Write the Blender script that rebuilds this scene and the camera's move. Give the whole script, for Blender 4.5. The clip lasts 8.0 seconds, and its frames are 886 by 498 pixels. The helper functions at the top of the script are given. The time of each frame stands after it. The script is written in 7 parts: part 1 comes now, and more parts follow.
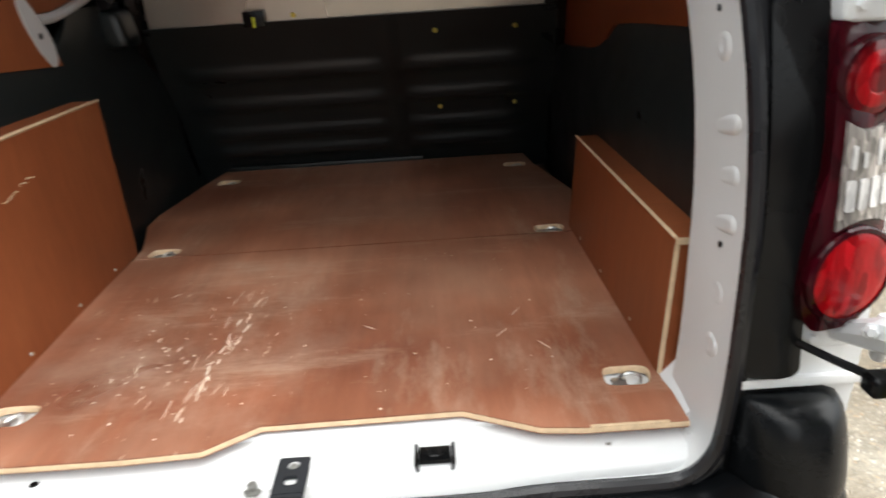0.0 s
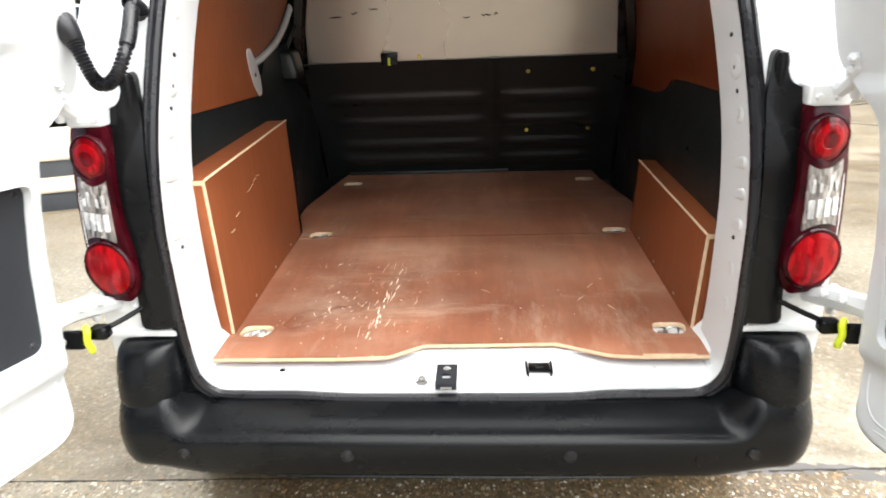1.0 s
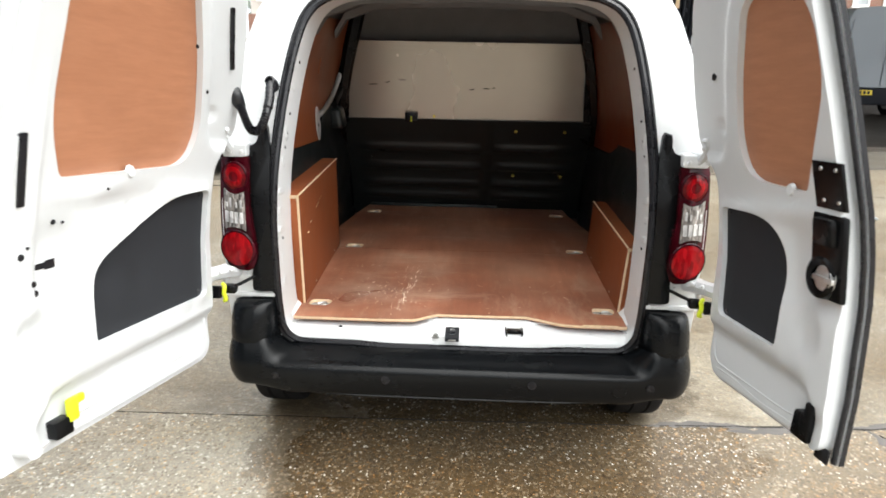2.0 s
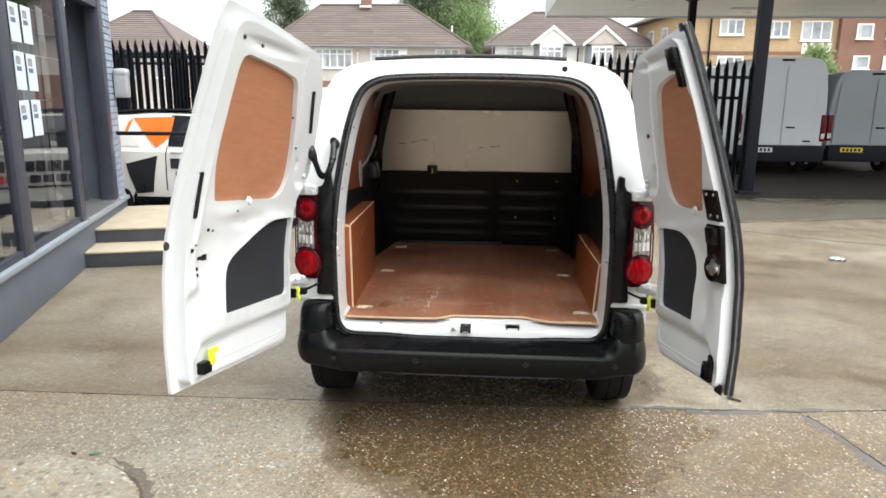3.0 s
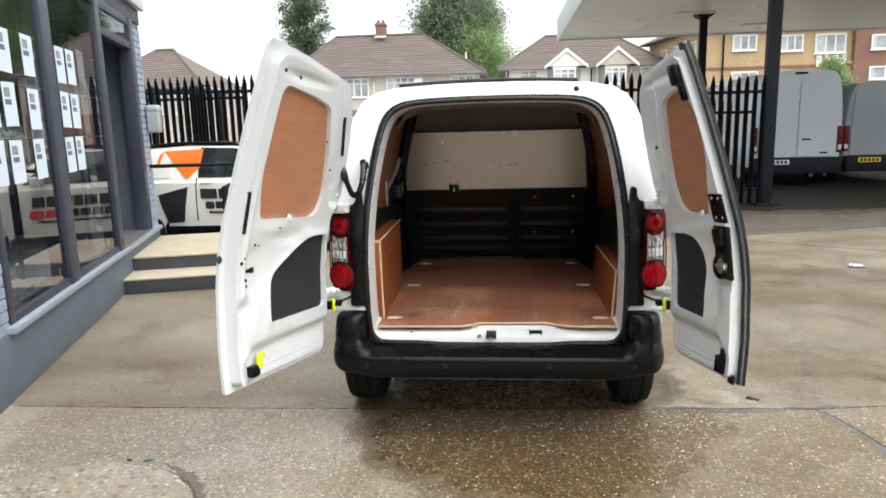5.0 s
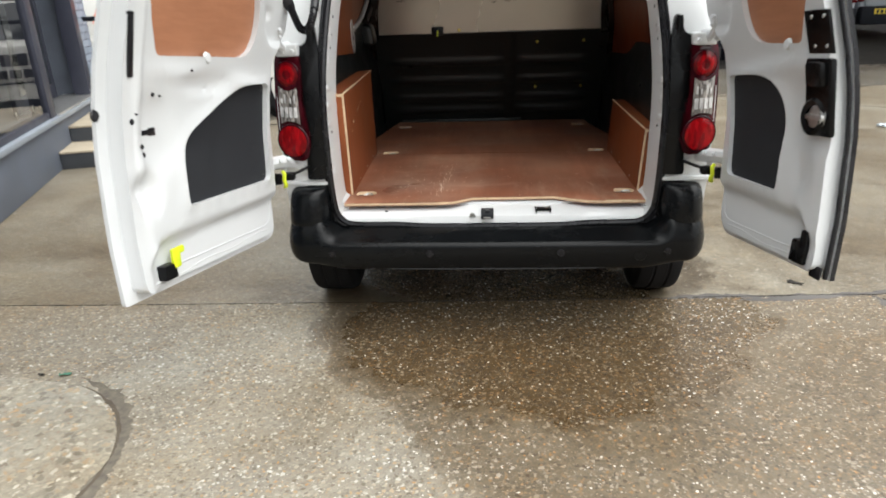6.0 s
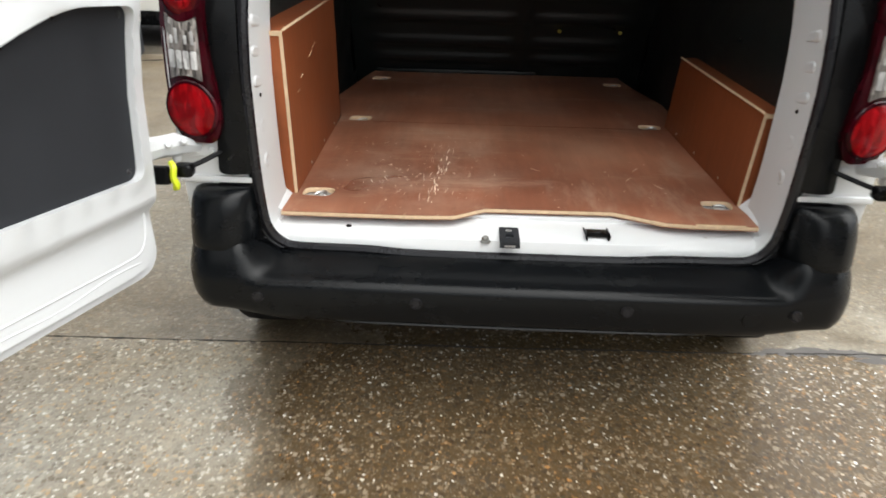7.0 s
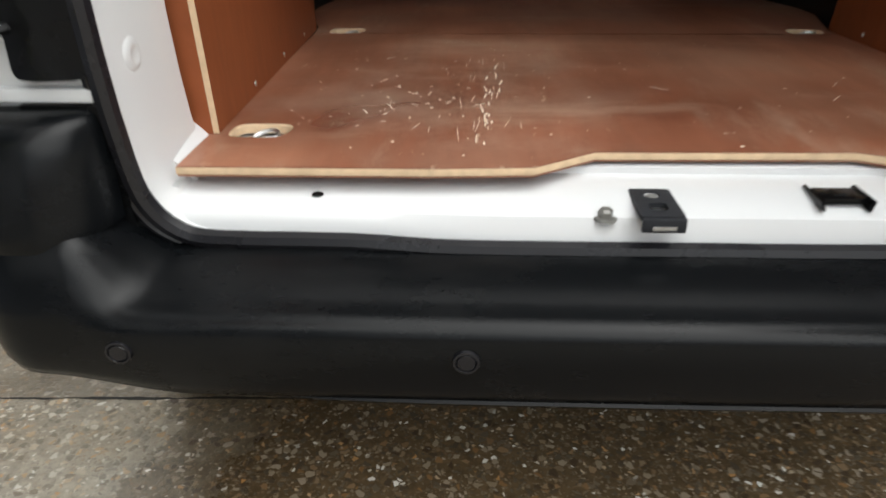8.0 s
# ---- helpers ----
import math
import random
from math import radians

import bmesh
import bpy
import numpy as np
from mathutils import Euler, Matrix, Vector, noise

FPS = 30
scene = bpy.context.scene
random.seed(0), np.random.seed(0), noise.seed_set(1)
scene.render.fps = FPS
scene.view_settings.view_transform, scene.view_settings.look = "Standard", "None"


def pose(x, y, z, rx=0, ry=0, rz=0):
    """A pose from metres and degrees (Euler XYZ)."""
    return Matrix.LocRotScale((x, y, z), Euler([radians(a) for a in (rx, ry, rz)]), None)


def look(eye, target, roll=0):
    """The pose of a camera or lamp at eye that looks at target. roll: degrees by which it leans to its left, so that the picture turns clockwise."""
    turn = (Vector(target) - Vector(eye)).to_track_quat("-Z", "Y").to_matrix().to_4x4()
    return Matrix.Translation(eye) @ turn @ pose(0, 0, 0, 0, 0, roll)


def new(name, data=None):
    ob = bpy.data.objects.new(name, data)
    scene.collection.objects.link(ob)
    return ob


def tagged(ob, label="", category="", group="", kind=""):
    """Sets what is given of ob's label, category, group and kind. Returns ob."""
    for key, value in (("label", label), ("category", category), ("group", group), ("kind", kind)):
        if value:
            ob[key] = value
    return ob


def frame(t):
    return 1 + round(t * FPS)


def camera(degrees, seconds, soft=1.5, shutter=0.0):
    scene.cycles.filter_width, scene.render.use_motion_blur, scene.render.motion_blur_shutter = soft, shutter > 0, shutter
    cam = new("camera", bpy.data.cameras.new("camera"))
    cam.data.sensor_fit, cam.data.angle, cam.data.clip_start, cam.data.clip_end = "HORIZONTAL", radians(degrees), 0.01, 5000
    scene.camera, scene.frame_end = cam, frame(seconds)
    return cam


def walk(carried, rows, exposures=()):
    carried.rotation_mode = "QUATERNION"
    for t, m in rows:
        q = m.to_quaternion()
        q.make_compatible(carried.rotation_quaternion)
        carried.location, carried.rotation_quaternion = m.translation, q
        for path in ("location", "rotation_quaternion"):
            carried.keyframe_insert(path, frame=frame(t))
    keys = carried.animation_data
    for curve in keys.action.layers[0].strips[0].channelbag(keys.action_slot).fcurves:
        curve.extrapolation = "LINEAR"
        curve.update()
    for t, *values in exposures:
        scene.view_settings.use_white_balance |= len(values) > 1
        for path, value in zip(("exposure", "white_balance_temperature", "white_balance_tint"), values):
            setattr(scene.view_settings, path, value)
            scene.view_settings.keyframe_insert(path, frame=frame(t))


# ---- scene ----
cam = camera(67.1, 8.0, soft=1.65, shutter=0.25)
PATH = [
    (0, (0.242, -0.863, 1.268), (0.253, 0.989, 0.512), -3.7),
    (0.5, (0.081, -1.086, 1.359), (-0.065, 0.777, 0.647), -2.1),
    (1, (0.084, -1.446, 1.44), (-0.045, 0.414, 0.715), -2.4),
    (1.5, (0.058, -1.897, 1.531), (-0.037, -0.009, 0.877), 0.8),
    (1.7, (0.022, -2.05, 1.571), (-0.049, -0.156, 0.933), 1.2),
    (2.8, (0.087, -3.007, 1.608), (-0.035, -1.062, 1.157), 0.5),
    (3, (0.067, -3.158, 1.629), (-0.059, -1.209, 1.199), 0.6),
    (3.5, (0.079, -3.439, 1.647), (-0.067, -1.48, 1.271), -0.1),
    (4, (0.089, -3.585, 1.654), (-0.081, -1.621, 1.316), 0.7),
    (4.2, (0.1, -3.606, 1.656), (-0.076, -1.641, 1.329), -0.2),
    (5.3, (0.021, -3.232, 1.564), (-0.153, -1.282, 1.156), -1.9),
    (5.5, (-0.001, -3.116, 1.525), (-0.156, -1.179, 1.052), -2.4),
    (6, (-0.008, -2.658, 1.418), (-0.15, -0.802, 0.688), -2.0),
    (6.5, (-0.086, -2.15, 1.383), (-0.154, -0.332, 0.553), -1.6),
    (7, (-0.15, -1.592, 1.285), (-0.199, 0.197, 0.392), 1.4),
    (7.5, (-0.199, -1.094, 1.122), (-0.254, 0.676, 0.191), -0.1),
    (8, (-0.258, -0.761, 0.884), (-0.321, 0.997, -0.067), -0.3),
]
walk(cam, [(t, look(eye, target, roll)) for t, eye, target, roll in PATH], [(0, 1.80), (0.5, 2.22), (1, 2.34), (1.5, 2.05), (3, 1.46), (3.5, 1.34), (4, 1.29), (5.5, 1.27), (6, 1.23), (6.5, 1.26), (7, 1.36), (7.5, 1.42), (8, 1.18)])

# ---- light ----
SUN_ELEV, SUN_TURN = 64.0, 118.0
world = bpy.data.worlds.new("overcast_sky")
scene.world = world
world.use_nodes = True
wn, wl = world.node_tree.nodes, world.node_tree.links
wn.clear()
sky = wn.new("ShaderNodeTexSky")
sky.sky_type, sky.sun_disc = "NISHITA", False
sky.sun_elevation, sky.sun_rotation = radians(SUN_ELEV), radians(SUN_TURN)
sky.air_density, sky.dust_density, sky.ozone_density = 1.0, 6.0, 1.0
haze = wn.new("ShaderNodeHueSaturation")
haze.inputs["Saturation"].default_value = 0.16
cloud = wn.new("ShaderNodeMix")
cloud.data_type = "RGBA"
cloud.inputs[0].default_value = 0.6
cloud.inputs[7].default_value = (7.35, 7.85, 8.05, 1)
back = wn.new("ShaderNodeBackground")
back.inputs["Strength"].default_value = 0.098
wout = wn.new("ShaderNodeOutputWorld")
wl.new(sky.outputs[0], haze.inputs["Color"])
wl.new(haze.outputs[0], cloud.inputs[6])
wl.new(cloud.outputs[2], back.inputs["Color"])
wl.new(back.outputs[0], wout.inputs["Surface"])
sun = new("sun", bpy.data.lights.new("sun", "SUN"))
sun.data.energy, sun.data.angle, sun.data.color = 1.75, radians(95), (0.99, 0.98, 0.94)
sun.matrix_world = look((0, 0, 20), (0 - 20 * math.sin(radians(SUN_TURN)) / math.tan(radians(SUN_ELEV)), -20 * math.cos(radians(SUN_TURN)) / math.tan(radians(SUN_ELEV)), 0))


# ---- materials ----
def graph(name):
    m = bpy.data.materials.new(name)
    m.use_nodes = True
    n, l = m.node_tree.nodes, m.node_tree.links
    return m, n, l, n["Principled BSDF"]


def noise_node(n, l, scale, detail=4.0, rough=0.55, stretch=(1, 1, 1), space="Object"):
    tc = n.new("ShaderNodeTexCoord")
    mp = n.new("ShaderNodeMapping")
    mp.inputs["Scale"].default_value = stretch
    l.new(tc.outputs[space], mp.inputs["Vector"])
    t = n.new("ShaderNodeTexNoise")
    t.inputs["Scale"].default_value, t.inputs["Detail"].default_value, t.inputs["Roughness"].default_value = scale, detail, rough
    l.new(mp.outputs[0], t.inputs["Vector"])
    return t


def ramp(n, l, source, stops):
    r = n.new("ShaderNodeValToRGB")
    els = r.color_ramp.elements
    while len(els) < len(stops):
        els.new(0.5)
    for e, (p, c) in zip(els, stops):
        e.position = p
        e.color = (*c, 1) if isinstance(c, tuple) else (c, c, c, 1)
    l.new(source, r.inputs[0])
    return r


def mixed(n, l, factor, a, b, mode="MIX"):
    m = n.new("ShaderNodeMix")
    m.data_type, m.blend_type = "RGBA", mode
    for sock, v in ((m.inputs[0], factor), (m.inputs[6], a), (m.inputs[7], b)):
        if isinstance(v, tuple):
            sock.default_value = (*v, 1)
        elif isinstance(v, (int, float)):
            sock.default_value = v
        else:
            l.new(v, sock)
    return m.outputs[2]


def bump(n, l, height, strength, distance, b):
    k = n.new("ShaderNodeBump")
    k.inputs["Strength"].default_value, k.inputs["Distance"].default_value = strength, distance
    l.new(height, k.inputs["Height"])
    l.new(k.outputs[0], b.inputs["Normal"])
    return k


def plain(name, colour, rough=0.5, metal=0.0, vary=0.12, scale=6.0, grain=0.0, grain_scale=300.0, coat=0.0, spread=0.1, space="Object", gloss=0.5, detail=5.0):
    """A surface with stains at one scale, grain at another."""
    m, n, l, b = graph(name)
    t = noise_node(n, l, scale, detail, space=space)
    dark = tuple(c * (1 - vary) for c in colour)
    light = tuple(min(1, c * (1 + vary)) for c in colour)
    r = ramp(n, l, t.outputs["Fac"], [(0.2, dark), (0.8, light)])
    l.new(r.outputs[0], b.inputs["Base Color"])
    rr = ramp(n, l, t.outputs["Fac"], [(0.2, max(0.03, rough - spread)), (0.7, min(1, rough + spread))])
    l.new(rr.outputs[0], b.inputs["Roughness"])
    b.inputs["Metallic"].default_value = metal
    b.inputs["Coat Weight"].default_value = coat
    b.inputs["Coat Roughness"].default_value = 0.08
    b.inputs["Specular IOR Level"].default_value = gloss
    if grain:
        g = noise_node(n, l, grain_scale, 2.0, space=space)
        bump(n, l, g.outputs["Fac"], grain, 0.001, b)
    return m


WHITE = plain("white_paint", (0.655, 0.667, 0.672), 0.32, vary=0.03, scale=3, coat=0.5, spread=0.05)
DOORWHITE = plain("white_door_paint", (0.60, 0.615, 0.625), 0.36, vary=0.04, scale=4, coat=0.3, spread=0.06)
BLACK = plain("black_textured_plastic", (0.0038, 0.0040, 0.0044), 0.24, vary=0.25, scale=9, grain=0.10, grain_scale=900, gloss=0.17)
LINER = plain("black_moulded_liner", (0.0120, 0.0155, 0.0160), 0.33, vary=0.3, scale=5, grain=0.2, grain_scale=500, gloss=0.42)
RUBBER = plain("black_rubber", (0.010, 0.010, 0.012), 0.27, vary=0.2, scale=14, gloss=0.36)
GREY = plain("charcoal_door_card", (0.021, 0.0225, 0.026), 0.62, vary=0.2, scale=8, grain=0.4, grain_scale=700, gloss=0.2)
STEEL = plain("zinc_steel", (0.55, 0.55, 0.54), 0.32, metal=0.9, vary=0.2, scale=40)
DULL = plain("dull_zinc", (0.22, 0.22, 0.205), 0.42, metal=0.5, vary=0.25, scale=60)
YELLOW = plain("lime_yellow_plastic", (0.62, 0.72, 0.02), 0.4, vary=0.06, scale=30)
BRASS = plain("yellow_passivated_screw", (0.62, 0.50, 0.10), 0.35, metal=0.6, vary=0.15, scale=80)
EDGE = plain("pale_plywood_edge", (0.60, 0.44, 0.28), 0.7, vary=0.2, scale=60)
SCUFF = plain("bare_scuffed_wood", (0.80, 0.67, 0.54), 0.7, vary=0.2, scale=60)
PLATE = plain("painted_bulkhead_sheet", (0.385, 0.35, 0.31), 0.24, metal=0.55, vary=0.12, scale=2.2, spread=0.06, detail=3.0)
HEADLINE = plain("grey_roof_lining", (0.165, 0.168, 0.17), 0.85, vary=0.15, scale=10)
TYRE = plain("tyre_rubber", (0.011, 0.011, 0.012), 0.8, vary=0.25, scale=18, gloss=0.15)
ALLOY = plain("silver_wheel", (0.45, 0.46, 0.47), 0.3, metal=0.85, vary=0.1, scale=20)
MAST = plain("black_steel_paint", (0.009, 0.010, 0.014), 0.5, vary=0.25, scale=7, gloss=0.15)
SLATE = plain("blue_grey_frame_paint", (0.034, 0.037, 0.056), 0.42, vary=0.2, scale=6)
# paler than the plinth: sky light on the sill top, put into the colour
LIT_LEDGE = plain("sky_lit_ledge_paint", (0.25, 0.28, 0.32), 0.5, vary=0.15, scale=6)
PLINTH = plain("grey_plinth_paint", (0.115, 0.131, 0.165), 0.6, vary=0.22, scale=4, grain=0.4, grain_scale=90)
SILVERVAN = plain("silver_grey_paint", (0.52, 0.55, 0.585), 0.22, vary=0.03, scale=1, coat=0.4, spread=0.03, detail=1.0)
GREYVAN = plain("dark_silver_paint", (0.27, 0.30, 0.335), 0.22, vary=0.03, scale=1, coat=0.4, spread=0.03, detail=1.0)
PAPER = plain("printed_paper", (0.56, 0.625, 0.69), 0.7, vary=0.03, scale=5)
INK = plain("blue_grey_ink", (0.10, 0.13, 0.20), 0.7, vary=0.3, scale=30)
PHOTO = plain("photo_ink", (0.22, 0.22, 0.24), 0.6, vary=0.5, scale=40)
UPVC = plain("white_window_frame", (0.78, 0.78, 0.77), 0.4, vary=0.04, scale=2)
CURTAIN = plain("net_curtain", (0.50, 0.52, 0.53), 0.8, vary=0.25, scale=2.2)
ORANGE = plain("orange_vinyl", (0.85, 0.16, 0.015), 0.35, vary=0.05, scale=4, coat=0.4)
CARWHITE = plain("white_car_paint", (0.72, 0.71, 0.67), 0.3, vary=0.04, scale=3, coat=0.5)
CARBLACK = plain("black_vinyl", (0.015, 0.015, 0.016), 0.3, vary=0.1, scale=5, coat=0.4)
REDINK = plain("red_vinyl", (0.60, 0.03, 0.02), 0.4, vary=0.08, scale=6)
NUMBER = plain("yellow_plate", (0.70, 0.52, 0.04), 0.5, vary=0.06, scale=10)
CANOPY = plain("grey_canopy_soffit", (0.80, 0.80, 0.79), 0.34, vary=0.10, scale=0.6, spread=0.15)
FASCIA = plain("pale_fascia_metal", (0.62, 0.64, 0.66), 0.35, vary=0.08, scale=1.5)
LAMPBOX = plain("silver_grey_lamp", (0.42, 0.43, 0.44), 0.4, metal=0.4, vary=0.1, scale=8)
STEPCON = plain("step_concrete", (0.42, 0.36, 0.27), 0.75, vary=0.18, scale=5, grain=0.6, grain_scale=120)
STEPFACE = plain("dark_step_riser", (0.045, 0.050, 0.058), 0.6, vary=0.25, scale=6)
RENDERW = plain("white_render", (0.82, 0.82, 0.80), 0.85, vary=0.05, scale=1.2)
PEBBLE = plain("pebbledash", (0.54, 0.49, 0.45), 0.9, vary=0.14, scale=1.5, grain=0.8, grain_scale=30)
TAR = plain("joint_sealant", (0.030, 0.027, 0.024), 0.85, vary=0.3, scale=12, gloss=0.2)
SMEAR = plain("old_tar_smear", (0.105, 0.096, 0.090), 0.6, vary=0.35, scale=9, gloss=0.35, detail=8.0)
RIM = plain("damp_shadow_band", (0.135, 0.116, 0.090), 0.7, vary=0.5, scale=30, gloss=0.4, detail=8.0)
DARKLINE = plain("dark_brown_line", (0.095, 0.078, 0.057), 0.8, vary=0.4, scale=14, gloss=0.3, detail=8.0)
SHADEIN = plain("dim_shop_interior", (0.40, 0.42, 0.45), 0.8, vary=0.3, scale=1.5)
BARK = plain("bark", (0.09, 0.07, 0.05), 0.9, vary=0.3, scale=8, grain=0.8, grain_scale=40)


def plywood(name, shade):
    m, n, l, b = graph(name)
    big = noise_node(n, l, 2.2, 5.0, 0.6)
    grain = noise_node(n, l, 9.0, 8.0, 0.7, (1.0, 7.0, 1.0))
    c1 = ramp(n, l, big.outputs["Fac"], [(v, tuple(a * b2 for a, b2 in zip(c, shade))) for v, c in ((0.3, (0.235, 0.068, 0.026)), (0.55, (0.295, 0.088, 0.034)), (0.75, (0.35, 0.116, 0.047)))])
    c2 = ramp(n, l, grain.outputs["Fac"], [(0.35, 0.72), (0.65, 1.0)])
    col = mixed(n, l, 0.55, c1.outputs[0], c2.outputs[0], "MULTIPLY")
    l.new(col, b.inputs["Base Color"])
    rr = ramp(n, l, big.outputs["Fac"], [(0.3, 0.34), (0.7, 0.5)])
    l.new(rr.outputs[0], b.inputs["Roughness"])
    bump(n, l, grain.outputs["Fac"], 0.12, 0.001, b)
    b.inputs["Specular IOR Level"].default_value = 0.15
    return m


def worn_plywood():
    """Film-faced floor ply: scuffs and pale scratches gather where loads slide in."""
    m, n, l, b = graph("scuffed_floor_plywood")
    big = noise_node(n, l, 2.1, 3.0, 0.5, (0.7, 1.0, 1.0))
    grain = noise_node(n, l, 7.0, 8.0, 0.7, (6.0, 1.0, 1.0))
    c1 = ramp(n, l, big.outputs["Fac"], [(0.30, (0.180, 0.060, 0.033)), (0.5, (0.305, 0.119, 0.067)), (0.68, (0.46, 0.205, 0.122))])
    c2 = ramp(n, l, grain.outputs["Fac"], [(0.35, 0.72), (0.65, 1.0)])
    col = mixed(n, l, 0.5, c1.outputs[0], c2.outputs[0], "MULTIPLY")
    # veneer bands running into the bay
    band = noise_node(n, l, 3.0, 4.0, 0.6, (2.6, 0.22, 1.0))
    c3 = ramp(n, l, band.outputs["Fac"], [(0.32, (0.78, 0.72, 0.68)), (0.5, (1.0, 0.97, 0.95)), (0.68, (1.16, 1.2, 1.22))])
    col = mixed(n, l, 0.85, col, c3.outputs[0], "MULTIPLY")
    tc = n.new("ShaderNodeTexCoord")
    far = n.new("ShaderNodeVectorMath")
    far.operation = "DISTANCE"
    squash = n.new("ShaderNodeMapping")
    squash.inputs["Scale"].default_value = (1.0, 0.75, 0.0)
    l.new(tc.outputs["Object"], squash.inputs["Vector"])
    l.new(squash.outputs[0], far.inputs[0])
    far.inputs[1].default_value = (-0.31, 0.30, 0.0)
    zone = ramp(n, l, far.outputs["Value"], [(0.10, 1.0), (0.45, 0.0)])
    dust = noise_node(n, l, 5.0, 8.0, 0.7)
    d1 = ramp(n, l, dust.outputs["Fac"], [(0.46, 0.0), (0.68, 1.0)])
    dz = mixed(n, l, 1.0, d1.outputs[0], zone.outputs[0], "MULTIPLY")
    scr = noise_node(n, l, 30.0, 5.0, 0.68, (1.7, 0.55, 1.0))
    s1 = ramp(n, l, scr.outputs["Fac"], [(0.655, 0.0), (0.68, 0.8)])
    sz = mixed(n, l, 1.0, s1.outputs[0], zone.outputs[0], "MULTIPLY")
    half = n.new("ShaderNodeMath")
    half.operation = "MULTIPLY"
    half.inputs[1].default_value = 0.42
    l.new(dz, half.inputs[0])
    a = mixed(n, l, half.outputs[0], col, (0.54, 0.405, 0.305))
    # dry dust film all over, in broad patches
    film = noise_node(n, l, 3.1, 5.0, 0.6, (1, 0.6, 1))
    f1 = ramp(n, l, film.outputs["Fac"], [(0.45, 0.0), (0.72, 0.34)])
    a = mixed(n, l, f1.outputs[0], a, (0.45, 0.305, 0.215))
    # wiped smears of dust, some along and some across the board
    for size, warp in ((4.3, (1.0, 0.28, 1.0)), (5.2, (0.25, 1.1, 1.0))):
        smear = noise_node(n, l, size, 9.0, 0.74, warp)
        m1 = ramp(n, l, smear.outputs["Fac"], [(0.55, 0.0), (0.66, 0.36)])
        a = mixed(n, l, m1.outputs[0], a, (0.52, 0.38, 0.275))
    a = mixed(n, l, sz, a, (0.66, 0.50, 0.36))
    l.new(a, b.inputs["Base Color"])
    rr = ramp(n, l, big.outputs["Fac"], [(0.25, 0.24), (0.75, 0.48)])
    l.new(rr.outputs[0], b.inputs["Roughness"])
    bump(n, l, grain.outputs["Fac"], 0.1, 0.001, b)
    return m


def dusty_plastic():
    """Black moulded bumper plastic with a fine grain, and dry dust and scuffs in uneven patches."""
    m, n, l, b = graph("dusty_black_bumper")
    dust = noise_node(n, l, 3.2, 9.0, 0.7, (1.0, 2.0, 2.0))
    d1 = ramp(n, l, dust.outputs["Fac"], [(0.52, 0.0), (0.80, 0.22)])
    fine = noise_node(n, l, 55.0, 6.0, 0.75, (0.5, 1.6, 1.6))
    f1 = ramp(n, l, fine.outputs["Fac"], [(0.42, 0.25), (0.72, 1.0)])
    film = mixed(n, l, 1.0, d1.outputs[0], f1.outputs[0], "MULTIPLY")
    l.new(mixed(n, l, film, (0.0033, 0.0039, 0.0046), (0.055, 0.054, 0.052)), b.inputs["Base Color"])
    rr = ramp(n, l, film, [(0.0, 0.27), (0.3, 0.45)])
    l.new(rr.outputs[0], b.inputs["Roughness"])
    b.inputs["Specular IOR Level"].default_value = 0.185
    grain = noise_node(n, l, 900.0, 2.0)
    bump(n, l, grain.outputs["Fac"], 0.10, 0.001, b)
    return m


def door_plywood():
    m, n, l, b = graph("tan_door_plywood")
    grain = noise_node(n, l, 7.0, 8.0, 0.65, (1.0, 1.0, 7.0))
    big = noise_node(n, l, 3.0, 4.0)
    c1 = ramp(n, l, grain.outputs["Fac"], [(0.25, (0.345, 0.145, 0.075)), (0.75, (0.435, 0.195, 0.105))])
    c2 = ramp(n, l, big.outputs["Fac"], [(0.3, 0.85), (0.7, 1.0)])
    l.new(mixed(n, l, 0.7, c1.outputs[0], c2.outputs[0], "MULTIPLY"), b.inputs["Base Color"])
    b.inputs["Roughness"].default_value = 0.5
    return m


def math_node(n, l, op, a, b):
    k = n.new("ShaderNodeMath")
    k.operation = op
    for sock, v in zip(k.inputs, (a, b)):
        if isinstance(v, (int, float)):
            sock.default_value = v
        else:
            l.new(v, sock)
    return k.outputs[0]


def stones(n, l, place, scale, share, joint, stops):
    """Broken stones of one size: a mask of the cells that hold one, and each stone's own colour."""
    cells, rims = n.new("ShaderNodeTexVoronoi"), n.new("ShaderNodeTexVoronoi")
    rims.feature = "DISTANCE_TO_EDGE"
    for v in (cells, rims):
        v.inputs["Scale"].default_value = scale
        l.new(place, v.inputs["Vector"])
    tint = n.new("ShaderNodeSeparateColor")
    l.new(cells.outputs["Color"], tint.inputs[0])
    held = ramp(n, l, tint.outputs[1], [(max(0.0, 1 - share - 0.02), 0.0), (min(1.0, 1 - share + 0.02), 1.0)])
    body = ramp(n, l, rims.outputs["Distance"], [(joint[0], 0.0), (joint[1], 1.0)])
    mask = mixed(n, l, 1.0, held.outputs[0], body.outputs[0], "MULTIPLY")
    return mask, ramp(n, l, tint.outputs[2], stops).outputs[0], mask


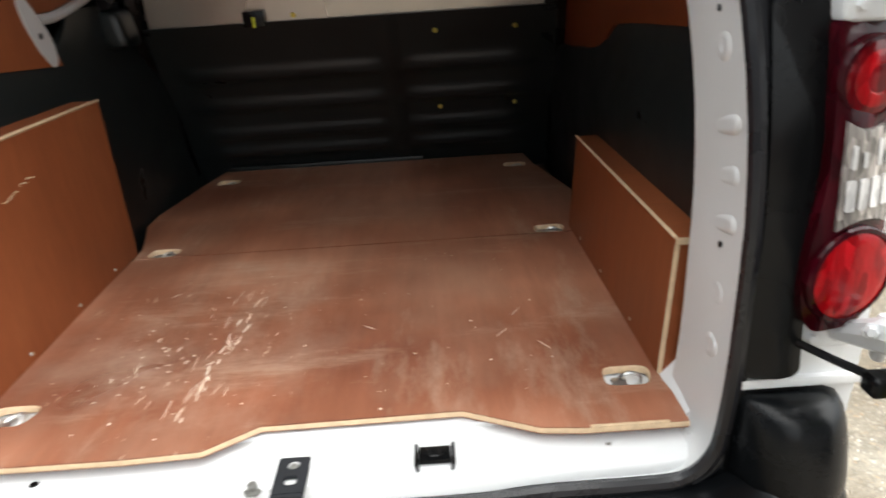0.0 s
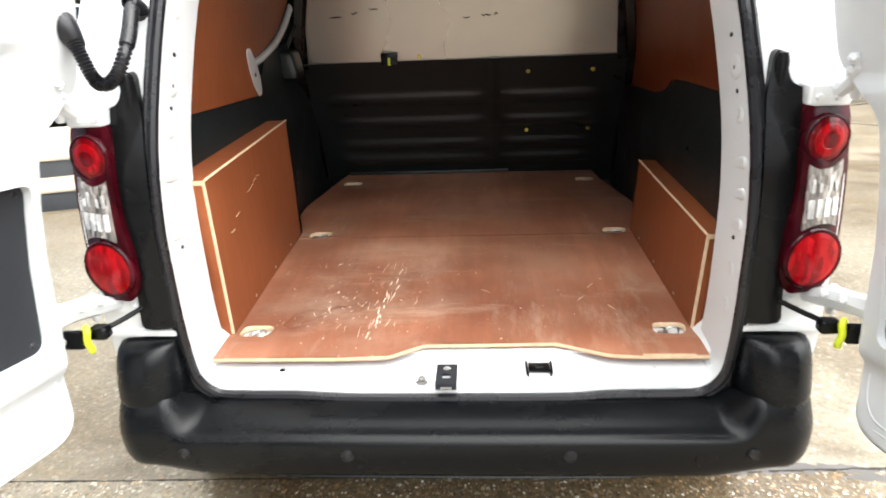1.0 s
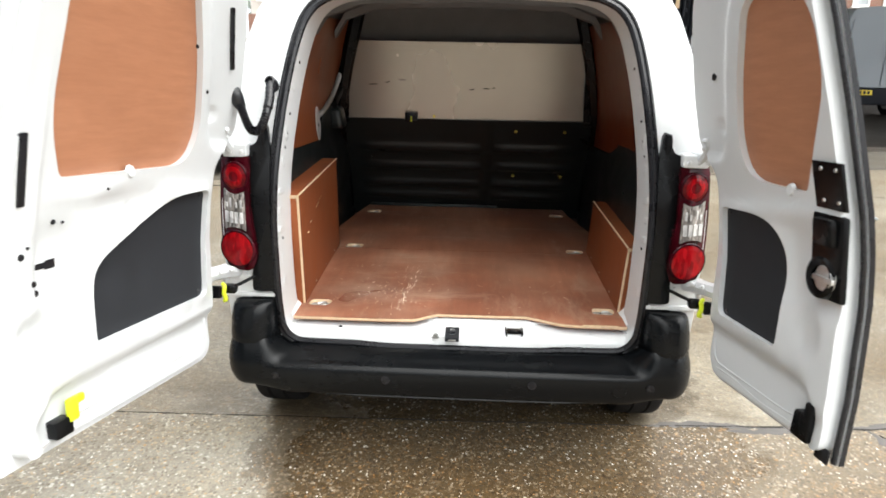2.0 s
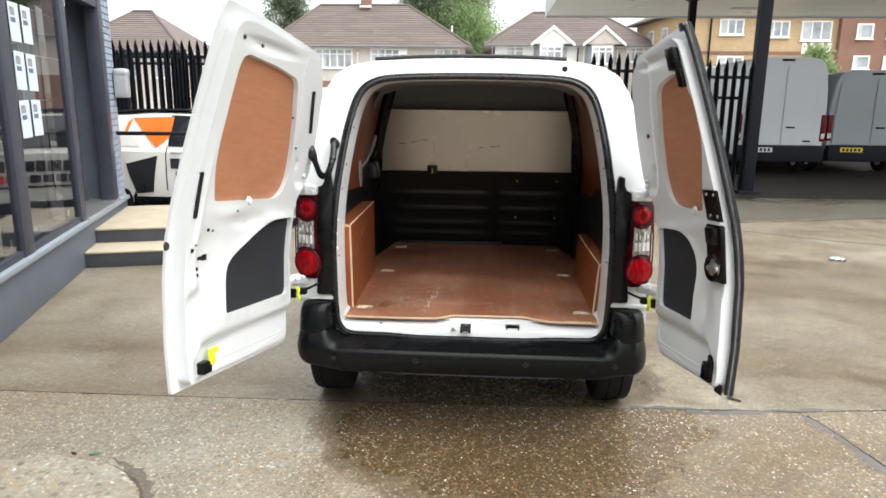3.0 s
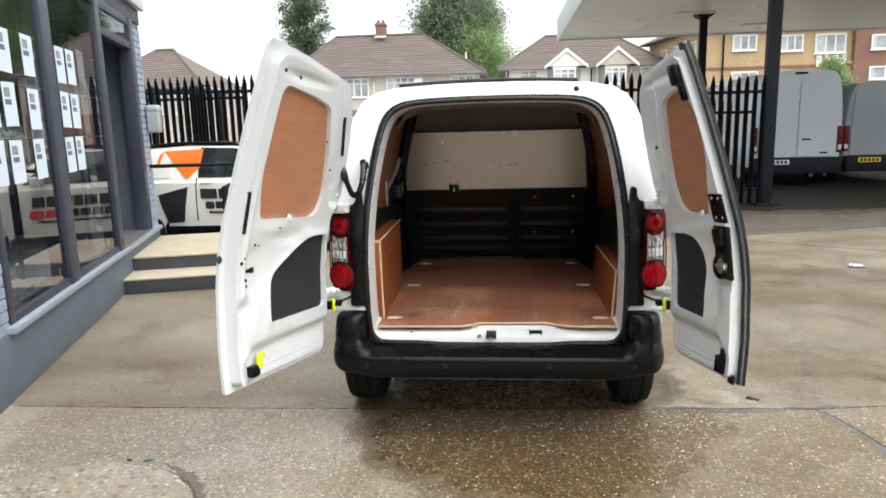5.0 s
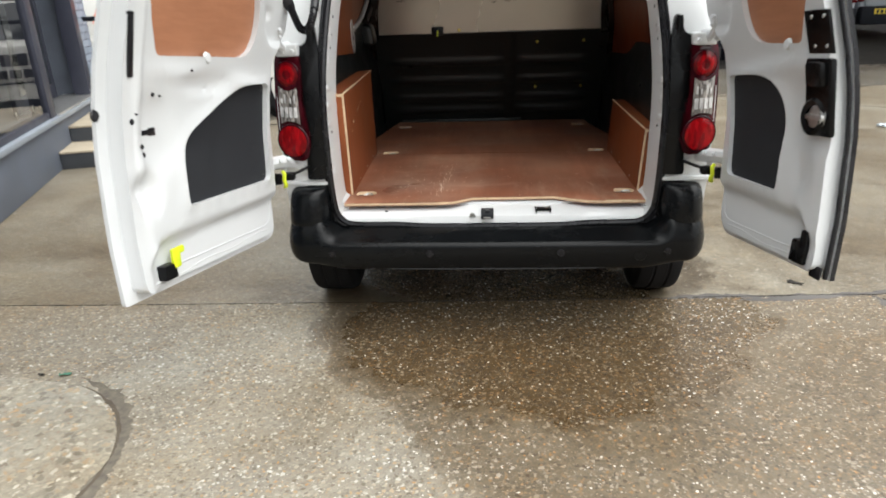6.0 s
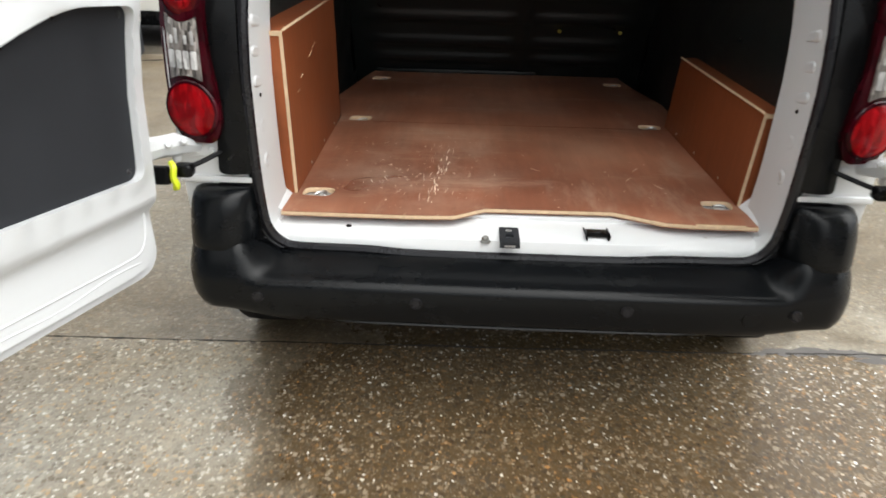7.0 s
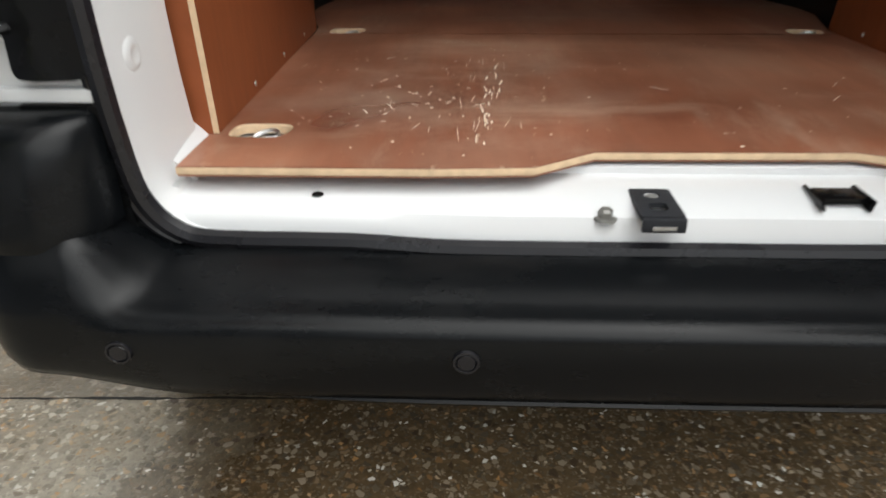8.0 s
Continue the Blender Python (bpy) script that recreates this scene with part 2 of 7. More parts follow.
def paving(name, base, bare, wet_shade_pools, dark_tint, coarse=1.0, brown=(0.72, 0.62, 0.48), gloss=0.5, dry_rough=0.7, dirt=0.0):
    """Weathered concrete. Where its face has worn its stones lie bare; where it is damp it is darker, browner and
    smoother.
    pools: (x, y, radius, amount) of damp places and of van shade put into the colour."""
    m, n, l, b = graph(name)
    tc = n.new("ShaderNodeTexCoord")
    wob = noise_node(n, l, 60.0, 3.0, 0.6)
    bend = n.new("ShaderNodeVectorMath")
    bend.operation = "MULTIPLY_ADD"
    l.new(wob.outputs["Color"], bend.inputs[0])
    bend.inputs[1].default_value = (0.016 * coarse, 0.016 * coarse, 0.0)
    l.new(tc.outputs["Object"], bend.inputs[2])
    place = bend.outputs[0]
    dull = tuple(c * 0.55 for c in base)
    pale = tuple(min(0.75, c * 1.5) for c in base)
    # cement skin with two sizes of blotch
    skin_ = noise_node(n, l, 38.0, 6.0, 0.72)
    blot = noise_node(n, l, 2.6, 8.0, 0.68)
    a = ramp(n, l, skin_.outputs["Fac"], [(0.28, tuple(c * 0.62 for c in base)), (0.5, tuple(c * 0.96 for c in base)), (0.74, tuple(min(0.8, c * 1.30) for c in base))]).outputs[0]
    tone = ramp(n, l, blot.outputs["Fac"], [(0.30, (0.74, 0.72, 0.68)), (0.5, (1.0, 1.0, 1.0)), (0.70, (1.22, 1.22, 1.20))])
    a = mixed(n, l, 1.0, a, tone.outputs[0], "MULTIPLY")
    worn_dry = ramp(n, l, blot.outputs["Fac"], [(0.34, bare), (0.66, bare * 0.55)]).outputs[0]
    # where it is damp, and where the van's shade is coloured in
    flat = n.new("ShaderNodeMapping")
    flat.inputs["Scale"].default_value = (1, 1, 0)
    l.new(tc.outputs["Object"], flat.inputs["Vector"])
    edge = noise_node(n, l, 2.6, 9.0, 0.74)
    rough_edge = math_node(n, l, "MULTIPLY", math_node(n, l, "SUBTRACT", edge.outputs["Fac"], 0.5), 0.8)
    wet_shade = None
    for px, py, pr, amount in wet_shade_pools:
        d = n.new("ShaderNodeVectorMath")
        d.operation = "DISTANCE"
        l.new(flat.outputs[0], d.inputs[0])
        d.inputs[1].default_value = (px, py, 0)
        q = math_node(n, l, "ADD", math_node(n, l, "DIVIDE", d.outputs["Value"], pr), rough_edge)
        here = ramp(n, l, q, [(0.80, amount), (1.0, amount * 0.5), (1.25, 0.0)]).outputs[0]
        wet_shade = here if wet_shade is None else math_node(n, l, "MAXIMUM", wet_shade, here)
    stone_dark = tuple(0.26 + 0.74 * c for c in dark_tint)
    worn = mixed(n, l, wet_shade, worn_dry, (bare, bare, bare))
    a = mixed(n, l, wet_shade, a, mixed(n, l, 1.0, a, dark_tint, "MULTIPLY"))
    # grit, middling stones and flints
    earthy = [(0.0, dull), (0.35, base), (0.6, (0.27, 0.20, 0.135)), (0.8, (0.33, 0.30, 0.25)), (0.93, pale), (1.0, (0.66, 0.64, 0.60))]
    g_mask, g_col, g_body = stones(n, l, place, 130.0 / coarse, 0.50, (0.06, 0.16), earthy)
    s_mask, s_col, s_body = stones(n, l, place, 62.0 / coarse, 0.46, (0.05, 0.14), [(0.0, (0.13, 0.10, 0.07)), (0.22, dull), (0.5, base), (0.70, (0.42, 0.27, 0.13)), (0.86, pale), (1.0, (0.62, 0.60, 0.56))])
    f_mask, f_col, f_body = stones(n, l, place, 88.0 / coarse, 0.07, (0.08, 0.20), [(0.0, (0.44, 0.23, 0.08)), (0.3, (0.44, 0.36, 0.26)), (0.55, (0.62, 0.59, 0.52)), (1.0, (0.82, 0.81, 0.78))])
    for mask, col in ((g_mask, g_col), (s_mask, s_col)):
        col = mixed(n, l, wet_shade, col, mixed(n, l, 1.0, col, stone_dark, "MULTIPLY"))
        a = mixed(n, l, mixed(n, l, 1.0, mask, worn, "MULTIPLY"), a, col)
    a = mixed(n, l, mixed(n, l, 1.0, f_mask, worn, "MULTIPLY"), a, f_col)
    stain = noise_node(n, l, 0.7, 7.0, 0.68, (0.7, 1.15, 1.0))
    s1 = ramp(n, l, stain.outputs["Fac"], [(0.40, 0.0), (0.62, 0.85)])
    a = mixed(n, l, s1.outputs[0], a, mixed(n, l, 1.0, a, brown, "MULTIPLY"))
    if dirt:
        # dark damp dirt and pale scoured places, both with ragged edges
        soil = noise_node(n, l, 1.15, 10.0, 0.74, (0.8, 1.6, 1.0))
        dark = ramp(n, l, soil.outputs["Fac"], [(0.53, 0.0), (0.64, dirt)])
        a = mixed(n, l, dark.outputs[0], a, mixed(n, l, 1.0, a, (0.52, 0.45, 0.36), "MULTIPLY"))
        light = ramp(n, l, soil.outputs["Fac"], [(0.34, dirt), (0.44, 0.0)])
        a = mixed(n, l, light.outputs[0], a, mixed(n, l, 1.0, a, (1.30, 1.29, 1.24), "MULTIPLY"))
    l.new(a, b.inputs["Base Color"])
    damp = ramp(n, l, blot.outputs["Fac"], [(0.35, dry_rough - 0.14), (0.65, dry_rough)]).outputs[0]
    l.new(mixed(n, l, wet_shade, damp, (0.27, 0.27, 0.27)), b.inputs["Roughness"])
    h = mixed(n, l, 0.5, mixed(n, l, 0.4, s_body, g_body), skin_.outputs["Fac"])
    k = bump(n, l, h, 0.6, 0.005, b)
    even = ramp(n, l, wet_shade, [(0.0, 0.62), (1.0, 0.40)])
    l.new(even.outputs[0], k.inputs["Strength"])
    b.inputs["Specular IOR Level"].default_value = gloss
    return m


def brickwork(name, brick, mortar, scale=1.0, axis="x"):
    """Far walls only, whose bricks are too small to tell apart."""
    m, n, l, b = graph(name)
    tc = n.new("ShaderNodeTexCoord")
    mp = n.new("ShaderNodeMapping")
    mp.inputs["Rotation"].default_value = (radians(90), 0, 0)
    l.new(tc.outputs["Object"], mp.inputs["Vector"])
    t = n.new("ShaderNodeTexBrick")
    t.inputs["Scale"].default_value = 4.4 * scale
    t.inputs["Color1"].default_value = (*brick, 1)
    t.inputs["Color2"].default_value = (*(c * 0.8 for c in brick), 1)
    t.inputs["Mortar"].default_value = (*mortar, 1)
    t.inputs["Mortar Size"].default_value = 0.015
    l.new(mp.outputs[0], t.inputs["Vector"])
    big = noise_node(n, l, 0.7, 5.0)
    c2 = ramp(n, l, big.outputs["Fac"], [(0.3, 0.85), (0.7, 1.0)])
    l.new(mixed(n, l, 1.0, t.outputs["Color"], c2.outputs[0], "MULTIPLY"), b.inputs["Base Color"])
    b.inputs["Roughness"].default_value = 0.9
    return m


def varied(name, colour, rough, amount, random_from="object"):
    """A colour that differs from piece to piece."""
    m, n, l, b = graph(name)
    if random_from == "object":
        pick = n.new("ShaderNodeObjectInfo").outputs["Random"]
    else:
        pick = n.new("ShaderNodeNewGeometry").outputs["Random Per Island"]
    r = ramp(n, l, pick, [(0.0, tuple(c * (1 - amount) for c in colour)), (1.0, tuple(min(1, c * (1 + amount)) for c in colour))])
    t = noise_node(n, l, 25.0, 4.0)
    c2 = ramp(n, l, t.outputs["Fac"], [(0.3, 0.8), (0.7, 1.0)])
    l.new(mixed(n, l, 1.0, r.outputs[0], c2.outputs[0], "MULTIPLY"), b.inputs["Base Color"])
    b.inputs["Roughness"].default_value = rough
    return m


def leafy(name, colour, amount):
    """Thin leaves: matt, differing one from another, and lit through from behind."""
    m, n, l, b = graph(name)
    r = ramp(n, l, n.new("ShaderNodeNewGeometry").outputs["Random Per Island"], [(0.0, tuple(c * (1 - amount) for c in colour)), (1.0, tuple(c * (1 + amount) for c in colour))])
    l.new(r.outputs[0], b.inputs["Base Color"])
    b.inputs["Roughness"].default_value = 0.55
    thin = n.new("ShaderNodeBsdfTranslucent")
    l.new(mixed(n, l, 1.0, r.outputs[0], (2.3, 2.3, 1.9), "MULTIPLY"), thin.inputs["Color"])
    mx = n.new("ShaderNodeMixShader")
    mx.inputs[0].default_value = 0.45
    l.new(b.outputs[0], mx.inputs[1])
    l.new(thin.outputs[0], mx.inputs[2])
    l.new(mx.outputs[0], n["Material Output"].inputs["Surface"])
    return m


def clear_glass(name, tint, mirror):
    """A pane: mostly clear, with a mirror sheen that grows at a slant."""
    m, n, l, b = graph(name)
    n.remove(b)
    see = n.new("ShaderNodeBsdfTransparent")
    see.inputs[0].default_value = (*tint, 1)
    gloss = n.new("ShaderNodeBsdfGlossy")
    gloss.inputs["Roughness"].default_value = 0.01
    fr = n.new("ShaderNodeFresnel")
    fr.inputs["IOR"].default_value = mirror
    mx = n.new("ShaderNodeMixShader")
    l.new(fr.outputs[0], mx.inputs[0])
    l.new(see.outputs[0], mx.inputs[1])
    l.new(gloss.outputs[0], mx.inputs[2])
    l.new(mx.outputs[0], n["Material Output"].inputs["Surface"])
    return m


def lens(name, colour, rough=0.12, ribs=60.0, low=0.55, high=1.5, gloss=0.14):
    m, n, l, b = graph(name)
    b.inputs["Base Color"].default_value = (*colour, 1)
    b.inputs["Roughness"].default_value = rough
    b.inputs["Coat Weight"].default_value = 0.08
    b.inputs["Specular IOR Level"].default_value = gloss
    b.inputs["Coat Roughness"].default_value = 0.05
    t = noise_node(n, l, ribs, 2.0, 0.5, (1.0, 1.0, 0.35))
    facets = n.new("ShaderNodeTexVoronoi")
    facets.inputs["Scale"].default_value = ribs * 2.5
    l.new(n["Mapping"].outputs[0], facets.inputs["Vector"])
    both_ = mixed(n, l, 0.45, t.outputs["Fac"], facets.outputs["Color"])
    r = ramp(n, l, both_, [(0.35, tuple(c * low for c in colour)), (0.6, colour), (0.75, tuple(min(1, c * high + 0.004) for c in colour))])
    l.new(r.outputs[0], b.inputs["Base Color"])
    bump(n, l, t.outputs["Fac"], 0.3, 0.002, b)
    return m


# second plywood is the first with its colours multiplied down, for the right wall
PLY, DARKENED_PLY, FLOORPLY, DOORPLY = plywood("red_film_plywood", (1, 1, 1)), plywood("darkened_red_plywood", (0.56, 0.47, 0.46)), worn_plywood(), door_plywood()
BUMPER = dusty_plastic()
# damp behind the bumper, deepened in colour by the van's contact shadow
SLAB_NEAR = paving("exposed_aggregate_concrete", (0.285, 0.264, 0.218), 1.0, ((0.28, 0.30, 1.16, 1.0), (-0.15, 0.0, 0.62, 1.0), (0.30, -0.72, 0.52, 0.7), (1.9, -0.6, 1.6, 0.72), (-2.0, 0.0, 0.7, 0.3)), (0.38, 0.29, 0.19), 0.8)
# first two spots: damp ground below the van with its shade coloured in
SLAB_FAR = paving("brown_damp_concrete", (0.225, 0.200, 0.155), 0.45, ((0.1, 0.9, 1.05, 1.0), (0.1, 2.6, 1.2, 1.0), (3.4, 1.8, 2.4, 0.35)), (0.30, 0.24, 0.165), 0.9, (0.62, 0.52, 0.39), 0.5, 0.44, 0.7)
PATCH = paving("pale_concrete_patch", (0.31, 0.29, 0.24), 1.0, ((-3.2, -1.6, 0.3, 1.0),), (0.5, 0.42, 0.33), 1.7)
# asphalt base is cut to near black: the canopy's shade put into its colour
SHADED_ASPHALT = paving("canopy_shaded_asphalt", (0.021, 0.020, 0.019), 0.10, ((0, 400, 1, 1.0),), (0.7, 0.65, 0.6), 1.0, (0.8, 0.76, 0.7), 0.06)
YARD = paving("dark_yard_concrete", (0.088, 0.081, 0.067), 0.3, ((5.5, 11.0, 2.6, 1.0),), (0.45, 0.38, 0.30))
ROAD = paving("pale_worn_road", (0.21, 0.20, 0.18), 0.2, ((0, 400, 1, 1.0),), (0.7, 0.65, 0.6), 1.0, (0.8, 0.76, 0.7), 0.3)
REDBRICK = brickwork("red_brick_far", (0.275, 0.130, 0.090), (0.30, 0.25, 0.21))
BUFFBRICK = brickwork("buff_brick_far", (0.58, 0.395, 0.215), (0.54, 0.46, 0.34))
ROOFTILE = varied("brown_roof_tile", (0.142, 0.112, 0.103), 0.85, 0.13, "island")
BRICKPAINT = varied("blue_grey_painted_brick", (0.29, 0.34, 0.42), 0.6, 0.1)
LEAF_DARK = leafy("dark_leaf", (0.118, 0.145, 0.104), 0.45)
LEAF_LIGHT = leafy("light_leaf", (0.168, 0.228, 0.118), 0.4)
GLASS = clear_glass("shop_glass", (0.93, 0.95, 0.95), 2.9)
# pale pane colour holds both net curtains and a painted sky reflection
PANE = plain("curtain_and_sky_glass", (0.33, 0.35, 0.37), 0.08, vary=0.5, scale=1.3, spread=0.03)
CARGLASS = plain("tinted_car_glass", (0.012, 0.014, 0.016), 0.06, vary=0.2, scale=2, spread=0.02, coat=0.5)
RED = lens("red_lens", (0.31, 0.003, 0.006), ribs=34, low=0.5)
MIDRED = lens("mid_red_lens", (0.135, 0.002, 0.005), ribs=34, low=0.5)
DARKRED = lens("dark_red_lens", (0.036, 0.001, 0.004), ribs=20)
CLEAR = lens("clear_ribbed_lens", (0.66, 0.65, 0.64), 0.15, 42, 0.6, 1.3, 0.5)
SMOKED = lens("dim_clear_lens", (0.27, 0.245, 0.225), 0.10, 46, 0.22, 2.2, 0.6)


# ---- building blocks ----
def smooth(me, angle=32):
    me.polygons.foreach_set("use_smooth", [True] * len(me.polygons))
    me.set_sharp_from_angle(angle=radians(angle))


def part(name, bm, material, parent=None, label="", angle=32, at=None):
    """Links a bmesh as one mesh object, under a thing or a part."""
    me = bpy.data.meshes.new(name)
    bmesh.ops.recalc_face_normals(bm, faces=bm.faces)
    bm.to_mesh(me)
    bm.free()
    for mt in material if isinstance(material, (list, tuple)) else (material,):
        me.materials.append(mt)
    smooth(me, angle)
    ob = new(name, me)
    if parent is not None:
        ob.parent = parent
    if at is not None:
        ob.matrix_basis = at
    if label:
        ob["label"] = label
    return ob


def thing(name, label, category, at=None, group="", kind=""):
    ob = new(name)
    ob.empty_display_size = 0.1
    if at is not None:
        ob.matrix_basis = at
    return tagged(ob, label, category, group, kind)


def piece(name, me, parent, at):
    ob = new(name, me)
    ob.parent, ob.matrix_basis = parent, at
    return ob


def box(x0, x1, y0, y1, z0, z1, r=0.0, bm=None, seg=2):
    bm = bm or bmesh.new()
    made = bmesh.ops.create_cube(bm, size=1)["verts"]
    bmesh.ops.transform(bm, verts=made, matrix=Matrix.LocRotScale(((x0 + x1) / 2, (y0 + y1) / 2, (z0 + z1) / 2), None, (abs(x1 - x0), abs(y1 - y0), abs(z1 - z0))))
    if r:
        edges = list({e for v in made for e in v.link_edges})
        bmesh.ops.bevel(bm, geom=edges, offset=r, segments=seg, profile=0.6, affect="EDGES")
    return bm


def refine(bm, axis, step, lo, hi):
    no = [0, 0, 0]
    no[axis] = 1
    v = lo + step
    while v < hi - 1e-5:
        co = [0, 0, 0]
        co[axis] = v
        bmesh.ops.bisect_plane(bm, geom=bm.verts[:] + bm.edges[:] + bm.faces[:], plane_co=co, plane_no=no, dist=1e-6)
        v += step


def plate(outer, holes=(), t=0.01, steps=None, back=True):
    """A sheet in the xz plane with holes, front at y = 0 and back at y = t."""
    from mathutils.geometry import tessellate_polygon
    bm = bmesh.new()
    loops = [[Vector((u, v, 0)) for u, v in lp] for lp in (outer, *holes)]
    flat = [p for lp in loops for p in lp]
    front = [bm.verts.new((p.x, 0, p.y)) for p in flat]
    rear = [bm.verts.new((p.x, t, p.y)) for p in flat] if back else None
    for tri in tessellate_polygon(loops):
        try:
            bm.faces.new([front[i] for i in tri])
            if back:
                bm.faces.new([rear[i] for i in reversed(tri)])
        except ValueError:
            pass
    if back:
        start = 0
        for lp in loops:
            k = len(lp)
            for i in range(k):
                a, b2 = start + i, start + (i + 1) % k
                try:
                    bm.faces.new((front[a], front[b2], rear[b2], rear[a]))
                except ValueError:
                    pass
            start += k
    if steps:
        us, vs = [p.x for p in loops[0]], [p.y for p in loops[0]]
        refine(bm, 0, steps, min(us), max(us))
        refine(bm, 2, steps, min(vs), max(vs))
    return bm


def moved(bm, fn):
    for v in bm.verts:
        v.co = Vector(fn(*v.co))
    return bm


def rounded(points, r=0.03, seg=4):
    """A closed outline with its corners rounded."""
    out, k = [], len(points)
    for i in range(k):
        p, a, b2 = Vector(points[i]), Vector(points[i - 1]), Vector(points[(i + 1) % k])
        rr = r[i] if isinstance(r, (list, tuple)) else r
        da, db = (a - p), (b2 - p)
        ra, rb = min(rr, da.length * 0.48), min(rr, db.length * 0.48)
        s, e = p + da.normalized() * ra, p + db.normalized() * rb
        for j in range(seg + 1):
            q = j / seg
            out.append(tuple((1 - q) ** 2 * s + 2 * q * (1 - q) * p + q * q * e))
    return out


def loft(rows, closed=False, caps=False, bm=None):
    """A skin over rows of points, all of one length."""
    bm = bm or bmesh.new()
    vs = [[bm.verts.new(p) for p in row] for row in rows]
    k = len(rows[0])
    for a, b2 in zip(vs, vs[1:]):
        for i in range(k if closed else k - 1):
            j = (i + 1) % k
            try:
                bm.faces.new((a[i], a[j], b2[j], b2[i]))
            except ValueError:
                pass
    if caps:
        bm.faces.new(list(reversed(vs[0])))
        bm.faces.new(vs[-1])
    return bm


def tube(points, r, seg=8, closed=False, bm=None, caps=True):
    pts = [Vector(p) for p in points]
    rows, k = [], len(pts)
    up = Vector((0, 0, 1))
    side = None
    for i, p in enumerate(pts):
        if closed:
            d = pts[(i + 1) % k] - pts[i - 1]
        else:
            d = pts[min(i + 1, k - 1)] - pts[max(i - 1, 0)]
        d.normalize()
        if side is None:
            side = d.cross(up if abs(d.z) < 0.9 else Vector((1, 0, 0))).normalized()
        side = (side - d * side.dot(d)).normalized()
        top = side.cross(d)
        rad = r[i] if isinstance(r, (list, tuple)) else r
        rows.append([p + (side * math.cos(a) + top * math.sin(a)) * rad for a in [2 * math.pi * j / seg for j in range(seg)]])
    if closed:
        rows.append(rows[0])
        b2 = loft(rows, True, False, bm)
        bmesh.ops.remove_doubles(b2, verts=b2.verts, dist=1e-6)
        return b2
    return loft(rows, True, caps, bm)


def lathe(profile, seg=24, m=None, bm=None):
    """Turns (radius, height) about z, then places it by m."""
    bm = bm or bmesh.new()
    rows = []
    for j in range(seg):
        a = 2 * math.pi * j / seg
        rows.append([(rr * math.cos(a), rr * math.sin(a), h) for rr, h in profile])
    rows.append(rows[0])
    b2 = loft(rows)
    bmesh.ops.remove_doubles(b2, verts=b2.verts, dist=1e-6)
    if m is not None:
        bmesh.ops.transform(b2, matrix=m, verts=b2.verts)
    if bm is not None and bm is not b2:
        me = bpy.data.meshes.new("tmp")
        b2.to_mesh(me)
        b2.free()
        bm.from_mesh(me)
        bpy.data.meshes.remove(me)
        return bm
    return b2


def spline(points, n=6):
    """A smooth line through points (Catmull-Rom)."""
    p = [Vector(q) for q in points]
    p = [p[0] * 2 - p[1]] + p + [p[-1] * 2 - p[-2]]
    out = []
    for i in range(1, len(p) - 2):
        for j in range(n):
            t = j / n
            a, b2, c, d = p[i - 1], p[i], p[i + 1], p[i + 2]
            out.append(0.5 * (2 * b2 + (c - a) * t + (2 * a - 5 * b2 + 4 * c - d) * t * t + (3 * b2 - a - 3 * c + d) * t ** 3))
    out.append(p[-2])
    return out


# ---- ground ----
JOINT = [(-60, -0.7), (-2.9, 0.205), (-1.9, 0.215), (-0.86, 0.240), (0.1, 0.262), (0.95, 0.292), (1.78, 0.325), (2.6, 0.43), (60, 3.5)]
UNDER = [(-60, 8.0), (-4.0, 8.6), (3.2, 8.9), (5.0, 9.1), (60, 10.5)]
FARLINE = [(-60, 4.9), (-4.0, 4.9), (3.2, 6.4), (5.0, 6.9), (60, 10.0)]


def ground():
    bm = bmesh.new()
    rows = [[(x, -400, 0) for x, _ in JOINT], [(x, y, 0) for x, y in JOINT]]
    vs = [[bm.verts.new(p) for p in r] for r in rows]
    far = [bm.verts.new((x, y, 0)) for x, y in FARLINE]
    edge = [bm.verts.new((x, 900, 0)) for x, _ in FARLINE]
    for i in range(len(JOINT) - 1):
        bm.faces.new((vs[0][i], vs[0][i + 1], vs[1][i + 1], vs[1][i])).material_index = 0
    bm.faces.new([*vs[1], *reversed(far)]).material_index = 1
    under = [bm.verts.new((x, y, 0)) for x, y in UNDER]
    road = [bm.verts.new((x, 20, 0)) for x, _ in UNDER]
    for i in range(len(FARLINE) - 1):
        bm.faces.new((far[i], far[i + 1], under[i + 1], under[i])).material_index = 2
        # material 3 lies below the canopy and carries its shade as colour
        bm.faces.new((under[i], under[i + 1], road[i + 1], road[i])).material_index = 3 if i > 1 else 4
        bm.faces.new((road[i], road[i + 1], edge[i + 1], edge[i])).material_index = 4
    for s, i, k in ((-1, 0, 0), (1, -1, -1)):
        c = [bm.verts.new((s * 900, y, 0)) for y in (-400, 900)]
        line = [vs[0][i], vs[1][i], far[k], under[k], road[k], edge[k]]
        bm.faces.new([c[0], *line, c[1]]).material_index = 2
    ob = part("ground", bm, [SLAB_NEAR, SLAB_FAR, YARD, SHADED_ASPHALT, ROAD])
    return tagged(ob, "damp weathered concrete yard with worn exposed stones", "ground", kind="structure")


ground()


